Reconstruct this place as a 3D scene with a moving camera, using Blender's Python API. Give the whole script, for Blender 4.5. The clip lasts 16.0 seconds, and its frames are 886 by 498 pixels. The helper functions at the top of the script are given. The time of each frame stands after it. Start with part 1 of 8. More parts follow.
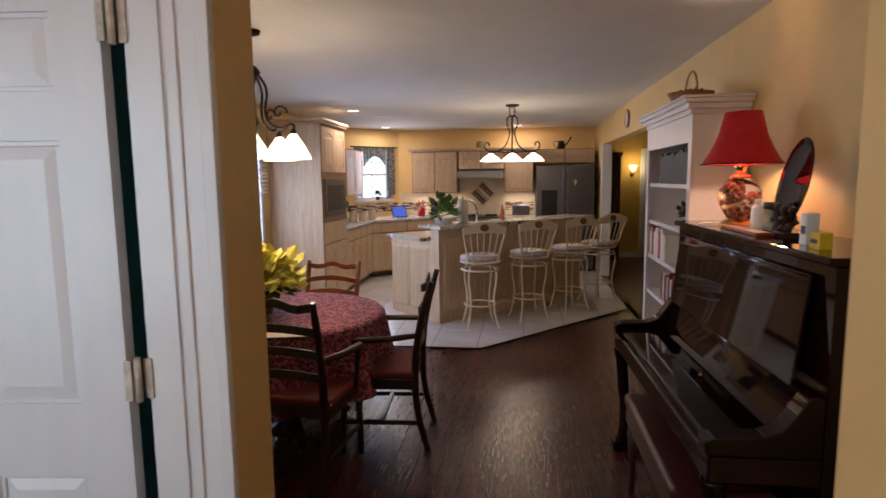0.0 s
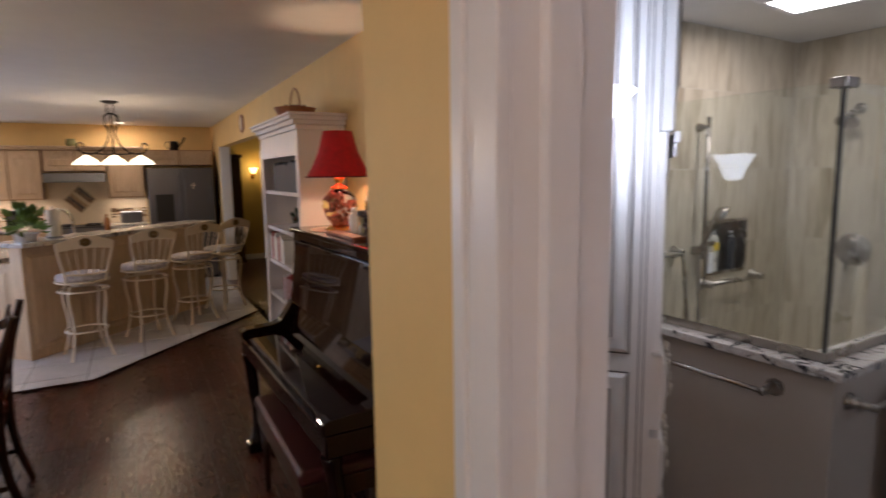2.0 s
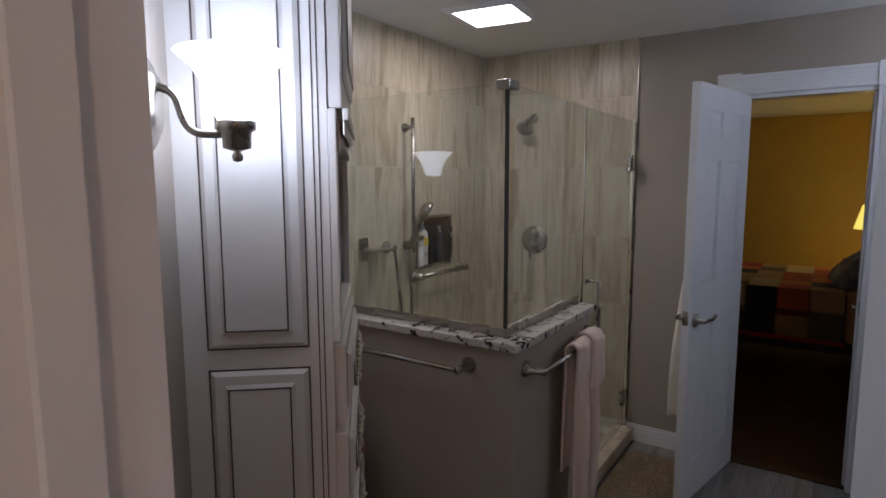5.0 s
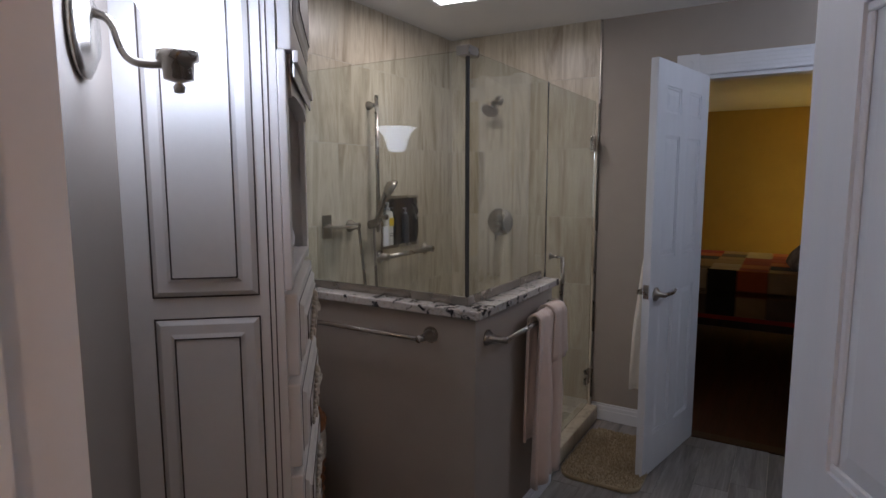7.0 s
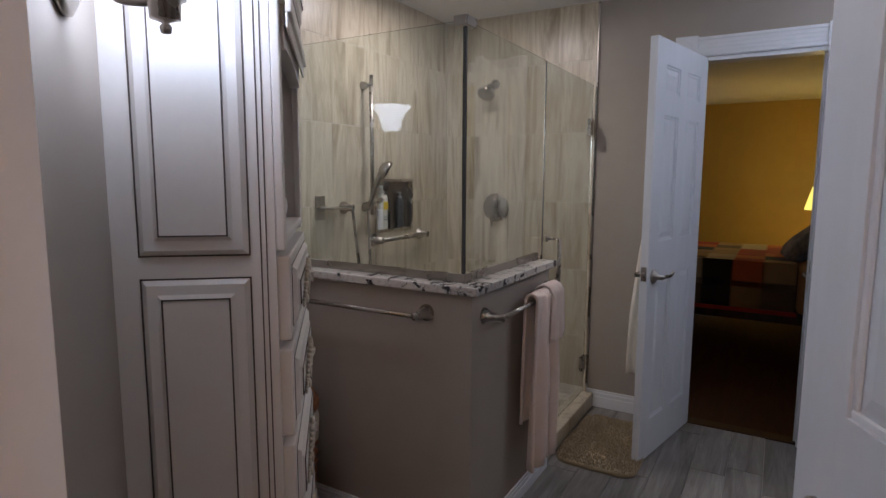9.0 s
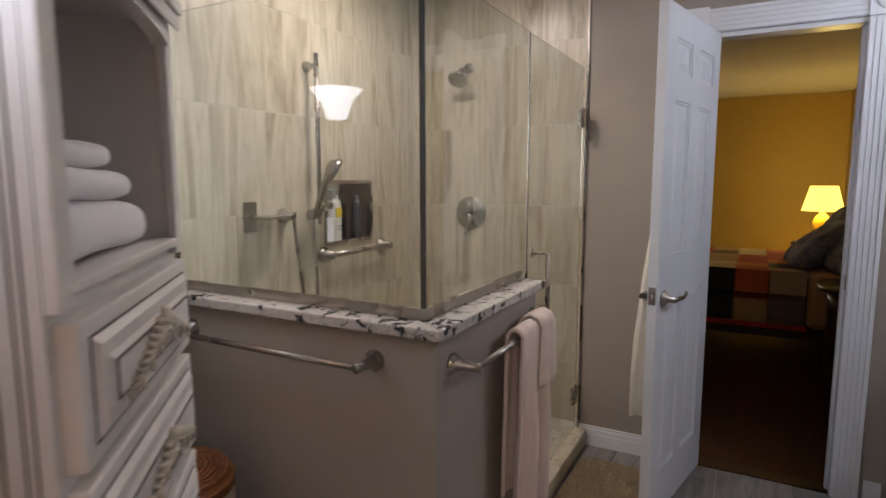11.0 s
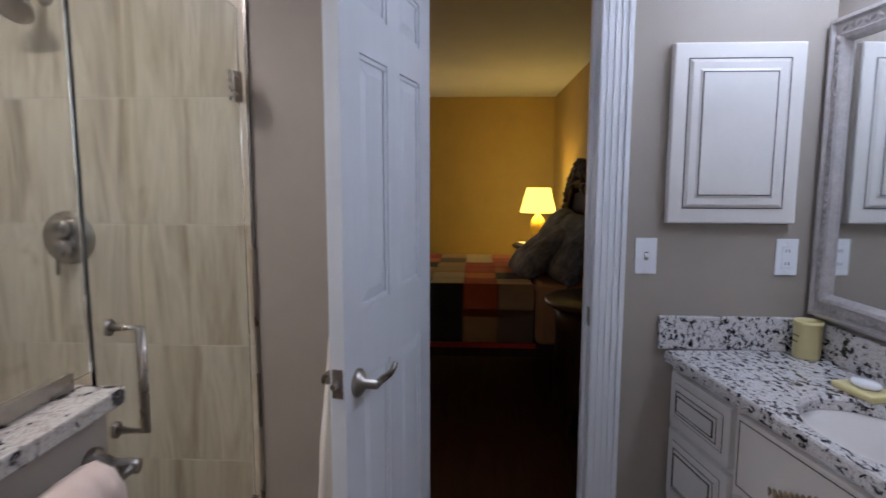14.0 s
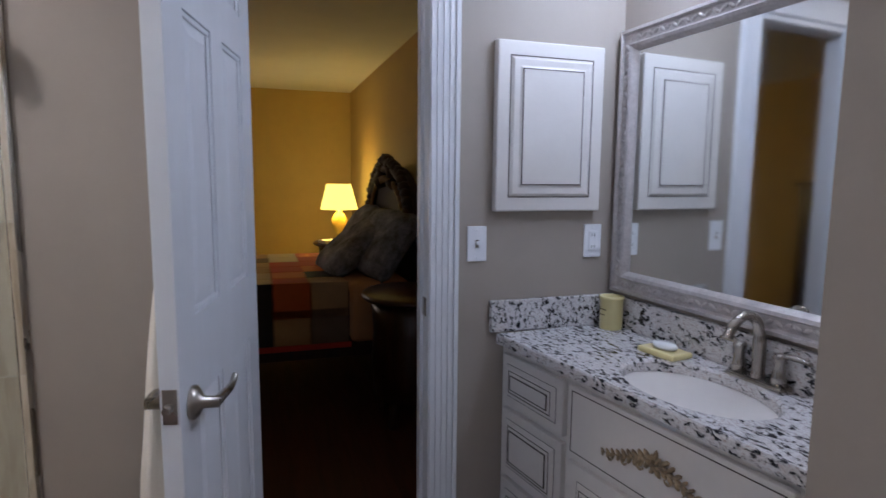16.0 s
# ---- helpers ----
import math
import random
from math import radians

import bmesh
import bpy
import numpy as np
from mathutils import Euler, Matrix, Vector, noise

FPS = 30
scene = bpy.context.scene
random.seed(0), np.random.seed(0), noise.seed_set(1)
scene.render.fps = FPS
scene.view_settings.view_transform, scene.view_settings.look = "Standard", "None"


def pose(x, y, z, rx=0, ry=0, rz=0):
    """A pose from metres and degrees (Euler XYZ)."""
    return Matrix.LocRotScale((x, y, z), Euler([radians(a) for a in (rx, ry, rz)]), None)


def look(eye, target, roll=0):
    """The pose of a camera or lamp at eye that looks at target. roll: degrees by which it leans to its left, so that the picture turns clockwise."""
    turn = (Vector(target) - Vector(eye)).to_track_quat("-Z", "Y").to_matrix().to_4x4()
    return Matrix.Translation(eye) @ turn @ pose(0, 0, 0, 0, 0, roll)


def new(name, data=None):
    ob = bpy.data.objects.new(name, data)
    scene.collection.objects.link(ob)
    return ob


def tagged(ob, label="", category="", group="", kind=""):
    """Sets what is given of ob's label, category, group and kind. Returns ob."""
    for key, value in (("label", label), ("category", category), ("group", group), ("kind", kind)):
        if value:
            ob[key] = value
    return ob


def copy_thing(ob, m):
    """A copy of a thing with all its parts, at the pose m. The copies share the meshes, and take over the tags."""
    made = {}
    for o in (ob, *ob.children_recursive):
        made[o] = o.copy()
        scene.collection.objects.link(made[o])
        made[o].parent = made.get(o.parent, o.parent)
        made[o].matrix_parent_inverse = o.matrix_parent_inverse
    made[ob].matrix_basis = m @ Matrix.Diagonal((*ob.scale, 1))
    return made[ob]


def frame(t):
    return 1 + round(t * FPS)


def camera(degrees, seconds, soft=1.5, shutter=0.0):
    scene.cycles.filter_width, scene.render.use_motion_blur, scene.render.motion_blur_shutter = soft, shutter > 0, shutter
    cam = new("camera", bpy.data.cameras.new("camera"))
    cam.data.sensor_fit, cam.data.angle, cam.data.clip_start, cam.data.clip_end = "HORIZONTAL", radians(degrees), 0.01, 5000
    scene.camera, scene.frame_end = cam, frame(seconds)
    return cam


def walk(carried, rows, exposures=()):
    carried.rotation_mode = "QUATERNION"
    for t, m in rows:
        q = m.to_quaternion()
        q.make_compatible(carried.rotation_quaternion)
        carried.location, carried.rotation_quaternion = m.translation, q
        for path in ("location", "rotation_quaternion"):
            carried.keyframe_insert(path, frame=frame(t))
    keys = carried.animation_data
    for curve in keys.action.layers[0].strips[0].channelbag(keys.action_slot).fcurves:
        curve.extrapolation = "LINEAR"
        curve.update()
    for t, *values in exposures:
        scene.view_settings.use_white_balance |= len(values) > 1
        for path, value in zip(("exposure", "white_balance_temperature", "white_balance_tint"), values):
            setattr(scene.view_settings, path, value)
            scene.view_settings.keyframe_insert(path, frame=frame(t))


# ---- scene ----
cam = camera(75.5, 16.0, shutter=0.5)
PATH = [
    (0, (-0.179, -0.064, 1.55), (-0.358, 1.913, 1.31), -0.7),
    (0.5, (-0.141, -0.045, 1.563), (-0.179, 1.94, 1.323), -0.5),
    (1, (-0.137, -0.018, 1.571), (0.166, 1.944, 1.331), -0.5),
    (1.5, (-0.127, -0.069, 1.586), (0.564, 1.792, 1.339), -0.6),
    (2, (-0.148, -0.197, 1.616), (0.871, 1.504, 1.355), -0.8),
    (2.5, (-0.083, -0.232, 1.616), (1.125, 1.339, 1.35), -0.8),
    (3, (-0.036, -0.256, 1.636), (1.314, 1.194, 1.367), -0.6),
    (3.5, (-0.01, -0.224, 1.626), (1.459, 1.109, 1.373), -0.5),
    (4, (0.001, -0.238, 1.62), (1.547, 1.006, 1.367), -0.3),
    (4.5, (0.023, -0.222, 1.587), (1.63, 0.943, 1.341), -0.2),
    (7, (0.059, -0.261, 1.438), (1.759, 0.765, 1.199), -0.1),
    (7.5, (0.059, -0.265, 1.403), (1.765, 0.75, 1.164), 0.0),
    (8, (0.056, -0.265, 1.368), (1.765, 0.746, 1.129), 0.0),
    (8.2, (0.056, -0.264, 1.353), (1.765, 0.747, 1.114), 0.2),
    (10.3, (0.321, -0.110, 1.36), (2.037, 0.883, 1.106), 0.0),
    (10.5, (0.388, -0.084, 1.356), (2.109, 0.905, 1.111), -0.1),
    (11, (0.575, -0.028, 1.355), (2.322, 0.916, 1.112), -0.1),
    (11.5, (0.833, -0.008, 1.366), (2.607, 0.884, 1.125), -0.1),
    (12, (1.051, 0.002, 1.351), (2.85, 0.844, 1.112), -0.3),
    (12.5, (1.223, 0.018, 1.34), (3.058, 0.776, 1.098), -0.2),
    (13, (1.361, 0.023, 1.362), (3.267, 0.579, 1.117), 0.1),
    (13.5, (1.484, -0.005, 1.362), (3.445, 0.304, 1.118), 0.1),
    (14, (1.587, -0.015, 1.366), (3.569, 0.097, 1.123), 0.1),
    (14.5, (1.637, 0.016, 1.371), (3.621, -0.05, 1.127), 0.1),
    (15, (1.671, 0.071, 1.363), (3.638, -0.2, 1.119), 0.3),
    (15.5, (1.683, 0.107, 1.358), (3.615, -0.351, 1.114), 0.5),
    (16, (1.683, 0.12, 1.333), (3.572, -0.491, 1.092), 0.5),
]
EXPOSURES = [(t, ev, k, 20) for t, ev, k in ((0.0, -0.6, 5850), (1.0, -0.6, 5900), (2.2, -0.75, 6050), (3.5, -1.25, 6150), (7.0, -1.1, 6000), (8.2, -0.88, 6000), (10.3, -0.5, 6350), (11.0, -0.28, 6550), (12.5, -0.22, 6500), (13.5, -0.28, 6080), (15.0, -0.36, 5780), (16.0, -0.36, 5780))]
walk(cam, [(t, look(eye, target, roll)) for t, eye, target, roll in PATH], EXPOSURES)

# ---- world and large lights ----
world = bpy.data.worlds.new("sky")
scene.world = world
world.use_nodes = True
wn = world.node_tree.nodes
sky = wn.new("ShaderNodeTexSky")
sky.sky_type, sky.sun_disc = "NISHITA", False
sky.sun_elevation, sky.sun_rotation = radians(32), radians(250)
world.node_tree.links.new(sky.outputs["Color"], wn["Background"].inputs["Color"])
wn["Background"].inputs["Strength"].default_value = 0.1
sun = new("sun", bpy.data.lights.new("sun", "SUN"))
sun.data.energy, sun.data.angle, sun.data.color = 1.0, radians(10), (1.0, 0.95, 0.88)
sun.matrix_world = look((0, 0, 20), (9, 4, 6))


def area(name, eye, target, w, h, watts, col):
    d = bpy.data.lights.new(name, "AREA")
    d.shape, d.size, d.size_y, d.energy, d.color = "RECTANGLE", w, h, watts, col
    ob = new(name, d)
    ob.matrix_world = look(eye, target)
    return ob


def bulb(name, p, watts, col, r=0.03):
    d = bpy.data.lights.new(name, "POINT")
    d.energy, d.color, d.shadow_soft_size = watts, col, r
    ob = new(name, d)
    ob.location = p
    return ob


# The dining room and kitchen stand a little askew to the bathroom.
KIT = pose(-0.05, 0.06, 0, 0, 0, -2.6)
VS = Matrix.Translation((-0.05, 0.06, 0))   # the vestibule goes with it


def kp(x, y, z):
    return KIT @ Vector((x, y, z))


COOL, NEUT, WARM, AMBER = (0.70, 0.84, 1.0), (1.0, 0.93, 0.84), (1.0, 0.72, 0.42), (1.0, 0.73, 0.20)
area("bath_ceiling_lamp", (2.52, 1.155, 2.30), (2.52, 1.155, 0), 0.27, 0.27, 9.0, NEUT)
bulb("sconce_bulb", (0.686, 0.643, 1.707), 5.2, COOL, 0.035)
bulb("sconce_bulb_b", (1.384, 1.341, 1.62), 2.2, COOL, 0.035)
bulb("vanity_bulb_a", (3.07, -0.98, 2.06), 6.3, COOL, 0.04)
bulb("vanity_bulb_b", (2.80, -1.02, 2.06), 6.3, COOL, 0.04)
bulb("vanity_bulb_c", (2.53, -1.05, 2.06), 6.3, COOL, 0.04)
bulb("bedside_bulb", (7.45, -0.65, 1.14), 19, AMBER, 0.09)
# Fill light for the quilt and bed, set at the unseen bedroom window.
area("bedroom_fill", (8.52, 1.6, 1.3), (4.5, 0.0, 0.6), 0.8, 1.1, 13.0, (1.0, 0.82, 0.62))
# Cool fill for the closet door, through an added window out of view.
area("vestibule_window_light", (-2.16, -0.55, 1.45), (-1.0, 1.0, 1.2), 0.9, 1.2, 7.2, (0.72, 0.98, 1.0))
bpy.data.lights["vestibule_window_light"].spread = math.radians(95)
# Warm fill for the hall wall, from an added dome lamp out of view.
bulb("vestibule_warm_fill", (-0.75, -0.6, 2.30), 26, (1.0, 0.72, 0.54), 0.08)
area("dining_window_light", kp(-3.32, 5.4, 1.5), kp(0, 5.2, 0.9), 1.5, 1.3, 54, (0.66, 0.77, 1.0))
area("kitchen_window_light", kp(-2.62, 9.72, 1.68), kp(-1, 8, 1.2), 0.6, 0.8, 14, (0.75, 0.85, 1.0))
for dx in (-0.26, 0.0, 0.26):
    bulb("pendant_bulb", kp(-0.23 + dx, 7.0, 1.84), 7, WARM, 0.03)
for dx, dy in ((0.09, -0.22), (0.24, 0.02), (-0.19, 0.14)):
    bulb("chandelier_bulb", kp(-1.72 + dx, 3.2 + dy, 1.72), 6, WARM, 0.03)
for x, y in ((-2.25, 7.12), (-2.39, 9.5), (-0.18, 9.7)):
    area("downlight", kp(x, y, 2.42), kp(x, y, 0), 0.1, 0.1, 15, (1.0, 0.82, 0.6))
area("undercabinet_light", kp(-1.6, 9.95, 1.31), kp(-1.6, 10.0, 0), 0.8, 0.05, 6, (1.0, 0.82, 0.6))
area("undercabinet_light_b", kp(-0.15, 9.95, 1.31), kp(-0.15, 10.0, 0), 0.4, 0.05, 4, (1.0, 0.82, 0.6))
bulb("table_lamp_bulb", kp(0.92, 2.80, 1.68), 15, (1.0, 0.66, 0.36), 0.03)
bulb("hall_sconce_bulb", kp(2.0, 11.2, 1.78), 5, (1.0, 0.75, 0.35), 0.03)


# ---- materials ----
def lin(r, g, b):
    return tuple((c / 255 / 12.92) if c <= 10 else ((c / 255 + 0.055) / 1.055) ** 2.4 for c in (r, g, b))


def base(name):
    m = bpy.data.materials.new(name)
    m.use_nodes = True
    return m, m.node_tree.nodes, m.node_tree.links, m.node_tree.nodes["Principled BSDF"]


def mapped(n, l, stretch, kind="Object"):
    tc, mp = n.new("ShaderNodeTexCoord"), n.new("ShaderNodeMapping")
    mp.inputs["Scale"].default_value = stretch
    l.new(tc.outputs[kind], mp.inputs["Vector"])
    return mp.outputs["Vector"]


def noise_tex(n, l, vec, scale, detail=4, rough=0.6, dist=0.0):
    t = n.new("ShaderNodeTexNoise")
    t.inputs["Scale"].default_value, t.inputs["Detail"].default_value = scale, detail
    t.inputs["Roughness"].default_value, t.inputs["Distortion"].default_value = rough, dist
    l.new(vec, t.inputs["Vector"])
    return t


def ramp(n, l, fac, stops):
    r = n.new("ShaderNodeValToRGB")
    e = r.color_ramp.elements
    while len(e) < len(stops):
        e.new(0.5)
    for i, (p, c) in enumerate(stops):
        e[i].position, e[i].color = p, (*c, 1)
    l.new(fac, r.inputs["Fac"])
    return r.outputs["Color"]


def mix(n, l, kind, fac, a, b):
    m = n.new("ShaderNodeMix")
    m.data_type, m.blend_type = "RGBA", kind
    for sock, v in ((m.inputs["Factor"], fac), (m.inputs["A"], a), (m.inputs["B"], b)):
        if isinstance(v, bpy.types.NodeSocket):
            l.new(v, sock)
        elif isinstance(v, tuple):
            sock.default_value = (*v, 1)
        else:
            sock.default_value = v
    return m.outputs["Result"]


def bumped(n, l, b, height, strength, dist=0.002):
    k = n.new("ShaderNodeBump")
    k.inputs["Strength"].default_value, k.inputs["Distance"].default_value = strength, dist
    l.new(height, k.inputs["Height"])
    l.new(k.outputs["Normal"], b.inputs["Normal"])


def mat(name, col, rough=0.5, metal=0.0, var=0.1, scale=4.0, fine=70.0, bump=0.12, stretch=(1, 1, 1), coat=0.0, rnd=0.0, sheen=0.0, rv=0.08):
    m, n, l, b = base(name)
    vec = mapped(n, l, stretch)
    big, small = noise_tex(n, l, vec, scale), noise_tex(n, l, vec, fine, 3)
    lo, hi = tuple(c * (1 - var) for c in col), tuple(min(1, c * (1 + var)) for c in col)
    c = ramp(n, l, big.outputs["Fac"], ((0.3, lo), (0.7, hi)))
    c = mix(n, l, "MULTIPLY", 0.5 * var, c, ramp(n, l, small.outputs["Fac"], ((0.35, (0.3, 0.3, 0.3)), (0.6, (1, 1, 1)))))
    if rnd:
        oi = n.new("ShaderNodeObjectInfo")
        c = mix(n, l, "MULTIPLY", 1.0, c, ramp(n, l, oi.outputs["Random"], ((0.0, (1 - rnd,) * 3), (1.0, (1, 1, 1)))))
    l.new(c, b.inputs["Base Color"])
    rr = n.new("ShaderNodeMapRange")
    rr.inputs["To Min"].default_value, rr.inputs["To Max"].default_value = max(0.02, rough - rv), min(1, rough + rv)
    l.new(big.outputs["Fac"], rr.inputs["Value"])
    l.new(rr.outputs["Result"], b.inputs["Roughness"])
    b.inputs["Metallic"].default_value = metal
    b.inputs["Coat Weight"].default_value = coat
    b.inputs["Sheen Weight"].default_value = sheen
    if bump:
        bumped(n, l, b, small.outputs["Fac"], bump)
    return m


def wood(name, dark, light, rough=0.35, coat=0.0, axis=1, rnd=0.35, grain=1.0, bump=0.25):
    m, n, l, b = base(name)
    st = [14.0, 14.0, 14.0]
    st[axis] = 1.1
    vec = mapped(n, l, tuple(st))
    oi = n.new("ShaderNodeObjectInfo")
    add = n.new("ShaderNodeVectorMath")
    add.operation = "MULTIPLY_ADD"
    comb = n.new("ShaderNodeCombineXYZ")
    for k in range(3):
        l.new(oi.outputs["Random"], comb.inputs[k])
    l.new(comb.outputs[0], add.inputs[0])
    add.inputs[1].default_value = (40, 40, 40)
    l.new(vec, add.inputs[2])
    a = noise_tex(n, l, add.outputs[0], 1.2 * grain, 6, 0.65, 1.2)
    f = noise_tex(n, l, add.outputs[0], 9.0 * grain, 3, 0.6)
    c = ramp(n, l, a.outputs["Fac"], ((0.3, dark), (0.72, light)))
    c = mix(n, l, "MULTIPLY", 0.35, c, ramp(n, l, f.outputs["Fac"], ((0.35, (0.5, 0.5, 0.5)), (0.6, (1, 1, 1)))))
    c = mix(n, l, "MULTIPLY", 1.0, c, ramp(n, l, oi.outputs["Random"], ((0.0, (1 - rnd,) * 3), (1.0, (1, 1, 1)))))
    l.new(c, b.inputs["Base Color"])
    rr = n.new("ShaderNodeMapRange")
    rr.inputs["To Min"].default_value, rr.inputs["To Max"].default_value = max(0.03, rough - 0.1), rough + 0.12
    l.new(f.outputs["Fac"], rr.inputs["Value"])
    l.new(rr.outputs["Result"], b.inputs["Roughness"])
    b.inputs["Coat Weight"].default_value = coat
    bumped(n, l, b, a.outputs["Fac"], bump, 0.003)
    return m


def granite(name, ground, warm, dark, scale, stretch, amount):
    m, n, l, b = base(name)
    vec = mapped(n, l, stretch)
    fleck = noise_tex(n, l, vec, scale, 5, 0.62, 0.5)
    drift = noise_tex(n, l, vec, scale * 0.2, 3, 0.6, 0.8)
    both = n.new("ShaderNodeMath")
    both.operation = "MULTIPLY_ADD"
    l.new(drift.outputs["Fac"], both.inputs[0])
    both.inputs[1].default_value = 0.42
    shift = n.new("ShaderNodeMath")
    shift.operation = "SUBTRACT"
    l.new(fleck.outputs["Fac"], shift.inputs[0])
    shift.inputs[1].default_value = 0.205
    l.new(shift.outputs[0], both.inputs[2])
    d = noise_tex(n, l, vec, scale * 2.7, 4, 0.7, 0.3)
    s = noise_tex(n, l, vec, scale * 9, 2, 0.5)
    c = ramp(n, l, d.outputs["Fac"], ((0.38, ground), (0.52, ground), (0.66, warm)))
    c = mix(n, l, "MULTIPLY", 0.4, c, ramp(n, l, s.outputs["Fac"], ((0.35, (0.35, 0.33, 0.32)), (0.5, (1, 1, 1)))))
    mask = ramp(n, l, both.outputs[0], ((amount, (0, 0, 0)), (amount + 0.045, (1, 1, 1))))
    grey = ramp(n, l, both.outputs[0], ((amount - 0.07, (0, 0, 0)), (amount, (1, 1, 1))))
    c = mix(n, l, "MIX", mix(n, l, "MULTIPLY", 1.0, grey, (0.45, 0.45, 0.45)), c, (0.30, 0.28, 0.27))
    c = mix(n, l, "MIX", mask, c, dark)
    l.new(c, b.inputs["Base Color"])
    b.inputs["Roughness"].default_value = 0.16
    bumped(n, l, b, s.outputs["Fac"], 0.03)
    return m


def streak_tile(name):
    m, n, l, b = base(name)
    tc = n.new("ShaderNodeTexCoord")
    oi = n.new("ShaderNodeObjectInfo")
    add = n.new("ShaderNodeVectorMath")
    add.operation = "MULTIPLY_ADD"
    add.inputs[1].default_value = (31, 17, 23)
    comb = n.new("ShaderNodeCombineXYZ")
    for k in range(3):
        l.new(oi.outputs["Random"], comb.inputs[k])
    l.new(comb.outputs[0], add.inputs[0])
    mp = n.new("ShaderNodeMapping")
    mp.inputs["Scale"].default_value = (10, 10, 1.3)
    l.new(tc.outputs["Object"], mp.inputs["Vector"])
    l.new(mp.outputs["Vector"], add.inputs[2])
    a = noise_tex(n, l, add.outputs[0], 1.1, 5, 0.62, 0.8)
    f = noise_tex(n, l, add.outputs[0], 5.0, 4, 0.7)
    c = ramp(n, l, a.outputs["Fac"], ((0.25, lin(140, 124, 102)), (0.42, lin(184, 171, 148)), (0.55, lin(206, 196, 175)), (0.78, lin(160, 145, 122))))
    c = mix(n, l, "MULTIPLY", 0.3, c, ramp(n, l, f.outputs["Fac"], ((0.32, (0.6, 0.56, 0.5)), (0.55, (1, 1, 1)))))
    l.new(c, b.inputs["Base Color"])
    b.inputs["Roughness"].default_value = 0.32
    bumped(n, l, b, f.outputs["Fac"], 0.08)
    return m


def glass(name, rough=0.0, tint=(0.93, 0.98, 0.95)):
    m, n, l, b = base(name)
    b.inputs["Base Color"].default_value = (*tint, 1)
    b.inputs["Roughness"].default_value = rough
    b.inputs["Transmission Weight"].default_value = 1.0
    b.inputs["IOR"].default_value = 1.45
    return m


def glow(name, col, strength):
    m, n, l, b = base(name)
    b.inputs["Base Color"].default_value = (*col, 1)
    b.inputs["Emission Color"].default_value = (*col, 1)
    b.inputs["Emission Strength"].default_value = strength
    b.inputs["Roughness"].default_value = 0.4
    return m


TAUPE = mat("taupe_paint", lin(160, 149, 138), 0.62, var=0.04, fine=180, bump=0.12)
YELLOW = mat("yellow_paint", lin(222, 190, 128), 0.62, var=0.05, fine=150, bump=0.2)
OLIVE = mat("olive_paint", lin(190, 160, 80), 0.65, var=0.05, fine=150)
GOLD_WALL = mat("gold_paint", lin(186, 160, 98), 0.7, var=0.05, fine=150, bump=0.2)
CEIL = mat("ceiling_paint", lin(222, 220, 216), 0.8, var=0.03, fine=120, bump=0.2)
TRIM = mat("white_trim_paint", lin(226, 226, 228), 0.32, var=0.03, fine=90, bump=0.03)
DOOR = mat("white_door_paint", lin(224, 226, 230), 0.34, var=0.03, fine=110, stretch=(4, 4, 0.5), bump=0.08)
TEAL = mat("teal_paint", lin(70, 150, 152), 0.7)
CAB = mat("antique_white_lacquer", lin(214, 208, 202), 0.36, var=0.04, fine=60, bump=0.03)
GLAZE = mat("brown_glaze", lin(74, 62, 56), 0.5)
CARVE = mat("antiqued_carving", lin(196, 186, 170), 0.45, var=0.25, scale=40, fine=150, bump=0.2)
GRAN_P = granite("pale_granite", lin(196, 190, 182), lin(176, 160, 144), lin(46, 44, 46), 26, (1, 1, 1), 0.585)
GRAN_V = granite("speckled_granite", lin(216, 213, 212), lin(176, 158, 150), lin(24, 25, 32), 58, (0.75, 1.35, 1.2), 0.56)
CARVE_D = mat("gilt_brown_carving", lin(158, 136, 106), 0.45, var=0.5, scale=50, fine=150, bump=0.3)
TILE = streak_tile("streaked_stone_tile")
GROUT = mat("pale_grout", lin(196, 188, 172), 0.8)
NICKEL = mat("brushed_nickel", lin(172, 165, 156), 0.27, 1.0, var=0.06, fine=200, bump=0.03)
CHROME = mat("chrome", lin(190, 190, 192), 0.1, 1.0, var=0.03)
STEEL = mat("brushed_steel", lin(120, 122, 128), 0.3, 1.0, var=0.06, fine=60, stretch=(30, 30, 1))
GLASS = glass("clear_glass")
MIRROR = mat("mirror_silver", (0.86, 0.88, 0.88), 0.015, 1.0, var=0.0, bump=0)
SILVER = mat("silver_leaf_frame", lin(190, 184, 182), 0.38, 0.45, var=0.15, scale=30, fine=120, bump=0.3)
PORC = mat("white_porcelain", lin(235, 236, 238), 0.12, var=0.01, bump=0)
PLASTIC = mat("white_plastic", lin(232, 233, 236), 0.35, var=0.01, bump=0)
TOWEL = mat("cream_terry", lin(222, 200, 186), 0.95, var=0.06, fine=350, bump=0.8, sheen=0.3)
TOWEL_W = mat("white_terry", lin(236, 232, 232), 0.95, var=0.04, fine=350, bump=0.8, sheen=0.3)
MATRUG = mat("tan_pile", lin(158, 140, 108), 0.97, var=0.14, fine=260, bump=1.0, sheen=0.3)
WICKER = mat("brown_wicker", lin(150, 92, 52), 0.55, var=0.3, scale=30, fine=120, bump=0.4)
LINEN = mat("cream_linen", lin(228, 220, 206), 0.9, var=0.05, fine=260, bump=0.4)
VINYL = wood("grey_plank_vinyl", lin(110, 104, 100), lin(176, 170, 164), 0.42, axis=0, rnd=0.25, bump=0.12)
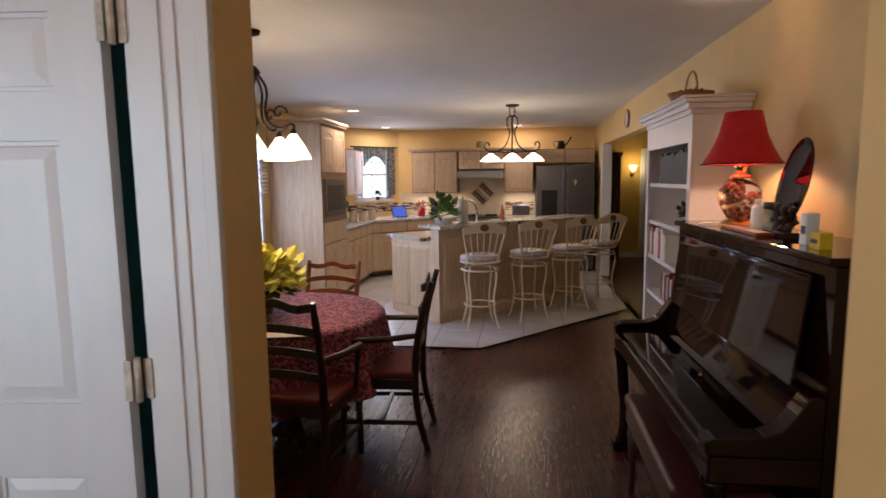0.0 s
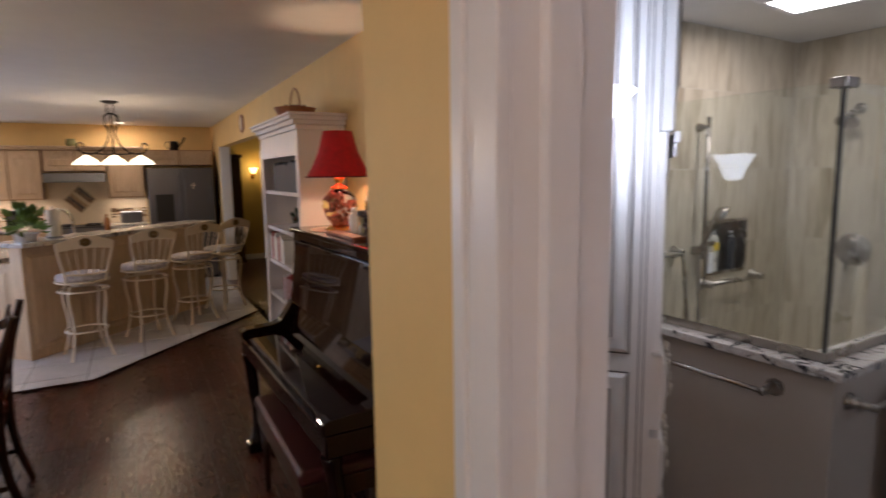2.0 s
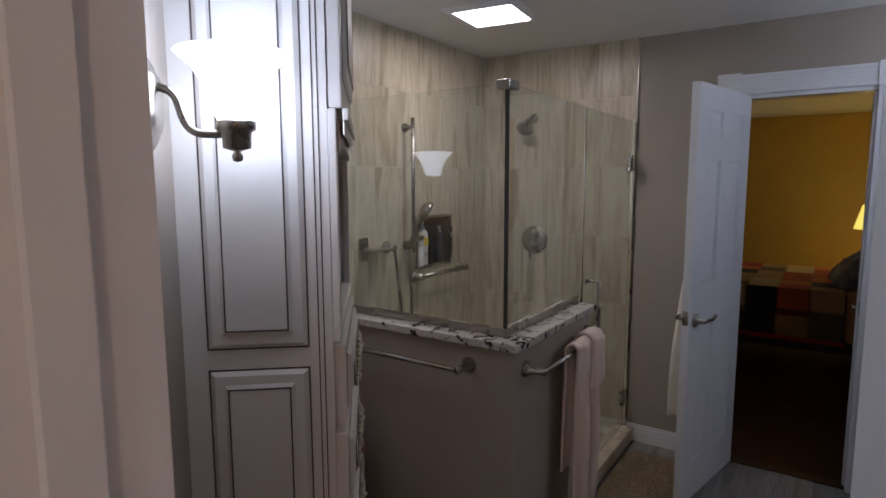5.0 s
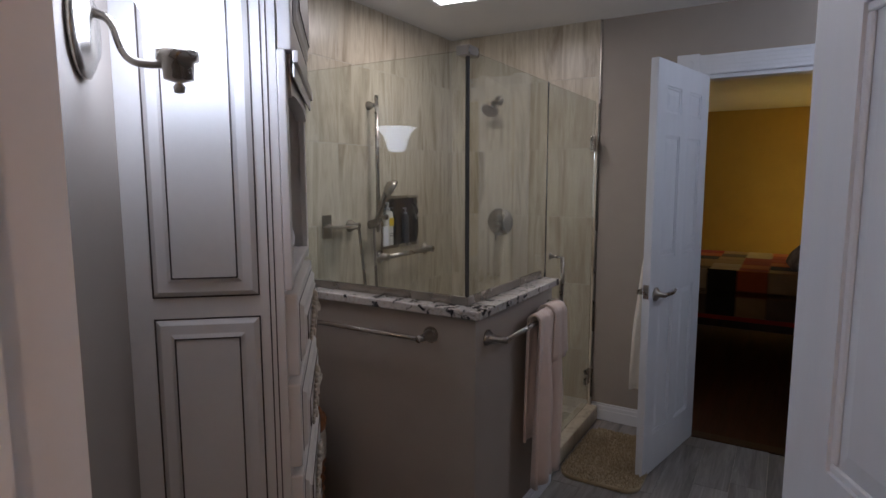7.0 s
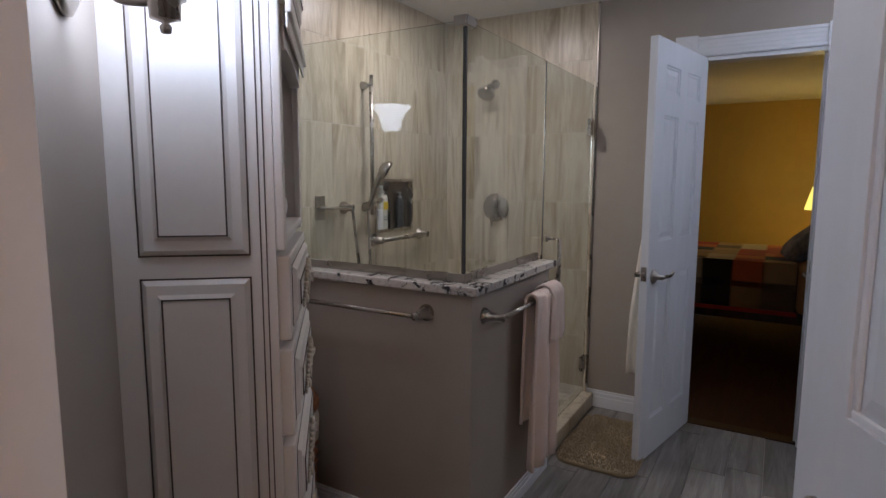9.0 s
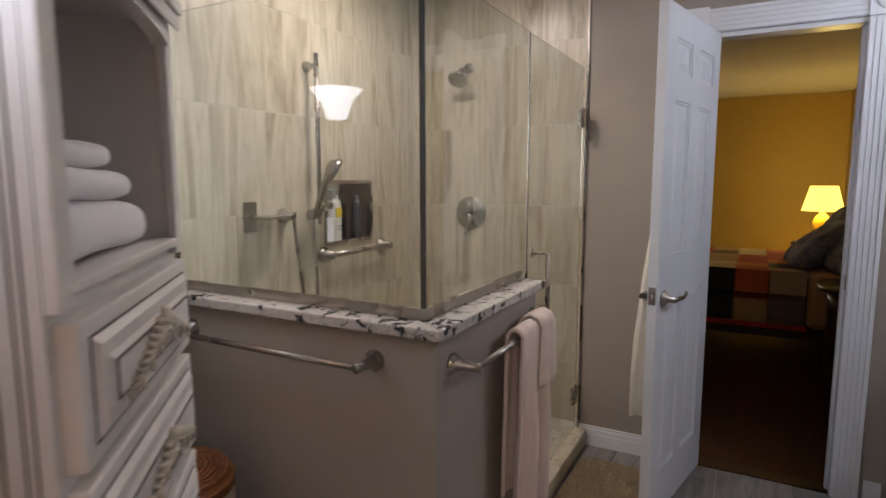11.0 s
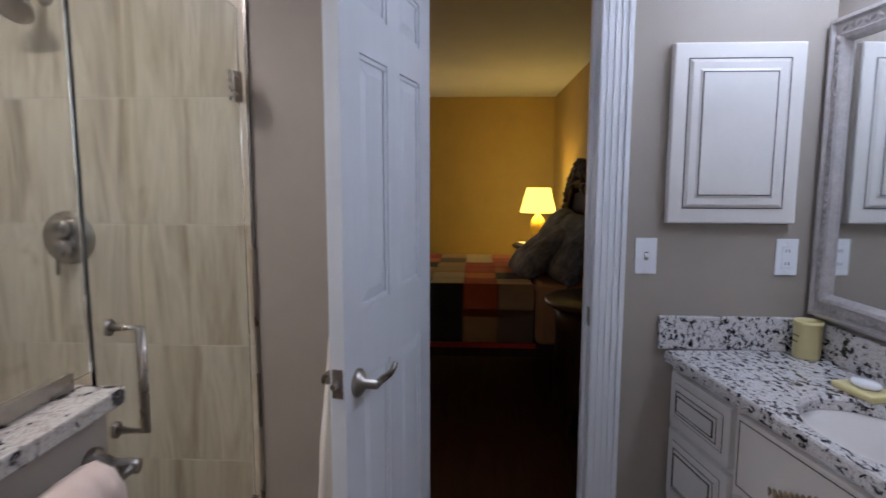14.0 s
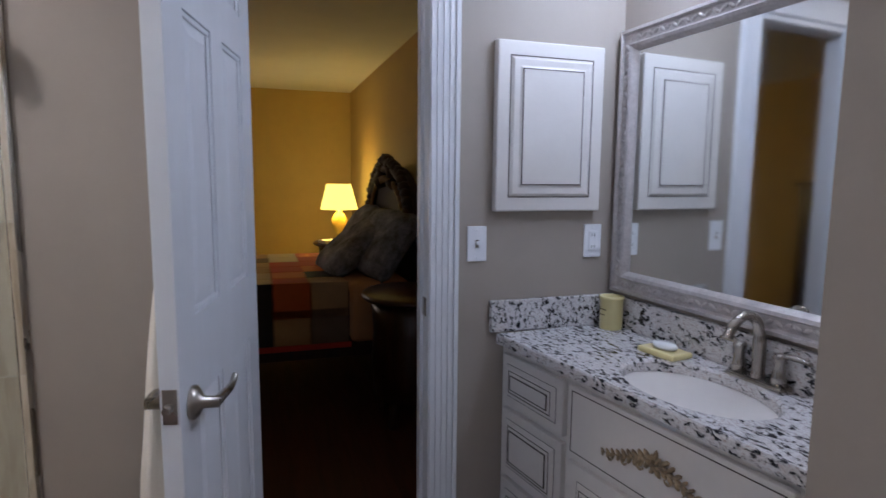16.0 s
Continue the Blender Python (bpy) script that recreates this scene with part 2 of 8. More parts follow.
WOODFLOOR = wood("dark_hickory_floor", lin(47, 18, 11), lin(96, 41, 27), 0.28, axis=1, rnd=0.45, bump=0.35)
MAHOG = mat("polished_dark_mahogany", lin(24, 7, 7), 0.035, var=0.25, stretch=(3, 0.6, 3), coat=0.0, bump=0.0, rv=0.012)
DARKWOOD = wood("dark_stained_wood", lin(34, 18, 13), lin(70, 36, 24), 0.3, axis=2, rnd=0.1, bump=0.15)
MAHOG.node_tree.nodes["Principled BSDF"].inputs["Specular IOR Level"].default_value = 0.35
BEDWOOD = wood("waxed_dark_carved_wood", lin(30, 17, 13), lin(58, 32, 22), 0.62, axis=2, rnd=0.1, bump=0.2)
BEDFLOOR = wood("dark_bedroom_boards", lin(48, 21, 13), lin(88, 43, 28), 0.5, axis=0, rnd=0.2, bump=0.1)
CHERRY = wood("cherry_wood", lin(120, 58, 30), lin(168, 92, 54), 0.35, axis=0, rnd=0.1)
PICKLED = wood("pickled_oak", lin(196, 166, 132), lin(218, 192, 160), 0.45, axis=2, rnd=0.06, bump=0.12)
KTILE = mat("white_floor_tile", lin(206, 204, 204), 0.22, var=0.06, scale=5, bump=0.05, rnd=0.08)
BLACK = mat("black_plastic", lin(22, 22, 24), 0.35, var=0.1)
# Darker copy of the oak: shadow in the door gaps, put into colour.
PICKLED_D = wood("pickled_oak_shaded", lin(150, 116, 82), lin(172, 138, 102), 0.5, axis=2, rnd=0.06, bump=0.12)
BRONZE = mat("dark_bronze_iron", lin(42, 34, 28), 0.45, 0.7, var=0.2)
IVORY = mat("ivory_painted_metal", lin(226, 212, 190), 0.42, var=0.06, bump=0.05)
SOAPC = mat("pale_yellow_ceramic", lin(222, 208, 150), 0.3, var=0.04)
RUBBER = mat("grey_sealing_strip", lin(58, 56, 52), 0.5)


# ---- mesh helpers ----
def box(bm, x0, y0, z0, x1, y1, z1, m=None):
    r = bmesh.ops.create_cube(bm, size=1.0)
    t = Matrix.Translation(((x0 + x1) / 2, (y0 + y1) / 2, (z0 + z1) / 2)) @ Matrix.Diagonal((abs(x1 - x0), abs(y1 - y0), abs(z1 - z0), 1))
    bmesh.ops.transform(bm, matrix=(m @ t) if m else t, verts=r["verts"])
    return bm


def boxes(*bs, bevel=0.0, seg=2):
    bm = bmesh.new()
    for b in bs:
        box(bm, *b)
    if bevel:
        bmesh.ops.bevel(bm, geom=bm.edges[:], offset=bevel, segments=seg, profile=0.5, affect="EDGES", clamp_overlap=True)
    return bm


def prism(poly, z0, z1, bm=None, bevel=0.0):
    bm = bm or bmesh.new()
    lo = [bm.verts.new((x, y, z0)) for x, y in poly]
    hi = [bm.verts.new((x, y, z1)) for x, y in poly]
    k = len(poly)
    fs = [bm.faces.new(lo[::-1]), bm.faces.new(hi)]
    for i in range(k):
        fs.append(bm.faces.new((lo[i], lo[(i + 1) % k], hi[(i + 1) % k], hi[i])))
    bmesh.ops.recalc_face_normals(bm, faces=fs)
    if bevel:
        bmesh.ops.bevel(bm, geom=bm.edges[:], offset=bevel, segments=2, profile=0.5, affect="EDGES", clamp_overlap=True)
    return bm


def lathe(profile, seg=24, bm=None, m=None, sx=1.0, sy=1.0):
    bm = bm or bmesh.new()
    rings = []
    for r, z in profile:
        if r < 1e-5:
            rings.append([bm.verts.new((0, 0, z))])
        else:
            rings.append([bm.verts.new((sx * r * math.cos(2 * math.pi * i / seg), sy * r * math.sin(2 * math.pi * i / seg), z)) for i in range(seg)])
    fs = []
    for a, b in zip(rings, rings[1:]):
        for i in range(seg):
            j = (i + 1) % seg
            v = [a[0]] if len(a) == 1 else [a[i], a[j]]
            v += [b[0]] if len(b) == 1 else [b[j], b[i]]
            if len(v) > 2:
                fs.append(bm.faces.new(v))
    for f in fs:
        f.smooth = True
    if m:
        bmesh.ops.transform(bm, matrix=m, verts=[v for r in rings for v in r])
    bmesh.ops.recalc_face_normals(bm, faces=fs)
    return bm


def tube(pts, r, seg=10, bm=None, smooth=0):
    bm = bm or bmesh.new()
    pts = [Vector(p) for p in pts]
    for _ in range(smooth):
        q = [pts[0]]
        for a, b in zip(pts, pts[1:]):
            q += [a * 0.75 + b * 0.25, a * 0.25 + b * 0.75]
        pts = q + [pts[-1]]
    n = len(pts)
    rings, u = [], None
    for i, p in enumerate(pts):
        d = (pts[min(i + 1, n - 1)] - pts[max(i - 1, 0)]).normalized()
        if u is None:
            u = d.cross(Vector((0, 0, 1)) if abs(d.z) < 0.9 else Vector((1, 0, 0))).normalized()
        u = (u - d * u.dot(d)).normalized()
        w = d.cross(u)
        rr = r[min(len(r) - 1, int(round(i / max(1, n - 1) * (len(r) - 1))))] if isinstance(r, (list, tuple)) else r
        rings.append([bm.verts.new(p + rr * (math.cos(2 * math.pi * k / seg) * u + math.sin(2 * math.pi * k / seg) * w)) for k in range(seg)])
    fs = []
    for a, b in zip(rings, rings[1:]):
        for k in range(seg):
            f = bm.faces.new((a[k], a[(k + 1) % seg], b[(k + 1) % seg], b[k]))
            f.smooth = True
            fs.append(f)
    fs += [bm.faces.new(rings[0][::-1]), bm.faces.new(rings[-1])]
    bmesh.ops.recalc_face_normals(bm, faces=fs)
    return bm


def frustum(bm, x0, z0, x1, z1, y0, y1, inset):
    """A raised field: an outline at depth y0 that steps in to a flat face at y1."""
    a = [bm.verts.new((x, y0, z)) for x, z in ((x0, z0), (x1, z0), (x1, z1), (x0, z1))]
    b = [bm.verts.new((x, y1, z)) for x, z in ((x0 + inset, z0 + inset), (x1 - inset, z0 + inset), (x1 - inset, z1 - inset), (x0 + inset, z1 - inset))]
    fs = [bm.faces.new(b), bm.faces.new(a[::-1])]
    for i in range(4):
        fs.append(bm.faces.new((a[i], a[(i + 1) % 4], b[(i + 1) % 4], b[i])))
    bmesh.ops.recalc_face_normals(bm, faces=fs)
    return bm


def shifted(bm, m):
    bmesh.ops.transform(bm, matrix=m, verts=bm.verts[:])
    return bm


def put(name, bm, material):
    me = bpy.data.meshes.new(name)
    bm.to_mesh(me)
    bm.free()
    me.materials.append(material)
    return new(name, me)


def part(name, bm, material, parent, label=""):
    ob = put(name, bm, material)
    ob.parent = parent
    return tagged(ob, label)


def thing(name, m, label, category, group=""):
    ob = new(name)
    ob.empty_display_size = 0.1
    ob.matrix_world = m
    return tagged(ob, label, category, group)


def setting(name, bm, material, label="", m=None):
    ob = put(name, bm, material)
    if m:
        ob.matrix_world = m
    return tagged(ob, label, kind="structure")


def piece(name, mesh, parent, x, y, z, rz=0.0):
    ob = new(name, mesh)
    ob.parent = parent
    ob.matrix_basis = pose(x, y, z, 0, 0, rz)
    return ob


def mesh_of(name, bm, material):
    me = bpy.data.meshes.new(name)
    bm.to_mesh(me)
    bm.free()
    me.materials.append(material)
    return me


# ---- structure: bathroom ----
CH = 2.335
HX0, HX1 = 0.160, 0.275          # wall between hall and bathroom
EX0, EX1 = 3.40, 3.50          # wall between bathroom and bedroom
NY = 1.69                      # shower's back wall
DS, DN, DH = -0.385, 0.185, 1.98  # bedroom doorway
JS, JN = -0.66, 0.195           # bathroom doorway
setting("wall_bath_west", boxes((HX0, JN + 0.02, 0, HX1, 0.44, 2.44), (HX0, JS - 0.3, 0, HX1, JS - 0.02, 2.44), (HX0, JS - 0.02, DH + 0.03, HX1, JN + 0.02, 2.44)), TAUPE, "taupe painted bathroom wall with doorway")
setting("wall_hall_skin", boxes((HX0 - 0.006, JN + 0.02, 0, HX0 - 0.002, 0.491, 2.44), (HX0 - 0.006, JS - 0.6, 0, HX0 - 0.002, JS - 0.02, 2.44), (HX0 - 0.006, JS - 0.02, DH + 0.03, HX0 - 0.002, JN + 0.02, 2.44)), YELLOW, "yellow painted hallway side of the wall")
setting("wall_bath_angled", prism(((HX1 - 0.005, 0.44), (1.52, 1.685), (1.52, 1.80), (1.39, 1.75), (HX1 - 0.005, 0.58)), 0, 2.44), TAUPE, "taupe painted wall running at an angle")
setting("wall_hall_angled_skin", prism(((HX0 - 0.004, 0.492), (HX1 - 0.006, 0.492), (HX1 - 0.006, 0.588), (1.39, 1.756), (1.38, 1.80), (HX0 - 0.004, 0.502)), 0, 2.44), YELLOW, "yellow painted back of the angled wall")
NI = (2.605, 2.972, 1.052, 1.35)   # niche in the back wall
setting("wall_bath_north", boxes((1.52, NY, 0, NI[0], NY + 0.12, 2.44), (NI[1], NY, 0, EX0, NY + 0.12, 2.44), (NI[0], NY, 0, NI[1], NY + 0.12, NI[2]), (NI[0], NY, NI[3], NI[1], NY + 0.12, 2.44)), TAUPE, "taupe painted wall behind the shower")
setting("wall_bath_east", boxes((EX0, DN + 0.02, 0, EX1, NY + 0.12, 2.44), (EX0, -1.5, 0, EX1, DS - 0.02, 2.44), (EX0, DS - 0.02, DH, EX1, DN + 0.02, 2.44)), TAUPE, "taupe painted wall with the bedroom doorway")
VAN = pose(3.40, -1.073, 0, 0, 0, 3.4)     # vanity wall: local -x runs along it, +y points into the room
setting("wall_bath_south", boxes((-1.3, -0.12, 0, -0.0, 0, 2.44)), TAUPE, "taupe painted wall behind the vanity", VAN)
setting("wall_bath_vanity_end", boxes((-1.30, 0.0, 0, -1.075, 0.47, 2.44)), TAUPE, "taupe painted wall at the vanity's end", VAN)
setting("wall_bath_entry", boxes((HX1, JS - 0.2, 0, 2.2, JS - 0.08, 2.44)), TAUPE, "taupe painted wall behind the open door")
setting("ceiling_bath", boxes((HX0, -1.4, CH, EX0, NY + 0.1, CH + 0.05)), CEIL, "white painted bathroom ceiling")
bath_floor = setting("floor_bath", boxes((HX0 - 0.05, -1.35, -0.06, EX1, NY + 0.1, -0.006)), GROUT, "grey plank vinyl bathroom floor")

PW, PS, PT, PH = 1.79, 0.652, 0.12, 0.957   # low wall: west face, south face, thickness, height
PE, GD = 2.545, 2.605              # its end; the glass door begins
# baseboards
def baseboard(name, x0, y0, x1, y1, h=0.09, t=0.016, m=TRIM):
    a = math.atan2(y1 - y0, x1 - x0)
    d = math.hypot(x1 - x0, y1 - y0)
    bm = boxes((0, 0, 0, d, t, h * 0.62), (0, 0, h * 0.62, d, t * 0.75, h * 0.85), (0, 0, h * 0.85, d, t * 0.45, h))
    return setting(name, bm, m, "white moulded baseboard", Matrix.Translation((x0, y0, 0)) @ Matrix.Rotation(a, 4, "Z"))


baseboard("baseboard", EX0, DN + 0.115, EX0, 0.70, 0.1)
baseboard("baseboard", EX0, -0.56, EX0, DS - 0.115, 0.1)
baseboard("baseboard", PW - 0.001, PS, PW - 0.001, NY, 0.07)
baseboard("baseboard", PE, PS, PW, PS, 0.07)

# ---- bathroom: shower ----
setting("wall_shower_low", prism(((PW, NY), (PW, PS), (PE, PS), (PE, PS + PT), (PW + PT, PS + PT), (PW + PT, NY)), 0, PH), TAUPE, "taupe painted low wall round the shower")
o = 0.03
ledge = thing("granite_ledge", pose(0, 0, PH), "pale speckled granite ledge on the low shower wall", "ledge")
m0, m1 = (PW - o, PS - o), (PW + PT + 0.02, PS + PT + 0.02)
part("slab", prism(((PW - o, NY - 0.013), m0, m1, (PW + PT + 0.02, NY - 0.013)), 0, 0.032, bevel=0.005), GRAN_P, ledge)
part("slab", prism(((m0[0] + 0.0015, m0[1]), (PE + 0.02, PS - o), (PE + 0.02, PS + PT + 0.02), (m1[0] + 0.0015, m1[1])), 0, 0.032, bevel=0.005), GRAN_P, ledge)
TE = 0.707
GX, GY, GZ, GT = 1.838, 0.712, PH + 0.033, 1.88
screen = thing("shower_screen", pose(0, 0, 0), "frameless clear glass shower screen with nickel hardware", "shower screen")
p = part("pane", boxes((GX - 0.005, GY + 0.006, GZ + 0.012, GX + 0.005, NY - 0.012, GT)), GLASS, screen)
p.visible_shadow = False
p = part("pane", boxes((GX - 0.005, GY - 0.005, GZ + 0.012, GD - 0.01, GY + 0.005, GT)), GLASS, screen)
p.visible_shadow = False
part("channel", boxes((GX - 0.009, GY - 0.009, GZ, GX + 0.009, NY - 0.01, GZ + 0.03)), NICKEL, screen)
part("channel", boxes((GX + 0.01, GY - 0.009, GZ, PE - 0.005, GY + 0.009, GZ + 0.03)), NICKEL, screen)
part("channel", boxes((GX - 0.009, NY - 0.022, GZ, GX + 0.009, NY - 0.009, GT)), NICKEL, screen)
part("corner_clip", boxes((GX - 0.03, GY - 0.022, GT - 0.02, GX + 0.045, GY + 0.03, GT + 0.012), bevel=0.003), NICKEL, screen)
part("seal", boxes((GX - 0.006, GY - 0.006, GZ + 0.012, GX + 0.004, GY + 0.003, GT)), RUBBER, screen)
sdoor = part("door_pane", boxes((GD, GY - 0.005, 0.10, 3.345, GY + 0.005, GT - 0.003)), GLASS, screen)
sdoor.visible_shadow = False
part("seal", boxes((GD - 0.009, GY - 0.005, GZ + 0.02, GD - 0.001, GY + 0.005, GT)), BLACK, screen)
for z in (0.275, 1.642):
    part("hinge", boxes((3.285, GY - 0.014, z - 0.045, 3.345, GY + 0.014, z + 0.045), bevel=0.003), NICKEL, screen, "square nickel glass hinge")
bm = tube(((2.65, GY, 1.074), (2.65, GY - 0.07, 1.074), (2.65, GY - 0.07, 0.862), (2.65, GY, 0.862)), 0.01)
lathe(((0.0, 0), (0.017, 0), (0.017, 0.006), (0.0, 0.006)), 16, bm, pose(2.65, GY - 0.004, 1.074, 90))
lathe(((0.0, 0), (0.017, 0), (0.017, 0.006), (0.0, 0.006)), 16, bm, pose(2.65, GY - 0.004, 0.862, 90))
part("pull_handle", bm, NICKEL, screen)
setting("trim_tile_edge", boxes((EX0 - 0.014, TE - 0.01, 0, EX0, TE, CH)), NICKEL, "metal edge strip of the tiled wall")
curb = put("shower_curb", boxes((PE + 0.001, PS + 0.004, 0, EX0 - 0.02, PS + PT, 0.085), bevel=0.006), TILE)
tagged(curb, "tiled curb under the glass shower door", "curb")
pan = put("shower_pan", boxes((PW + PT, PS + PT, 0.0, EX0 - 0.012, NY - 0.012, 0.04)), TILE)
tagged(pan, "pale stone shower pan inside the low wall", "shower pan")

# tiled walls, one tile at a time
TX0 = 1.81
tiles_n = setting("wall_tile_north", boxes((TX0, NY - 0.011, 0, NI[0], NY, CH), (NI[1], NY - 0.011, 0, EX0, NY, CH), (NI[0], NY - 0.011, 0, NI[1], NY, NI[2]), (NI[0], NY - 0.011, NI[3], NI[1], NY, CH)), GROUT, "large streaked stone tiles behind the shower")
tiles_e = setting("wall_tile_east", boxes((EX0 - 0.0105, TE, 0, EX0, NY - 0.012, CH)), GROUT, "large streaked stone tiles at the shower's end")
TH = 0.402
zs = [0.0] + [0.014 + TH * i for i in range(1, 6)] + [CH]
for row, (z0, z1) in enumerate(zip(zs, zs[1:])):
    x = TX0 - (0.40 if row % 2 else 0.0)
    while x < EX0:
        a, b = max(x, TX0), min(x + 0.86, EX0 - 0.012)
        x += 0.86
        if b - a < 0.02:
            continue
        spans = [(a, b, z0, z1)]
        if a < NI[1] and b > NI[0] and z0 < NI[3] and z1 > NI[2]:
            spans = [(a, NI[0], z0, z1), (NI[1], b, z0, z1), (max(a, NI[0]), min(b, NI[1]), z0, NI[2]), (max(a, NI[0]), min(b, NI[1]), NI[3], z1)]
        for sa, sb, s0, s1 in spans:
            if sb - sa > 0.012 and s1 - s0 > 0.012:
                me = mesh_of("tile", boxes((0, 0, 0, sb - sa - 0.0025, 0.0058, s1 - s0 - 0.0035), bevel=0.0008, seg=1), TILE)
                piece("tile", me, tiles_n, sa, NY - 0.012, s0)
    y = TE
    me = mesh_of("tile", boxes((0, 0, 0, 0.005, NY - 0.013 - y, z1 - z0 - 0.0035), bevel=0.0008, seg=1), TILE)
    piece("tile", me, tiles_e, EX0 - 0.0115, y, z0)

niche = thing("shower_niche", pose((NI[0] + NI[1]) / 2, NY, NI[2]), "shower niche with brushed metal rim and mirrored inset", "niche")
w, h = (NI[1] - NI[0]) / 2, NI[3] - NI[2]
part("frame", boxes((-w, -0.02, 0, w, -0.006, 0.016), (-w, -0.02, h - 0.016, w, -0.006, h), (-w, -0.02, 0.016, -w + 0.016, -0.006, h - 0.016), (w - 0.016, -0.02, 0.016, w, -0.006, h - 0.016)), NICKEL, niche)
part("back", boxes((-w, 0.085, 0, w, 0.09, h)), mat("dark_mirror", lin(176, 180, 184), 0.06, 1.0, var=0.02, bump=0), niche)
part("lining", boxes((-w, -0.005, -0.004, w, 0.085, 0.004), (-w, -0.005, h - 0.004, w, 0.085, h), (-w, -0.005, 0.004, -w + 0.004, 0.085, h - 0.004), (w - 0.004, -0.005, 0.004, w, 0.085, h - 0.004)), NICKEL, niche)


def bottle(name, m, r, h, col, label, neck=0.35):
    t = thing(name, m, label, "bottle")
    part("body", lathe(((0, 0), (r * 0.92, 0), (r, 0.01), (r, h * 0.78), (r * 0.8, h * 0.86), (r * neck, h * 0.88), (r * neck, h * 0.92), (0, h * 0.92)), 18, sy=0.7), col, t)
    bm = lathe(((0, h * 0.9), (r * 0.42, h * 0.9), (r * 0.42, h * 0.95), (r * 0.15, h * 0.96), (r * 0.15, h * 1.06), (0, h * 1.06)), 12)
    box(bm, -r * 0.9, -0.005, h * 1.05, r * 0.2, 0.005, h * 1.09)
    part("pump", bm, PLASTIC if col is not BLACK else BLACK, t)
    return t


LOTION = mat("white_lotion_plastic", lin(226, 224, 214), 0.3)
b1 = bottle("lotion_bottle", pose(2.735, NY + 0.036, NI[2] + 0.004), 0.04, 0.235, LOTION, "white pump lotion bottle with a yellow flower print")
part("flower_print", boxes((-0.022, -0.0295, 0.12, 0.022, -0.0275, 0.165), bevel=0.001), mat("yellow_print", lin(220, 190, 40), 0.5), b1, "yellow printed flower")
part("print", boxes((-0.016, -0.0295, 0.06, 0.016, -0.0275, 0.066), (-0.016, -0.0295, 0.075, 0.016, -0.0275, 0.08)), mat("grey_print", lin(110, 110, 110), 0.5), b1)
bottle("shampoo_bottle", pose(2.65, NY + 0.036, NI[2] + 0.004), 0.03, 0.235, mat("brown_bottle", lin(112, 98, 80), 0.3), "brown pump bottle on the niche shelf")
bottle("conditioner_bottle", pose(2.915, NY + 0.036, NI[2] + 0.004), 0.026, 0.2, mat("slate_bottle", lin(52, 56, 62), 0.3), "slate grey bottle on the niche shelf")

# grab bar under the niche
def bar(name, a, b, r, out, label, category, flare=0.03):
    """A rail between two wall posts; out is the way off the wall."""
    a, b, out = Vector(a), Vector(b), Vector(out)
    t = thing(name, Matrix.Translation(a), label, category)
    d = b - a
    part("rail", tube((out, out + d), r, 12), NICKEL, t)
    for q in (Vector((0, 0, 0)), d):
        m = Matrix.Translation(q) @ out.to_track_quat("Z", "Y").to_matrix().to_4x4()
        k = out.length
        part("post", lathe(((0, 0), (flare, 0), (flare, 0.006), (flare * 0.75, 0.012), (r * 1.5, k * 0.55), (r * 1.45, k + r), (0, k + r)), 18, m=m), NICKEL, t)
    return t


bar("grab_bar", (2.59, NY - 0.012, 1.015), (3.05, NY - 0.012, 1.015), 0.013, (0, -0.05, 0), "brushed nickel grab bar under the niche", "grab bar", 0.036)
bar("towel_bar", (PW, 1.555, 0.876), (PW, 0.835, 0.876), 0.009, (-0.075, 0, 0), "brushed nickel towel bar on the low wall", "towel bar")
bar("towel_bar", (1.882, PS, 0.868), (2.50, PS, 0.868), 0.009, (0, -0.075, 0), "brushed nickel towel bar holding a towel", "towel bar")

# hand shower on its slide rail
hs = thing("hand_shower", pose(2.512, NY - 0.012, 1.14), "brushed nickel hand shower on a slide rail with hose", "hand shower")
part("slide_rail", tube(((0, -0.055, 0.02), (0, -0.055, 0.74)), 0.0105, 12), NICKEL, hs)
for z in (0.06, 0.69):
    part("post", lathe(((0, 0), (0.024, 0), (0.022, 0.012), (0.011, 0.03), (0.011, 0.06), (0, 0.06)), 16, m=pose(0, 0, z, 90)), NICKEL, hs)
part("holder", tube(((-0.06, -0.06, 0.075), (0.06, -0.07, 0.1)), 0.014, 10), NICKEL, hs)
part("handle", tube(((-0.045, -0.06, 0.05), (-0.05, -0.105, 0.14), (-0.052, -0.15, 0.235)), [0.012, 0.014, 0.017], 12, smooth=1), NICKEL, hs)
head = lathe(((0, -0.02), (0.02, -0.02), (0.046, 0.005), (0.05, 0.02), (0.046, 0.028), (0, 0.03)), 22)
shifted(head, Matrix.Translation((-0.045, -0.162, 0.262)) @ Vector((0.50, -0.62, -0.45)).to_track_quat("Z", "Y").to_matrix().to_4x4())
part("spray_head", head, NICKEL, hs)
part("hose", tube(((-0.17, -0.06, 0.06), (-0.165, -0.07, -0.05), (-0.14, -0.085, -0.35), (-0.10, -0.09, -0.56), (-0.08, -0.09, -0.57), (-0.06, -0.085, -0.3), (-0.045, -0.06, 0.05)), 0.0075, 8, smooth=3), NICKEL, hs)
part("wall_elbow", lathe(((0, 0), (0.032, 0), (0.032, 0.01), (0.018, 0.03), (0.018, 0.06), (0, 0.066)), 18, m=pose(-0.17, 0, 0.065, 90)), NICKEL, hs)
dish = thing("soap_dish", pose(2.165, NY - 0.012, 1.213), "brushed nickel soap dish on the tiled wall", "soap dish")
part("plate", boxes((-0.03, -0.012, -0.06, 0.03, 0, 0.055), bevel=0.004), NICKEL, dish)
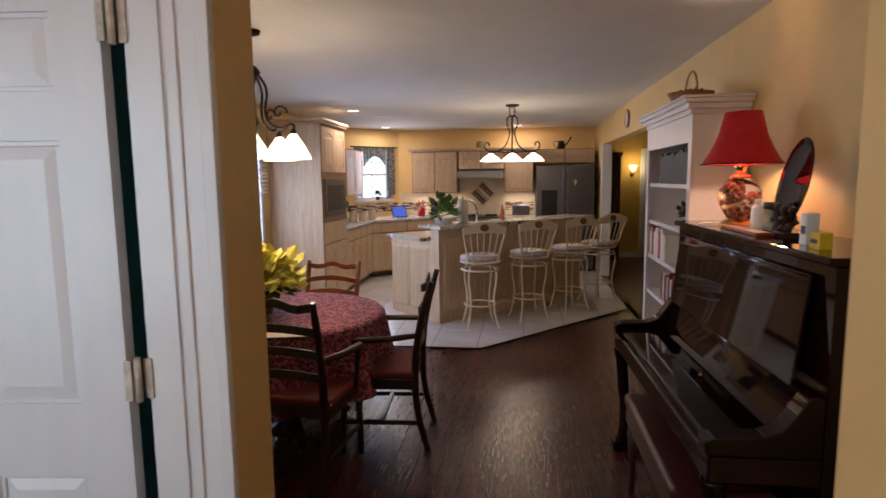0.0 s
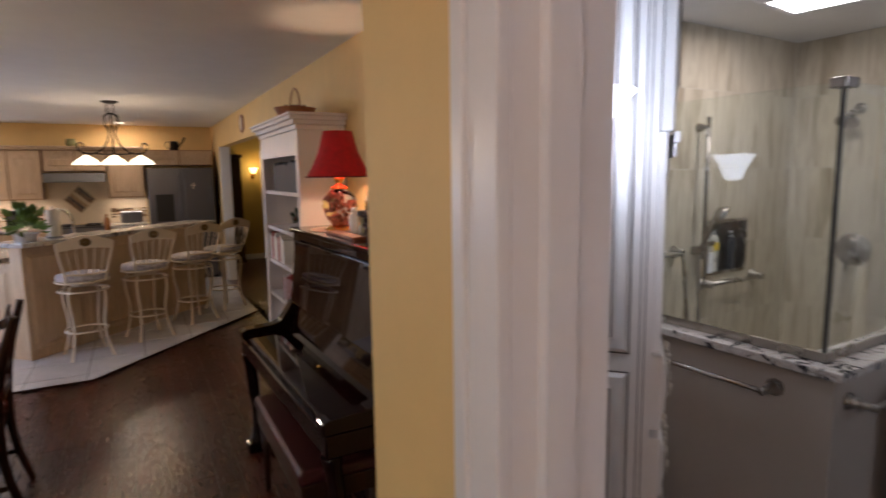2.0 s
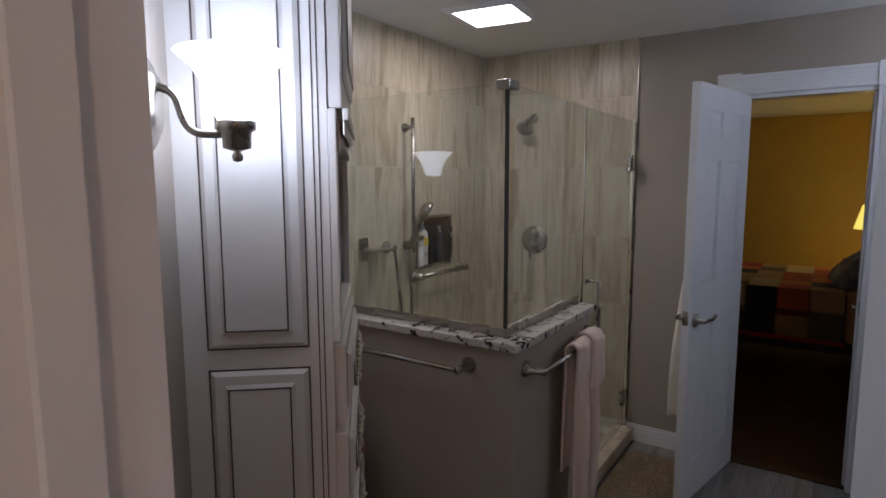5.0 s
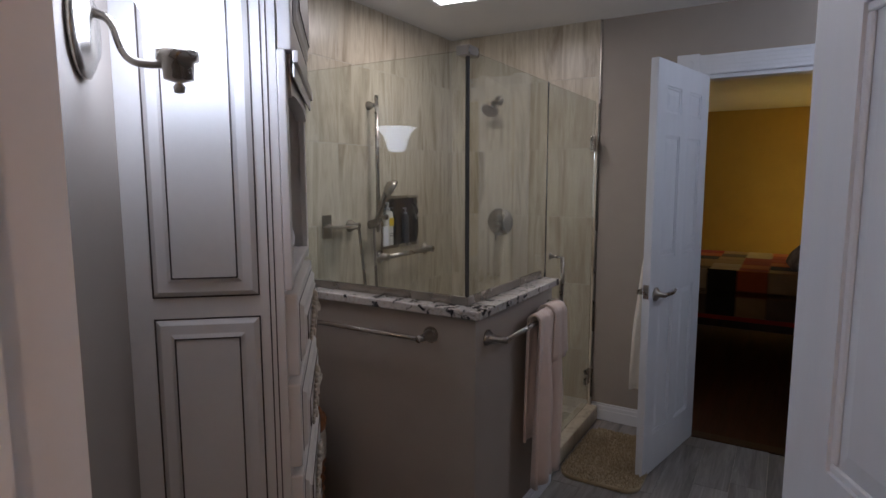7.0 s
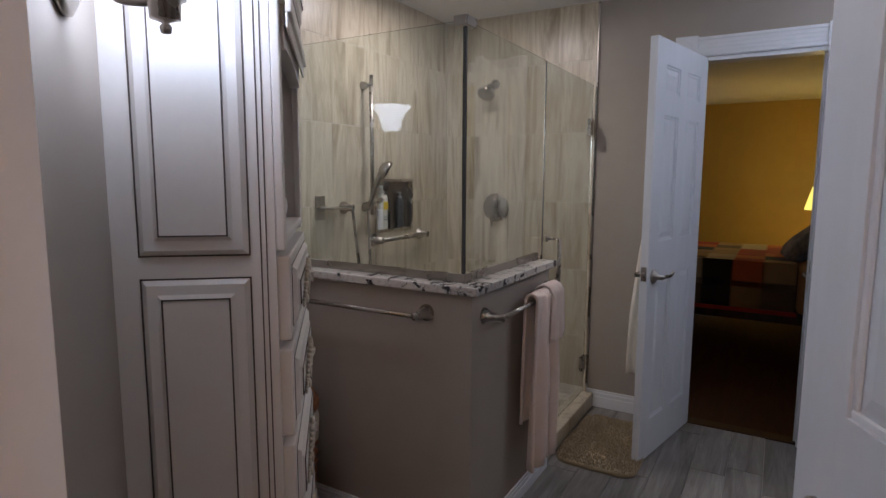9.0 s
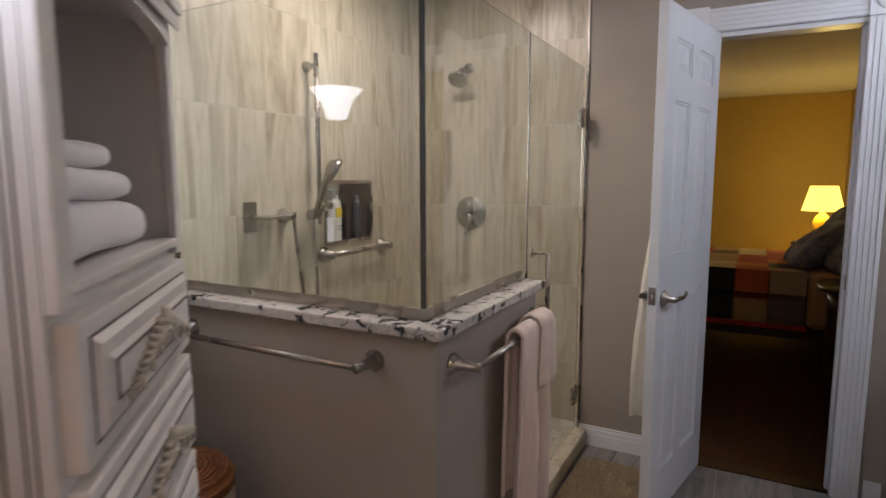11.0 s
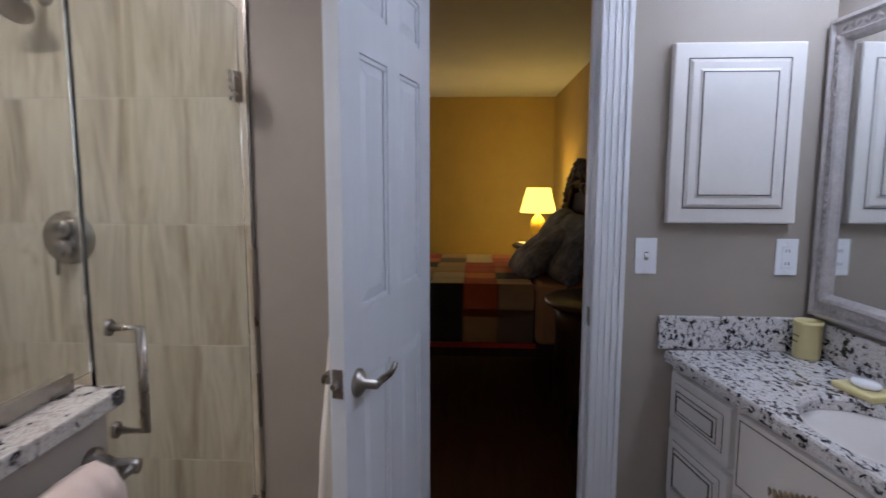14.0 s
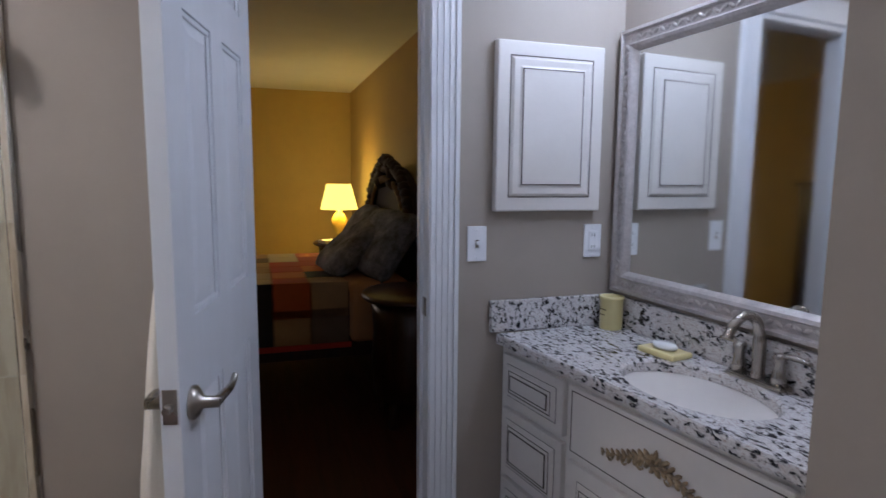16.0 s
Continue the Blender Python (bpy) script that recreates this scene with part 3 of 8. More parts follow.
part("tray", boxes((-0.01, -0.10, -0.012, 0.13, -0.012, 0.0), bevel=0.006), NICKEL, dish)
tagcard = put("hanging_tag", boxes((2.57, NY - 0.06, 1.075, 2.615, NY - 0.05, 1.185), bevel=0.004), PLASTIC)
tagged(tagcard, "white plastic scrubber hanging from the hand shower", "scrubber")

# fixed head and valve on the end wall
sh = thing("fixed_shower", pose(EX0 - 0.012, 1.34, 1.932), "brushed nickel fixed shower head on the end wall", "shower head")
part("flange", lathe(((0, 0), (0.03, 0), (0.026, 0.012), (0.012, 0.016), (0, 0.016)), 18, m=pose(0, 0, 0, 0, -90)), NICKEL, sh)
part("arm", tube(((0, 0, 0), (-0.05, 0, 0), (-0.10, 0, -0.035)), 0.01, 10, smooth=2), NICKEL, sh)
hd = lathe(((0, -0.015), (0.018, -0.015), (0.02, 0.01), (0.05, 0.035), (0.054, 0.05), (0.05, 0.056), (0, 0.057)), 24)
part("head", shifted(hd, Matrix.Translation((-0.10, 0, -0.035)) @ Vector((-0.62, 0, -0.78)).to_track_quat("Z", "Y").to_matrix().to_4x4()), NICKEL, sh)
vv = thing("shower_valve", pose(EX0 - 0.012, 1.323, 1.172, 0, -90), "round brushed nickel shower valve", "shower valve")
part("plate", lathe(((0, 0), (0.088, 0), (0.088, 0.006), (0.08, 0.012), (0.03, 0.016), (0, 0.016)), 32), NICKEL, vv)
part("knob", lathe(((0, 0), (0.036, 0.014), (0.033, 0.05), (0.026, 0.056), (0, 0.056)), 20, m=pose(0.035, 0, 0)), NICKEL, vv)
part("knob", lathe(((0, 0), (0.034, 0.014), (0.03, 0.055), (0.024, 0.06), (0, 0.06)), 20, m=pose(-0.03, 0, 0)), NICKEL, vv)
part("lever", tube(((-0.03, 0, 0.05), (-0.06, 0.005, 0.055), (-0.115, 0.01, 0.05)), 0.006, 8, smooth=1), NICKEL, vv)


# cloth that hangs over a rail: front fall, top fold, back fall
def hung(w, front, back, gap, folds, seed, seg=28, th=0.010):
    rnd = random.Random(seed)
    ph = [rnd.uniform(0, 6.28) for _ in range(4)]
    bm = bmesh.new()
    prof = [(-gap - 0.004, -front + front * i / 14) for i in range(15)] + [(-gap * 0.7, gap * 0.7), (0, gap), (gap * 0.7, gap * 0.7)] + [(gap + 0.004, -back * i / 8) for i in range(9)]
    rows = []
    for k, (y, z) in enumerate(prof):
        drop = min(1.0, max(0.0, -z) / 0.35)
        row = []
        for i in range(seg + 1):
            u = i / seg
            wob = folds * (0.25 + drop) * (math.sin(u * 11 + ph[0] + z * 1.5) * 0.6 + math.sin(u * 23 + ph[1] - z * 2) * 0.4)
            squeeze = 0.82 + 0.18 * drop - 0.08 * drop * math.sin(ph[2] + z * 4)
            edge = 0.012 * math.sin(u * 9 + ph[3]) if k in (0, len(prof) - 1) else 0
            row.append(bm.verts.new(((u - 0.5) * w * squeeze, y + wob * (1 if y <= 0 else 0.5), z + edge)))
        rows.append(row)
    for a, b in zip(rows, rows[1:]):
        for i in range(seg):
            bm.faces.new((a[i], a[i + 1], b[i + 1], b[i])).smooth = True
    bmesh.ops.recalc_face_normals(bm, faces=bm.faces[:])
    bmesh.ops.solidify(bm, geom=bm.faces[:], thickness=th)
    for f in bm.faces:
        f.smooth = True
    return bm


tw = thing("bath_towel", pose(2.255, PS - 0.075, 0.882), "cream bath towel hung over the towel bar", "towel")
part("cloth", hung(0.25, 0.69, 0.5, 0.016, 0.024, 3, 44, 0.012), TOWEL, tw)
tw = thing("hand_towel", pose(2.345, PS - 0.075, 0.884), "small cream towel laid over the bath towel", "towel")
part("cloth", hung(0.15, 0.19, 0.16, 0.032, 0.012, 8), TOWEL, tw)

# ---- doors ----
def raised(parent, x0, x1, z0, z1, t, m, name="panel"):
    bm = boxes((x0, t * 0.28, z0, x1, t * 0.72, z1))
    frustum(bm, x0 + 0.012, z0 + 0.012, x1 - 0.012, z1 - 0.012, t * 0.28, t * 0.08, 0.028)
    frustum(bm, x0 + 0.012, z0 + 0.012, x1 - 0.012, z1 - 0.012, t * 0.72, t * 0.92, 0.028)
    return part(name, bm, m, parent)


def six_panel(name, m, w, h, label, lever=True, t=0.035, side=1, knob=False):
    """Leaf from the hinge at x = 0 to the free edge at x = w."""
    d = thing(name, m, label, "door")
    s, mu = 0.105 if w > 0.65 else 0.09, 0.09 if w > 0.65 else 0.075
    zr = ((0, 0.19), (0.89, 1.055), (1.63, 1.73), (h - 0.11, h))
    part("stile", boxes((0, 0, 0, s, t, h)), DOOR, d)
    part("stile", boxes((w - s, 0, 0, w, t, h)), DOOR, d)
    for a, b in zr:
        part("rail", boxes((s, 0, a, w - s, t, b)), DOOR, d)
    for (a, b), (c, e) in zip(zr, zr[1:]):
        part("mullion", boxes((w / 2 - mu / 2, 0, b, w / 2 + mu / 2, t, c)), DOOR, d)
    for (a, b), (c, e) in zip(zr, zr[1:]):
        for x0, x1 in ((s, w / 2 - mu / 2), (w / 2 + mu / 2, w - s)):
            raised(d, x0 - 0.001, x1 + 0.001, b - 0.001, c + 0.001, t, DOOR)
            for ya, yb in ((0.004, 0.010), (t - 0.010, t - 0.004)):
                for xa, za, xb, zb in ((x0, c - 0.012, x1, c), (x0, b, x1, b + 0.012), (x0, b + 0.012, x0 + 0.012, c - 0.012), (x1 - 0.012, b + 0.012, x1, c - 0.012)):
                    part("moulding", boxes((xa, ya, za, xb, yb, zb), bevel=0.002, seg=1), DOOR, d)
    if lever:
        for sgn, y in ((-1, 0), (1, t)):
            hnd = lathe(((0, 0), (0.033, 0), (0.033, 0.006), (0.024, 0.014), (0.012, 0.02), (0.011, 0.05), (0, 0.05)), 20, m=pose(w - 0.065, y, 0.893, 90 if sgn < 0 else -90))
            if knob:
                lathe(((0, 0.03), (0.012, 0.03), (0.026, 0.045), (0.029, 0.06), (0.022, 0.074), (0, 0.078)), 20, hnd, pose(w - 0.065, y, 0.893, 90 if sgn < 0 else -90))
            else:
                tube(((w - 0.065, y + sgn * 0.045, 0.893), (w - 0.10, y + sgn * 0.05, 0.896), (w - 0.135, y + sgn * 0.05, 0.892), (w - 0.16, y + sgn * 0.052, 0.896), (w - 0.175, y + sgn * 0.053, 0.910)), [0.010, 0.009, 0.008, 0.007, 0.006], 10, hnd, smooth=2)
            part("door_handle", hnd, NICKEL, d, "brushed nickel handle")
        part("latch", boxes((w - 0.001, 0.005, 0.878, w + 0.002, t - 0.005, 0.943)), NICKEL, d)
        part("bolt", tube(((w, t / 2, 0.910), (w + 0.022, t / 2, 0.910)), 0.008, 10), NICKEL, d)
    return d


hinge = Vector((3.415, 0.165, 0.012))
free = Vector((2.775, 0.298, 0.012))
ang = math.degrees(math.atan2(free.y - hinge.y, free.x - hinge.x))
bed_door = six_panel("door_bedroom", pose(hinge.x, hinge.y, 0.012, 0, 0, ang), (free - hinge).length, 1.962, "white six-panel door standing open into the bathroom")
tagged(bed_door, kind="structure")
ha = math.degrees(math.atan2(-0.33 - (JS + 0.02), 0.97 - (HX1 + 0.01)))
entry_door = six_panel("door_bath", pose(HX1 + 0.012, JS + 0.02, 0.012, 0, 0, ha), 0.80, 2.0, "white six-panel bathroom door standing open", knob=True)
tagged(entry_door, kind="structure")


def casing(name, m, y0, y1, h, label, w=0.075, rosette=True):
    """Fluted casing round an opening, local x out of the wall, y across."""
    t = setting(name, boxes((0, y0, 0, 0.002, y0 + 0.001, 0.001)), TRIM, label, m)
    def flat(a, b, z0, z1, upright):
        bm = boxes((0, a, z0, 0.012, b, z1))
        k = 5
        lo, hi = (a, b) if upright else (z0, z1)
        for i in range(k):
            c0 = lo + (hi - lo) * (i + 0.18) / k
            c1 = lo + (hi - lo) * (i + 0.82) / k
            if upright:
                box(bm, 0.012, c0, z0, 0.019 if i in (0, k - 1) else 0.016, c1, z1)
            else:
                box(bm, 0.012, a, c0, 0.019 if i in (0, k - 1) else 0.016, b, c1)
        return bm
    part("casing_side", flat(y0 - w, y0, 0, h, True), TRIM, t)
    part("casing_side", flat(y1, y1 + w, 0, h, True), TRIM, t)
    part("casing_head", flat(y0, y1, h, h + w, False), TRIM, t)
    for a, b in ((y0 - w - 0.006, y0 + 0.004), (y1 - 0.004, y1 + w + 0.006)):
        c = boxes((0, a, h - 0.002, 0.024, b, h + w + 0.008), bevel=0.003)
        lathe(((0.03, 0), (0.03, 0.005), (0.022, 0.002), (0.014, 0.006), (0, 0.007)), 20, c, pose(0.024, (a + b) / 2, h + w / 2, 0, 90))
        part("corner_block", c, TRIM, t)
    return t


casing("trim_bedroom_door", pose(EX0, 0, 0, 0, 0, 180), -DN, -DS, DH, "white fluted door casing with corner blocks", w=0.10)
setting("trim_bedroom_jamb", boxes((EX0, DS - 0.02, 0, EX1 + 0.002, DS, DH), (EX0, DN, 0, EX1 + 0.002, DN + 0.02, DH), (EX0, DS - 0.02, DH - 0.02, EX1 + 0.002, DN + 0.02, DH - 0.001), (EX0 + 0.05, DS, 0, EX0 + 0.085, DS + 0.011, DH - 0.02)), TRIM, "white door jamb")
strike = put("strike_plate", boxes((EX0 + 0.012, DS + 0.0005, 0.895, EX0 + 0.045, DS + 0.003, 0.955)), NICKEL)
tagged(strike, "nickel strike plate on the door jamb", "strike plate")
setting("trim_bath_jamb", boxes((HX0 - 0.004, JN, 0, HX1 + 0.004, JN + 0.02, DH), (HX0 - 0.004, JS - 0.02, 0, HX1 + 0.004, JS, DH), (HX0 - 0.004, JS, DH - 0.001, HX1 + 0.004, JN, DH + 0.02), (HX0 + 0.028, JN - 0.012, 0, HX0 + 0.065, JN, DH)), TRIM, "white door jamb with stop")
hx = HX0 - 0.007
for y0, y1, z0, z1 in ((JN, JN + 0.075, 0, DH + 0.065), (JS - 0.065, JS, 0, DH + 0.065), (JS, JN, DH + 0.001, DH + 0.065)):
    bead = y0 if y0 >= JN else y1 - 0.012
    setting("trim_hall_casing", boxes((hx - 0.012, y0, z0, hx + 0.003, y1, z1), (hx - 0.018, bead + (0.045 if y0 >= JN else -0.045), z0, hx - 0.011, bead + (0.058 if y0 >= JN else -0.033), z1) if y1 - y0 < 0.1 else (hx - 0.018, y0, z1 - 0.02, hx - 0.011, y1, z1 - 0.005), bevel=0.002), TRIM, "white moulded door casing")

# ---- bathroom: linen cabinet ----
def glazed_panel(parent, x0, x1, z0, z1, y, m=CAB, out=0.012, name="panel", line=0.003, m4=Matrix()):
    """A raised field on the plane y (facing -y), with dark glaze in its grooves."""
    bm = bmesh.new()
    frustum(bm, x0, z0, x1, z1, y, y - out * 0.6, 0.010)
    frustum(bm, x0 + 0.026, z0 + 0.026, x1 - 0.026, z1 - 0.026, y - out * 0.5, y - out, 0.014)
    f = part(name, shifted(bm, m4), m, parent)
    for i, q in ((0.0, y - 0.0012), (0.040, y - out - 0.0008)):
        a, b, c, d = x0 + i - line, x1 - i + line, z0 + i - line, z1 - i + line
        for bb in ((a, q, c, b, y + 0.001, c + line), (a, q, d - line, b, y + 0.001, d), (a, q, c, a + line, y + 0.001, d), (b - line, q, c, b, y + 0.001, d)):
            part("glaze_line", shifted(boxes(bb), m4), GLAZE, parent, "dark brown glaze in the groove")
    return f


def carving(parent, cx, cz, y, s, seed=1):
    """A scrolled leaf applique on the plane y: lobed leaves that taper away from a centre flower."""
    bm = bmesh.new()
    rnd = random.Random(seed)

    def lobe(x, z, size, turn, high):
        lathe(((0, 0), (size, 0.003), (size * 0.62, high * 0.8), (0, high)), 7, bm, pose(x, y, z, 90) @ pose(0, 0, 0, 0, 0, turn), 1.55, 0.62)

    for sg in (-1, 1):
        for k in range(9):
            u = k / 8
            x, z = cx + sg * s * (0.12 + 0.88 * u), cz + s * (0.16 * (1 - u) ** 1.3 - 0.12 * u)
            size = s * (0.068 - 0.036 * u)
            for turn in (-55, 0, 55):
                lobe(x + sg * 0.35 * size, z + size * turn / 60, size, sg * (turn - 18) + rnd.uniform(-8, 8), 0.013 - 0.005 * u)
        for x0, z0, r0 in ((0.22, 0.02, 0.11), (0.52, -0.06, 0.085), (0.80, -0.13, 0.06)):
            pts = []
            for i in range(13):
                v = i / 12
                rr, th = r0 * s * (1 - 0.72 * v), 4.6 * v
                pts.append((cx + sg * (x0 * s + rr * math.sin(th)), y - 0.010, cz + z0 * s + rr * math.cos(th) * 0.85))
            tube(pts, [0.024 * s, 0.02 * s, 0.013 * s], 6, bm)
    for k in range(6):
        lobe(cx + 0.085 * s * math.cos(k * 1.047), cz + 0.12 * s + 0.085 * s * math.sin(k * 1.047), 0.06 * s, k * 60, 0.014)
    lobe(cx, cz + 0.12 * s, 0.05 * s, 0, 0.02)
    lobe(cx, cz + 0.27 * s, 0.06 * s, 90, 0.014)
    return part("carving", bm, CARVE, parent, "antiqued scrolled leaf carving")


LC = pose(0.900, 0.637, 0, 0, 0, 41)
lc = thing("linen_cabinet", LC, "tall antique-white glazed linen cabinet with drawers and open shelf", "cabinet")
LW, LD, LT = 0.588, 0.329, 2.32
part("lower_body", boxes((0, 0, 0.0, LW, LD, 1.2229)), CAB, lc)
part("upper_body", boxes((0, 0, 1.6601, LW, LD, LT)), CAB, lc)
part("shelf_side", boxes((0, 0.0, 1.223, 0.02, LD, 1.66)), CAB, lc)
part("shelf_side", boxes((LW - 0.03, 0.0, 1.223, LW, LD, 1.66)), CAB, lc)
part("shelf_back", boxes((0.02, LD - 0.015, 1.223, LW - 0.03, LD, 1.66)), CAB, lc)
part("ledge", boxes((0.021, -0.02, 1.2232, LW - 0.031, LD - 0.02, 1.240), bevel=0.004), CAB, lc)
part("stile", boxes((0, -0.018, 1.208, 0.045, -0.0005, 1.70), bevel=0.003), CAB, lc)
part("stile", boxes((LW - 0.045, -0.018, 1.208, LW, -0.0005, 1.70), bevel=0.003), CAB, lc)
poly = [(0.045, 1.70), (0.045, 1.61)] + [(0.045 + (LW - 0.09) * i / 16, 1.61 + 0.02 * abs(math.sin(math.pi * i / 16)) ** 0.5) for i in range(1, 16)] + [(LW - 0.045, 1.61), (LW - 0.045, 1.70)]
val = shifted(prism(poly, 0, 0.03), Matrix(((1, 0, 0, 0), (0, 0, -1, 0.006), (0, 1, 0, 0), (0, 0, 0, 1))))
part("valance", val, CAB, lc)
part("light_rail", boxes((0.006, -0.036, 1.645, LW - 0.002, -0.031, 1.675), (0.006, -0.043, 1.6755, LW - 0.002, -0.031, 1.70), bevel=0.003), CAB, lc, "moulded lip under the upper door")
up = part("upper_door", boxes((0.004, -0.03, 1.70, LW - 0.004, -0.001, 2.27), bevel=0.004), CAB, lc)
glazed_panel(up, 0.07, LW - 0.07, 1.77, 2.20, -0.03)
cr = boxes((-0.02, -0.06, 2.28, LW + 0.02, LD, 2.31), (-0.045, -0.085, 2.31, LW + 0.045, LD, 2.345), (-0.07, -0.11, 2.345, LW + 0.07, LD, 2.37), bevel=0.005)
part("crown", cr, CAB, lc)
for i, (z0, z1) in enumerate(((1.015, 1.195), (0.805, 0.995), (0.575, 0.785), (0.335, 0.565), (0.09, 0.315))):
    dr = part("drawer", boxes((0.018, -0.026, z0, LW - 0.018, 0.004, z1), bevel=0.004), CAB, lc)
    glazed_panel(dr, 0.05, LW - 0.05, z0 + 0.026, z1 - 0.026, -0.026, out=0.016)
    carving(dr, LW / 2, (z0 + z1) / 2 - 0.01, -0.042, 0.17, i)
for z0, z1 in ((1.203, 2.22), (0.30, 1.154)):
    glazed_panel(lc, -LD + 0.074, -0.052, z0, z1, -0.0005, out=0.012, name="side_panel", m4=pose(0, 0, 0, 0, 0, -90))
for gx in (-LD + 0.006, -0.030, -0.019):
    part("glaze_line", shifted(boxes((gx, -0.0014, 0, gx + 0.0025, 0.001, LT)), pose(0, 0, 0, 0, 0, -90)), GLAZE, lc, "thin dark glaze line along the stile")


# folded towels on the open shelf
def folded(w, d, h, seed):
    bm = bmesh.new()
    rnd = random.Random(seed)
    seg = 20
    prof = []
    for i in range(seg):
        a = 2 * math.pi * i / seg
        ca, sa = math.cos(a), math.sin(a)
        prof.append((0.5 * d * math.copysign(abs(ca) ** 0.45, ca), 0.5 * h * math.copysign(abs(sa) ** 0.75, sa) + h / 2))
    rings = []
    for k in range(9):
        u = k / 8
        s = 1 - 0.06 * abs(2 * u - 1) ** 4
        rings.append([bm.verts.new(((u - 0.5) * w, y * s, max(0, z * s + 0.003 * math.sin(u * 7 + y * 20 + seed)))) for y, z in prof])
    for a, b in zip(rings, rings[1:]):
        for i in range(seg):
            bm.faces.new((a[i], a[(i + 1) % seg], b[(i + 1) % seg], b[i])).smooth = True
    bm.faces.new(rings[0][::-1]), bm.faces.new(rings[-1])
    # the rolled end shows as a spiral groove
    bmesh.ops.recalc_face_normals(bm, faces=bm.faces[:])
    return bm


z = 1.2405
for i, (w, d, h, x) in enumerate(((0.36, 0.22, 0.085, 0.27), (0.32, 0.2, 0.052, 0.25), (0.27, 0.18, 0.045, 0.21))):
    t = thing("folded_towel", LC @ pose(x, 0.115, z), "folded white bath towel on the cabinet shelf", "towel", "towels on the shelf")
    part("cloth", folded(w, d, h, i), TOWEL_W, t)
    part("fold", tube([(w / 2 - 0.004, d * 0.34 * math.cos(a) * (1 - a / 14), h / 2 + h * 0.3 * math.sin(a) * (1 - a / 14)) for a in np.linspace(0, 9, 26)], 0.005, 6), TOWEL_W, t)
    z += h - 0.004

# wall sconce
SC = pose(0.582, 0.747, 1.597, 0, 0, 45)    # local -y points off the angled wall
sc = thing("wall_sconce", SC, "brushed nickel wall sconce with a lit white glass shade", "wall lamp")
part("back_plate", lathe(((0, 0), (0.058, 0), (0.058, 0.008), (0.05, 0.014), (0.044, 0.014), (0.038, 0.022), (0, 0.024)), 32, m=pose(0, 0, 0.085, 90), sy=1.35), NICKEL, sc)
part("arm", tube(((0, -0.02, 0.115), (0, -0.05, 0.105), (0, -0.06, 0.06), (0, -0.075, 0.038), (0, -0.11, 0.035), (0, -0.147, 0.04)), 0.0075, 10, smooth=2), NICKEL, sc)
part("cup", lathe(((0, -0.012), (0.008, -0.01), (0.01, 0.0), (0.005, 0.006), (0.024, 0.012), (0.026, 0.04), (0.034, 0.044), (0.034, 0.058), (0.028, 0.06), (0, 0.06)), 24, m=pose(0, -0.147, 0.0)), NICKEL, sc)
shade = lathe(((0.028, 0.058), (0.040, 0.075), (0.05, 0.115), (0.07, 0.15), (0.096, 0.172), (0.093, 0.174), (0.066, 0.153), (0.046, 0.116), (0.036, 0.078), (0.026, 0.062)), 32, m=pose(0, -0.147, 0.0))
sh_ob = part("shade", shade, glow("lit_sconce_glass", (0.84, 0.92, 1.0), 11.0), sc, "flared white glass shade, lit")
sh_ob.visible_shadow = False
copy_thing(sc, pose(1.28, 1.445, 1.51, 0, 0, 45))
sw = thing("light_switch", pose(HX1, 0.29, 1.14), "white double light switch plate on the wall", "switch")
part("plate", boxes((0, -0.035, -0.06, 0.006, 0.05, 0.06), bevel=0.002), PLASTIC, sw)
for z in (-0.025, 0.022):
    part("toggle", boxes((0.005, 0.0, z - 0.004, 0.02, 0.01, z + 0.006)), PLASTIC, sw)

# ceiling light
cl = thing("ceiling_light", pose(2.52, 1.155, CH, 0, 0, 6), "square white LED ceiling light", "ceiling light")
part("frame", lathe(((0.258, 0), (0.235, -0.018), (0.225, -0.02), (0.2, -0.008)), 4, m=pose(0, 0, 0, 0, 0, 45)), TRIM, cl)
part("diffuser", boxes((-0.14, -0.14, -0.016, 0.14, 0.14, -0.004)), glow("lit_ceiling_panel", (1.0, 0.95, 0.88), 14.0), cl, "glowing diffuser")

# wicker hamper
hp = thing("laundry_hamper", pose(1.545, 1.36, 0) @ Matrix.Diagonal((1, 1, 1.08, 1)), "round brown wicker hamper with a lid and cream liner", "hamper")
HR = 0.155
part("body", lathe(((0, 0.0), (HR * 0.84, 0.0), (HR * 0.98, 0.42), (HR * 0.94, 0.42), (HR * 0.8, 0.02), (0, 0.02)), 28), WICKER, hp)
for i in range(11):
    r = HR * (0.86 + 0.14 * i / 10)
    part("cane_band", tube([((r + 0.003 * math.sin(14 * a)) * math.cos(a), (r + 0.003 * math.sin(14 * a)) * math.sin(a), 0.03 + 0.036 * i) for a in np.linspace(0, 2 * math.pi, 60)], 0.008, 5), WICKER, hp)
part("liner", lathe(((HR * 0.97, 0.33), (HR * 1.05, 0.345), (HR * 1.06, 0.42), (HR * 1.02, 0.45), (HR * 0.95, 0.45)), 30), LINEN, hp, "cream fabric liner")
lid = part("lid", lathe(((HR * 1.02, 0.45), (HR * 1.07, 0.455), (HR * 1.07, 0.475), (HR * 0.9, 0.50), (0, 0.515)), 30), WICKER, hp)
for i in range(11):
    r = HR * (0.08 + 0.095 * i)
    zz = 0.515 - 0.018 * (r / HR) ** 2 - (0.02 if i > 9 else 0)
    part("cane_coil", tube([((r) * math.cos(a), (r) * math.sin(a), zz + 0.003 * math.sin(16 * a + i)) for a in np.linspace(0, 2 * math.pi, 48)], 0.0075, 5), WICKER, lid)

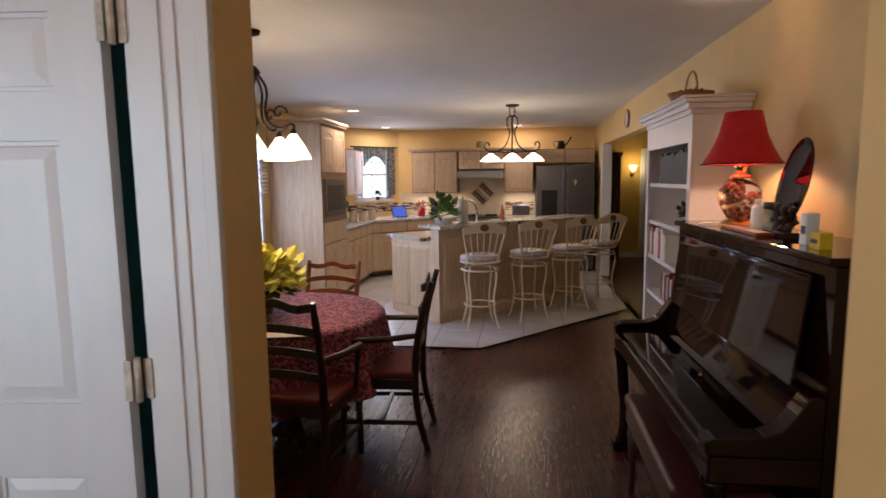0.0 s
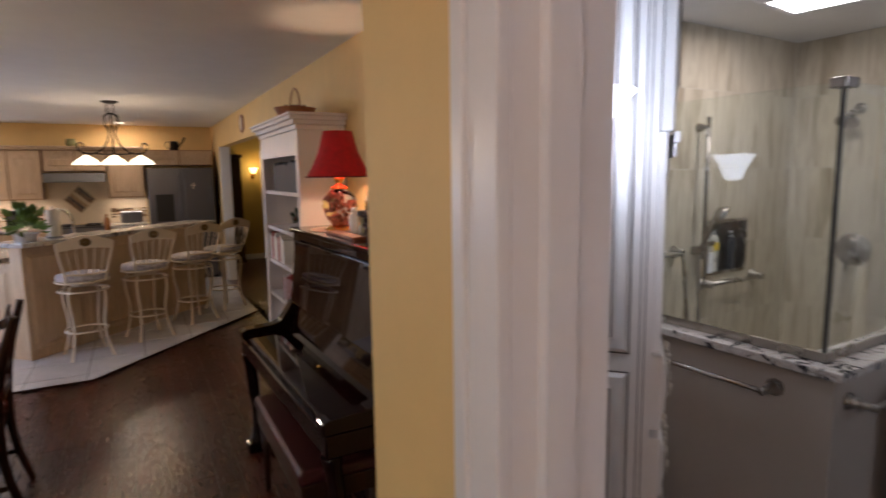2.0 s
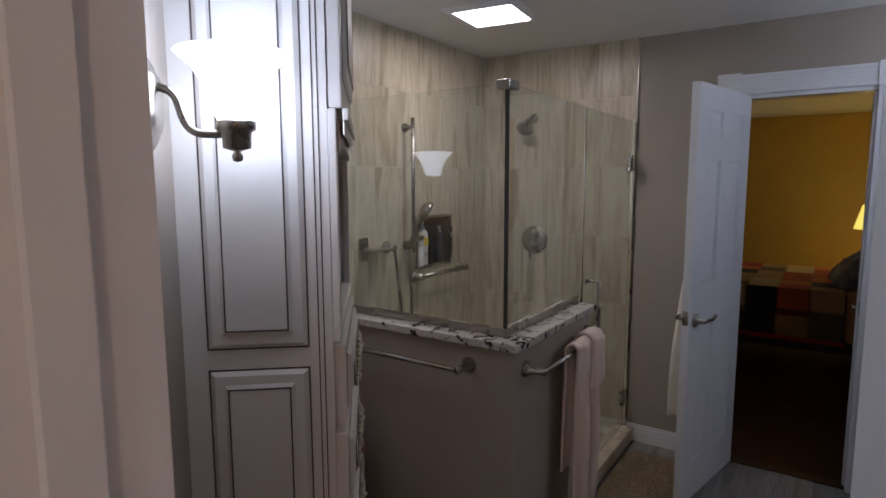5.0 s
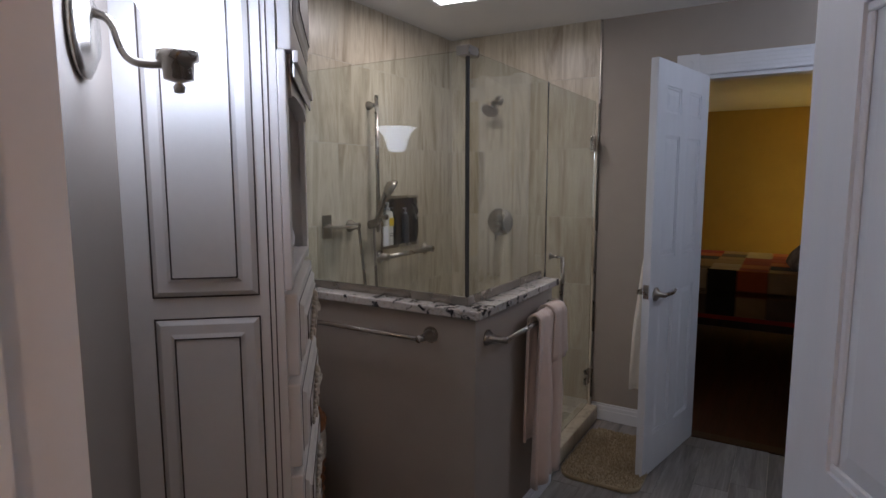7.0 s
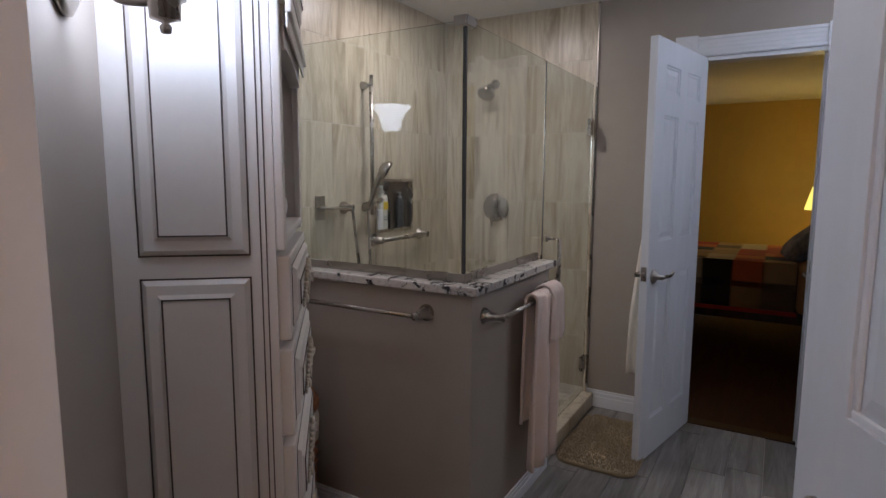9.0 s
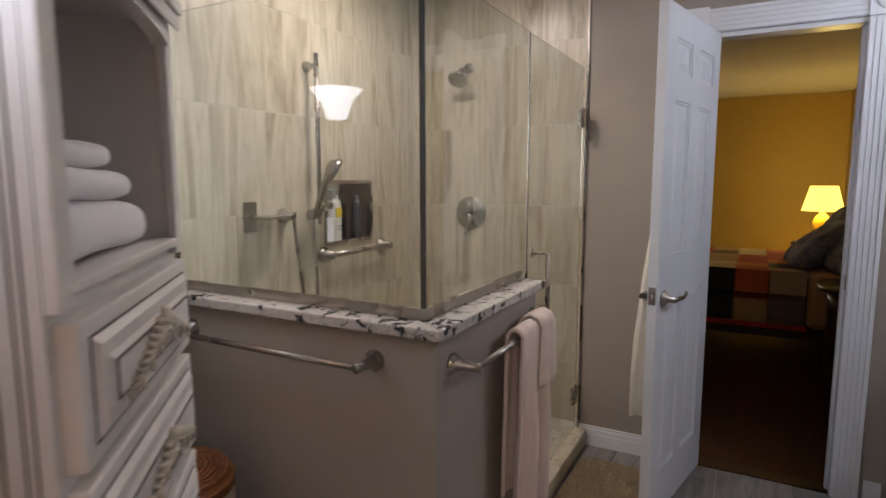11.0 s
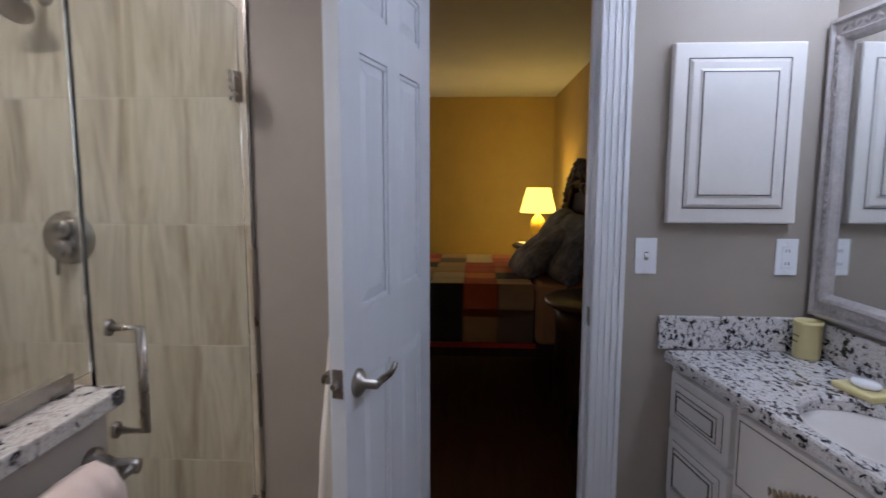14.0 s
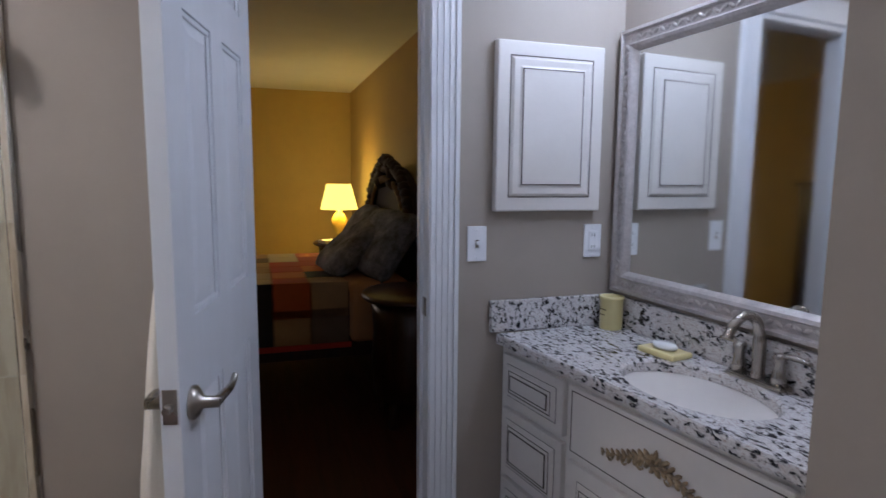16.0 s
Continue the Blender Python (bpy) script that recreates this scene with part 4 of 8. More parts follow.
# bath mat
bm = bmesh.new()
poly = []
for cx, cy, a0 in ((3.13, 0.555, 0), (2.69, 0.555, 90), (2.69, 0.33, 180), (3.13, 0.33, 270)):
    for i in range(7):
        a = radians(a0 + 15 * i)
        poly.append((cx + 0.08 * math.cos(a), cy + 0.08 * math.sin(a)))
rug = put("bath_mat", prism(poly, 0.0, 0.022, bevel=0.008), MATRUG)
tagged(rug, "tan plush bath mat in front of the shower", "bath mat")
rt = random.Random(31)
tv, tf = [], []
for i in range(5200):
    x, y = rt.uniform(2.615, 3.205), rt.uniform(0.255, 0.63)
    ex, ey = max(2.69 - x, x - 3.13, 0), max(0.33 - y, y - 0.555, 0)
    if math.hypot(ex, ey) > 0.076:
        continue
    a, b = rt.uniform(0, 6.28), len(tv)
    for k in range(3):
        tv.append((x + 0.0055 * math.cos(a + 2.1 * k), y + 0.0055 * math.sin(a + 2.1 * k), 0.019))
    tv.append((x + rt.uniform(-0.007, 0.007), y + rt.uniform(-0.007, 0.007), 0.019 + rt.uniform(0.008, 0.017)))
    tf.extend(((b, b + 1, b + 3), (b + 1, b + 2, b + 3), (b + 2, b, b + 3)))
pile = bpy.data.meshes.new("pile")
pile.from_pydata(tv, [], tf)
pile.materials.append(MATRUG)
pile = new("pile", pile)
pile.parent = rug
pile["kind"] = "stuff"

# robe hung behind the bedroom door
robe = thing("bathrobe", pose(hinge.x, hinge.y, 0, 0, 0, ang) @ pose(0.44, -0.06, 1.14), "cream terry robe hung behind the open door", "robe")
bm = bmesh.new()
rows = []
for k in range(22):
    u = k / 21
    z = -0.72 * u
    wdt = 0.04 + 0.20 * min(1, u * 1.8) + 0.02 * math.sin(u * 9)
    row = []
    for i in range(40):
        a = 2 * math.pi * i / 40
        rip = 1 + 0.12 * math.sin(a * 7 + u * 3) * u
        row.append(bm.verts.new((wdt * 0.6 * math.cos(a) * rip, (0.014 + 0.028 * min(1, u * 1.6)) * math.sin(a) * rip, z)))
    rows.append(row)
for a, b in zip(rows, rows[1:]):
    for i in range(40):
        bm.faces.new((a[i], a[(i + 1) % 40], b[(i + 1) % 40], b[i])).smooth = True
bm.faces.new(rows[0][::-1]), bm.faces.new(rows[-1])
bmesh.ops.recalc_face_normals(bm, faces=bm.faces[:])
part("cloth", bm, LINEN, robe)
part("hook", tube(((0, 0.05, 0.04), (0, 0.03, 0.04), (0, 0.01, 0.0), (0, 0.0, -0.02)), 0.006, 8, smooth=1), NICKEL, robe)

# ---- bathroom: vanity ----
VD, VH, VL = 0.40, 0.822, 1.05
vn = thing("vanity_cabinet", pose(3.392, -0.632, 0, 0, 0, 9.6) @ pose(-VL + 0.012, -VD - 0.018, 0) @ Matrix.Diagonal((1, 1, 0.973, 1)), "antique-white glazed vanity cabinet with carved drawer", "vanity")
part("body", boxes((0, 0.03, 0.09, VL - 0.012, VD, VH)), CAB, vn)
part("toe_kick", boxes((0.02, 0.04, 0, VL - 0.02, VD - 0.06, 0.09)), CAB, vn)


def flip_panel(f, x0, x1, z0, z1, inset=0.03):
    bm = bmesh.new()
    y = VD + 0.018
    frustum(bm, x0 + inset, z0 + inset, x1 - inset, z1 - inset, y, y + 0.008, 0.010)
    frustum(bm, x0 + inset + 0.026, z0 + inset + 0.026, x1 - inset - 0.026, z1 - inset - 0.026, y + 0.007, y + 0.013, 0.008)
    part("panel", bm, CAB, f)
    for i, q in ((inset, y + 0.0012), (inset + 0.017, y + 0.009), (inset + 0.03, y + 0.0135)):
        a, b, c, d = x0 + i, x1 - i, z0 + i, z1 - i
        if b - a < 0.02 or d - c < 0.02:
            continue
        for bb in ((a, y - 0.001, c, b, q, c + 0.003), (a, y - 0.001, d - 0.003, b, q, d), (a, y - 0.001, c, a + 0.003, q, d), (b - 0.003, y - 0.001, c, b, q, d)):
            part("glaze_line", boxes(bb), GLAZE, f, "dark brown glaze in the groove")


def vfront(name, x0, x1, z0, z1, inset=0.03):
    f = part(name, boxes((x0, VD - 0.002, z0, x1, VD + 0.018, z1), bevel=0.003), CAB, vn)
    flip_panel(f, x0, x1, z0, z1, inset)
    return f


EL = VL - 0.012
for z0, z1 in ((0.62, 0.79), (0.37, 0.60), (0.12, 0.35)):
    vfront("drawer", EL - 0.335, EL - 0.025, z0, z1)
wide = part("drawer", boxes((0.05, VD - 0.002, 0.585, EL - 0.36, VD + 0.018, 0.79), bevel=0.003), CAB, vn)
x0, x1, z0, z1, y = 0.05, EL - 0.36, 0.585, 0.79, VD + 0.018
for i in (0.012,):
    for bb in ((x0 + i, y - 0.001, z0 + i, x1 - i, y + 0.001, z0 + i + 0.003), (x0 + i, y - 0.001, z1 - i - 0.003, x1 - i, y + 0.001, z1 - i), (x0 + i, y - 0.001, z0 + i, x0 + i + 0.003, y + 0.001, z1 - i), (x1 - i - 0.003, y - 0.001, z0 + i, x1 - i, y + 0.001, z1 - i)):
        part("glaze_line", boxes(bb), GLAZE, wide, "dark brown glaze in the groove")
cv = carving(wide, 0, 0, 0, 0.17, 4)
cv.data.materials[0] = CARVE_D
cv.matrix_basis = pose((x0 + x1) / 2, y, 0.675, 0, 0, 180)
mid = (0.05 + EL - 0.36) / 2
vfront("cabinet_door", 0.05, mid - 0.006, 0.12, 0.565, 0.045)
vfront("cabinet_door", mid + 0.006, EL - 0.36, 0.12, 0.565, 0.045)

# worktop with an oval cut for the basin
SX, SY, SA, SB = -0.60, 0.215, 0.215, 0.15
TZ0, TZ1 = 0.801, 0.834
bm = bmesh.new()
N = 64
outer = []
X0, X1, Y0, Y1 = -VL - 0.02, -0.004, 0.002, 0.462
TAPER = 0.105
for i in range(N):
    a = 2 * math.pi * i / N
    c, s = math.cos(a), math.sin(a)
    k = min((X1 - SX) / c if c > 1e-6 else 1e9, (X0 - SX) / c if c < -1e-6 else 1e9, (Y1 + TAPER * SX - SY) / (s - TAPER * c) if s - TAPER * c > 1e-6 else 1e9, (Y0 - SY) / s if s < -1e-6 else 1e9)
    outer.append((SX + k * c, SY + k * s))
cor = [(X1, Y1 + TAPER * X1), (X0, Y1 + TAPER * X0), (X0, Y0), (X1, Y0)]
for cx, cy in cor:
    j = min(range(N), key=lambda q: (outer[q][0] - cx) ** 2 + (outer[q][1] - cy) ** 2)
    outer[j] = (cx, cy)
inner = [(SX + SA * math.cos(2 * math.pi * i / N), SY + SB * math.sin(2 * math.pi * i / N)) for i in range(N)]
layers = []
for poly, zz in ((outer, TZ0), (outer, TZ1 - 0.006), ([(SX + (x - SX) * 0.993, SY + (y - SY) * 0.985) for x, y in outer], TZ1), (inner, TZ1), ([(SX + (x - SX) * 0.97, SY + (y - SY) * 0.97) for x, y in inner], TZ1 - 0.008), ([(SX + (x - SX) * 0.97, SY + (y - SY) * 0.97) for x, y in inner], TZ0)):
    layers.append([bm.verts.new((x, y, zz)) for x, y in poly])
for a, b in zip(layers, layers[1:] + layers[:1]):
    for i in range(N):
        bm.faces.new((a[i], a[(i + 1) % N], b[(i + 1) % N], b[i]))
bmesh.ops.recalc_face_normals(bm, faces=bm.faces[:])
top = thing("vanity_worktop", VAN, "white granite vanity top with bold black speckles", "worktop")
part("slab", bm, GRAN_V, top)
part("backsplash", boxes((-VL - 0.02, 0.001, TZ1, -0.026, 0.021, TZ1 + 0.105), bevel=0.003), GRAN_V, top)
sp = part("side_splash", boxes((EX0 - 0.022, -1.05, TZ1, EX0 - 0.001, -0.597, TZ1 + 0.105), bevel=0.003), GRAN_V, top)
sp.matrix_parent_inverse = VAN.inverted()
basin = put("wash_basin", lathe(((SA * 1.02, TZ0 - 0.002), (SA * 0.99, TZ0 - 0.004), (SA * 0.93, TZ0 - 0.05), (SA * 0.75, TZ0 - 0.10), (SA * 0.4, TZ0 - 0.13), (0.03, TZ0 - 0.14), (0, TZ0 - 0.14)), 48, sy=SB / SA), PORC)
basin.matrix_world = VAN @ pose(SX, SY, 0)
tagged(basin, "white oval undermount basin in the vanity top", "basin")

# faucet
fc = thing("faucet", VAN @ pose(SX - 0.04, 0.052, TZ1) @ Matrix.Diagonal((0.95, 0.95, 0.92, 1)), "brushed nickel two-handle faucet behind the basin", "faucet")
part("base_plate", boxes((-0.085, -0.026, 0, 0.085, 0.026, 0.016), bevel=0.007), NICKEL, fc)
part("spout", tube(((0, 0, 0.01), (0, 0, 0.10), (0, 0.01, 0.17), (0, 0.055, 0.20), (0, 0.10, 0.17), (0, 0.115, 0.135)), [0.019, 0.017, 0.014, 0.013, 0.0125, 0.0125], 14, smooth=3), NICKEL, fc)
for s in (-1, 1):
    hb = lathe(((0, 0.014), (0.024, 0.014), (0.017, 0.04), (0.012, 0.075), (0.019, 0.088), (0.015, 0.098), (0, 0.1)), 18, m=pose(s * 0.06, 0, 0))
    tube(((s * 0.06, 0, 0.09), (s * 0.09, -0.005, 0.098), (s * 0.135, -0.012, 0.09)), [0.009, 0.008, 0.006], 10, hb, smooth=1)
    part("handle", hb, NICKEL, fc)
# tumbler and soap
cup = thing("tumbler", VAN @ pose(-0.073, 0.062, TZ1), "pale yellow ceramic tumbler on the vanity top", "tumbler")
part("body", lathe(((0, 0), (0.036, 0), (0.038, 0.004), (0.038, 0.1), (0.041, 0.104), (0.041, 0.112), (0.036, 0.113), (0.034, 0.1), (0.033, 0.008), (0, 0.008)), 28), SOAPC, cup)
part("print", boxes((-0.02, 0.0375, 0.068, 0.012, 0.0395, 0.071), (-0.015, 0.0375, 0.05, 0.012, 0.0395, 0.053)), mat("brown_print", lin(120, 100, 60), 0.6), cup)
so = thing("soap_dish", VAN @ pose(-0.375, 0.105, TZ1, 0, 0, 6), "pale yellow ceramic soap dish on the vanity top", "soap dish")
part("dish", boxes((-0.065, -0.042, 0, 0.065, 0.042, 0.018), bevel=0.006), SOAPC, so)
soap = thing("soap_bar", VAN @ pose(-0.375, 0.105, TZ1 + 0.0185, 0, 0, 6), "white oval bar of soap in the dish", "soap")
part("bar", lathe(((0, 0), (0.03, 0.001), (0.037, 0.009), (0.03, 0.017), (0, 0.019)), 24, sx=1.15, sy=0.75), PORC, soap)

# mirror with a wide silver frame
mr = thing("mirror", VAN @ pose(0, 0.004, 0), "large wall mirror in a wide silver-leaf frame", "mirror")
MX0, MX1, MZ0, MZ1, FW = -1.06, -0.016, 0.952, 1.828, 0.078
part("mirror_glass", boxes((MX0 + FW - 0.01, 0.004, MZ0 + FW - 0.01, MX1 - FW + 0.01, 0.012, MZ1 - FW + 0.01)), MIRROR, mr)


def frame_side(x0, z0, x1, z1):
    """One mitred frame side, from an outer corner to the next."""
    steps = ((0.0, 0.012), (0.006, 0.030), (0.016, 0.032), (0.022, 0.022), (0.05, 0.024), (0.056, 0.032), (0.066, 0.028), (0.078, 0.013))
    bm = bmesh.new()
    dx, dz = x1 - x0, z1 - z0
    L = math.hypot(dx, dz)
    ux, uz = dx / L, dz / L
    nx, nz = -uz, ux
    rows = []
    for off, hgt in steps:
        rows.append([bm.verts.new((x0 + ux * t + nx * off, hgt, z0 + uz * t + nz * off)) for t in (off, L - off)])
    back = [bm.verts.new((x0 + ux * t + nx * off, 0.0, z0 + uz * t + nz * off)) for off in (0.0, FW) for t in (off, L - off)]
    for a, b in zip(rows, rows[1:]):
        bm.faces.new((a[0], a[1], b[1], b[0]))
    bm.faces.new((back[0], back[1], rows[0][1], rows[0][0]))
    bm.faces.new((rows[-1][0], rows[-1][1], back[3], back[2]))
    n = int(L / 0.028)
    for i in range(n):
        t = 0.05 + (L - 0.1) * (i + 0.5) / n
        c = Vector((x0 + ux * t + nx * 0.036, 0.023, z0 + uz * t + nz * 0.036))
        m = Matrix.Translation(c) @ Matrix(((ux, nx, 0, 0), (0, 0, 1, 0), (uz, nz, 0, 0), (0, 0, 0, 1))) @ Matrix.Rotation(0.6 if i % 2 else -0.6, 4, "Z")
        lathe(((0.013, 0), (0.010, 0.004), (0, 0.006)), 8, bm, m, 1.1, 0.55)
    bmesh.ops.recalc_face_normals(bm, faces=bm.faces[:])
    return bm


for a in ((MX0, MZ0, MX1, MZ0), (MX1, MZ0, MX1, MZ1), (MX1, MZ1, MX0, MZ1), (MX0, MZ1, MX0, MZ0)):
    part("frame_side", frame_side(*a), SILVER, mr)

# medicine cabinet, switch and outlet on the wall beside the mirror
mc = thing("medicine_cabinet", pose(EX0, -0.788, 1.233, 0, 0, -90), "antique-white glazed medicine cabinet on the wall", "cabinet")
part("body", boxes((-0.188, -0.012, 0, 0.188, -0.0005, 0.533)), CAB, mc)
md = part("door", boxes((-0.19, -0.034, 0.0, 0.19, -0.013, 0.533), bevel=0.005), CAB, mc)
glazed_panel(md, -0.145, 0.145, 0.048, 0.485, -0.034, out=0.012)
for nm, y, lab in (("light_switch", -0.549, "white toggle light switch plate on the wall"), ("wall_outlet", -0.976, "white outlet plate on the wall")):
    t = thing(nm, pose(EX0, y, 1.128, 0, 0, -90), lab, "switch" if "switch" in nm else "outlet")
    part("plate", boxes((-0.033, -0.006, -0.057, 0.033, -0.0005, 0.057), bevel=0.002), PLASTIC, t)
    if "switch" in nm:
        part("toggle_slot", boxes((-0.006, -0.008, -0.013, 0.006, -0.005, 0.013)), NICKEL, t)
        part("toggle", boxes((-0.004, -0.017, -0.002, 0.004, -0.006, 0.009)), PLASTIC, t)
    else:
        part("socket_face", boxes((-0.017, -0.009, -0.034, 0.017, -0.005, 0.034), bevel=0.002), PLASTIC, t)
        for z in (-0.02, 0.02):
            part("slot", boxes((-0.006, -0.0095, z - 0.005, -0.004, -0.0085, z + 0.005), (0.004, -0.0095, z - 0.005, 0.006, -0.0085, z + 0.005)), BLACK, t)
    for z in (-0.045, 0.045):
        part("screw", lathe(((0, 0), (0.0035, 0), (0.003, 0.0015), (0, 0.0015)), 8, m=pose(0, -0.006, z, 90)), PLASTIC, t)

# vanity light above the mirror
vl = thing("vanity_light", VAN @ pose(-0.61, 0, 2.0), "brushed nickel vanity light with white shades above the mirror", "wall lamp")
part("back_bar", boxes((-0.34, 0, -0.03, 0.34, 0.02, 0.03), bevel=0.006), NICKEL, vl)
for x in (-0.27, 0.0, 0.27):
    part("arm", tube(((x, 0.02, 0), (x, 0.09, -0.005), (x, 0.10, 0.02)), 0.008, 10, smooth=2), NICKEL, vl)
    q = part("shade", lathe(((0.025, 0.02), (0.04, 0.05), (0.06, 0.09), (0.085, 0.12), (0.08, 0.12), (0.05, 0.085), (0.03, 0.05)), 24, m=pose(x, 0.10, 0)), glow("lit_vanity_glass", (0.86, 0.92, 1.0), 5.0), vl, "white glass shade, lit")
    q.visible_shadow = False

# ---- bedroom ----
BX1, BY0 = 8.62, -0.955
setting("wall_bedroom_east", boxes((BX1, BY0 - 0.1, 0, BX1 + 0.1, 3.2, 2.34)), GOLD_WALL, "gold painted bedroom wall")
setting("wall_bedroom_south", boxes((EX1, BY0 - 0.1, 0, BX1, BY0, 2.34)), GOLD_WALL, "gold painted bedroom wall behind the bed")
setting("wall_bedroom_north", boxes((EX1, 3.1, 0, BX1, 3.2, 2.34)), GOLD_WALL, "gold painted bedroom wall")
setting("wall_bedroom_skin", boxes((EX1 + 0.002, DN + 0.02, 0, EX1 + 0.008, 3.1, 2.34), (EX1 + 0.002, BY0, 0, EX1 + 0.008, DS - 0.02, 2.34), (EX1 + 0.002, DS - 0.02, DH, EX1 + 0.008, DN + 0.02, 2.34)), GOLD_WALL, "gold painted side of the dividing wall")
setting("ceiling_bedroom", boxes((EX1, BY0 - 0.1, 2.34, BX1 + 0.1, 3.2, 2.40)), CEIL, "bedroom ceiling in lamplight")
setting("floor_bedroom", boxes((EX1, BY0 - 0.1, -0.06, BX1 + 0.1, 3.2, -0.002)), BEDFLOOR, "dark wood bedroom floor")
setting("trim_threshold", boxes((EX0 + 0.02, DS, -0.004, EX1 + 0.004, DN, 0.004)), DARKWOOD, "dark threshold strip in the doorway")
baseboard("baseboard", BX1, BY0, BX1, 3.1)

QC = [mat("quilt_" + k, lin(*c), 0.95, var=0.15, fine=200, bump=0.5) for k, c in (("black", (52, 52, 60)), ("red", (176, 56, 50)), ("rust", (200, 104, 62)), ("tan", (176, 146, 110)), ("green", (74, 90, 78)), ("cream", (200, 182, 156)), ("plaid", (110, 92, 82)))]
SHAM = mat("dark_patterned_sham", lin(128, 132, 142), 0.9, var=0.75, scale=9, fine=60, bump=0.4)
bed = thing("bed", pose(5.08, BY0 + 0.06, 0) @ Matrix.Diagonal((1, 1, 0.92, 1)), "dark carved wooden bed with a patchwork quilt", "bed")
BW, BL = 1.55, 2.05
part("side_rail", boxes((0.0, 0.08, 0.28, 0.04, BL, 0.42), bevel=0.006), DARKWOOD, bed)
part("side_rail", boxes((BW - 0.04, 0.08, 0.28, BW, BL, 0.42), bevel=0.006), DARKWOOD, bed)
part("footboard", boxes((0.0, BL, 0.1, BW, BL + 0.06, 0.62), bevel=0.01), DARKWOOD, bed)
for x in (0.03, BW - 0.03):
    for y in (0.08, BL + 0.03):
        part("leg", lathe(((0, 0), (0.03, 0), (0.045, 0.05), (0.03, 0.1), (0.045, 0.30), (0, 0.30)), 12, m=pose(x, y, 0)), DARKWOOD, bed)
part("mattress", boxes((0.05, 0.1, 0.40, BW - 0.05, BL - 0.01, 0.73), bevel=0.05, seg=3), LINEN, bed)
poly = [(0, 0.2)] + [(0, 0.95)] + [(0.12 + 0.5 * (BW - 0.24) * (1 - math.cos(math.pi * i / 18)), 1.05 + 0.50 * abs(math.sin(math.pi * i / 18)) ** 0.8) for i in range(19)] + [(BW, 0.95), (BW, 0.2)]
part("headboard", shifted(prism(poly, 0, 0.06), Matrix(((1, 0, 0, 0), (0, 0, -1, 0.07), (0, 1, 0, 0), (0, 0, 0, 1)))), BEDWOOD, bed)
arch = [(0.12 + 0.5 * (BW - 0.24) * (1 - math.cos(math.pi * i / 26)), 0.10, 1.02 + 0.52 * abs(math.sin(math.pi * i / 26)) ** 0.8) for i in range(27)]
part("arch_moulding", tube(arch, 0.035, 8), BEDWOOD, bed)
rb = random.Random(5)
leaf_mesh = mesh_of("carved_leaf", lathe(((0, -0.04), (0.045, -0.01), (0.03, 0.03), (0, 0.045)), 7), BEDWOOD)
crest_mesh = mesh_of("carved_leaf", lathe(((0, -0.05), (0.06, 0), (0.035, 0.04), (0, 0.055)), 8), BEDWOOD)
for i in range(1, 26):
    p = arch[i]
    ob = piece("carved_leaf", leaf_mesh, bed, 0, 0, 0)
    ob.matrix_basis = pose(p[0] + rb.uniform(-.02, .02), 0.11, p[2] + 0.045, rb.uniform(0, 90), rb.uniform(0, 90))
for i in range(9):
    ob = piece("carved_leaf", crest_mesh, bed, 0, 0, 0)
    ob.matrix_basis = pose(BW / 2 + (i - 4) * 0.055, 0.11, 1.60 - 0.012 * (i - 4) ** 2, rb.uniform(0, 60), rb.uniform(0, 60))
bead = mesh_of("bead", lathe(((0.012, 0), (0.017, -0.02), (0.008, -0.055), (0, -0.06)), 8), mat("worn_gilt_wood", lin(132, 100, 60), 0.5))
for i in range(2, 25):
    p = arch[i]
    piece("bead", bead, bed, 0.5 * BW + (p[0] - 0.5 * BW) * 0.9, 0.12, p[2] - 0.06)

quilt = thing("quilt", bed.matrix_world.copy(), "patchwork quilt in red, black, rust and cream squares on the bed", "quilt")
part("backing", boxes((-0.02, 0.5, 0.35, BW + 0.02, BL - 0.005, 0.765), bevel=0.05, seg=3), QC[6], quilt)
rq = random.Random(11)
S = 0.235
pm = {}
for nm, dims in (("side", (0.008, S - 0.004, S - 0.004)), ("top", (S - 0.004, S - 0.004, 0.010))):
    for i, q in enumerate(QC):
        pm[nm, i] = mesh_of("patch", boxes((0, 0, 0, *dims), bevel=0.0035, seg=1), q)
side_rows = ((6, 3, 0, 6, 4, 3, 0), (3, 2, 0, 5, 1, 6, 3))
top_rows = ((3, 1, 5, 6, 2, 1, 3), (1, 3, 0, 2, 5, 3, 1))
for j in range(7):
    y = 0.515 + j * (S - 0.022)
    for k in range(2):
        piece("patch", pm["side", side_rows[k][j]], quilt, -0.027, y, 0.39 + k * 0.172)
    for i in range(6):
        piece("patch", pm["top", top_rows[i % 2][(j + 2 * i) % 7]], quilt, 0.04 + i * S * 1.04, y, 0.761)
part("binding", boxes((-0.029, 0.5, 0.352, -0.016, BL - 0.01, 0.388), bevel=0.004), QC[1], quilt, "dark red binding")
sheet = thing("blanket", bed.matrix_world.copy(), "tan blanket folded near the pillows", "blanket")
part("cloth", boxes((-0.03, 0.12, 0.37, BW + 0.03, 0.51, 0.775), bevel=0.05, seg=3), mat("tan_blanket", lin(186, 140, 100), 0.95, var=0.1, fine=200, bump=0.4), sheet)


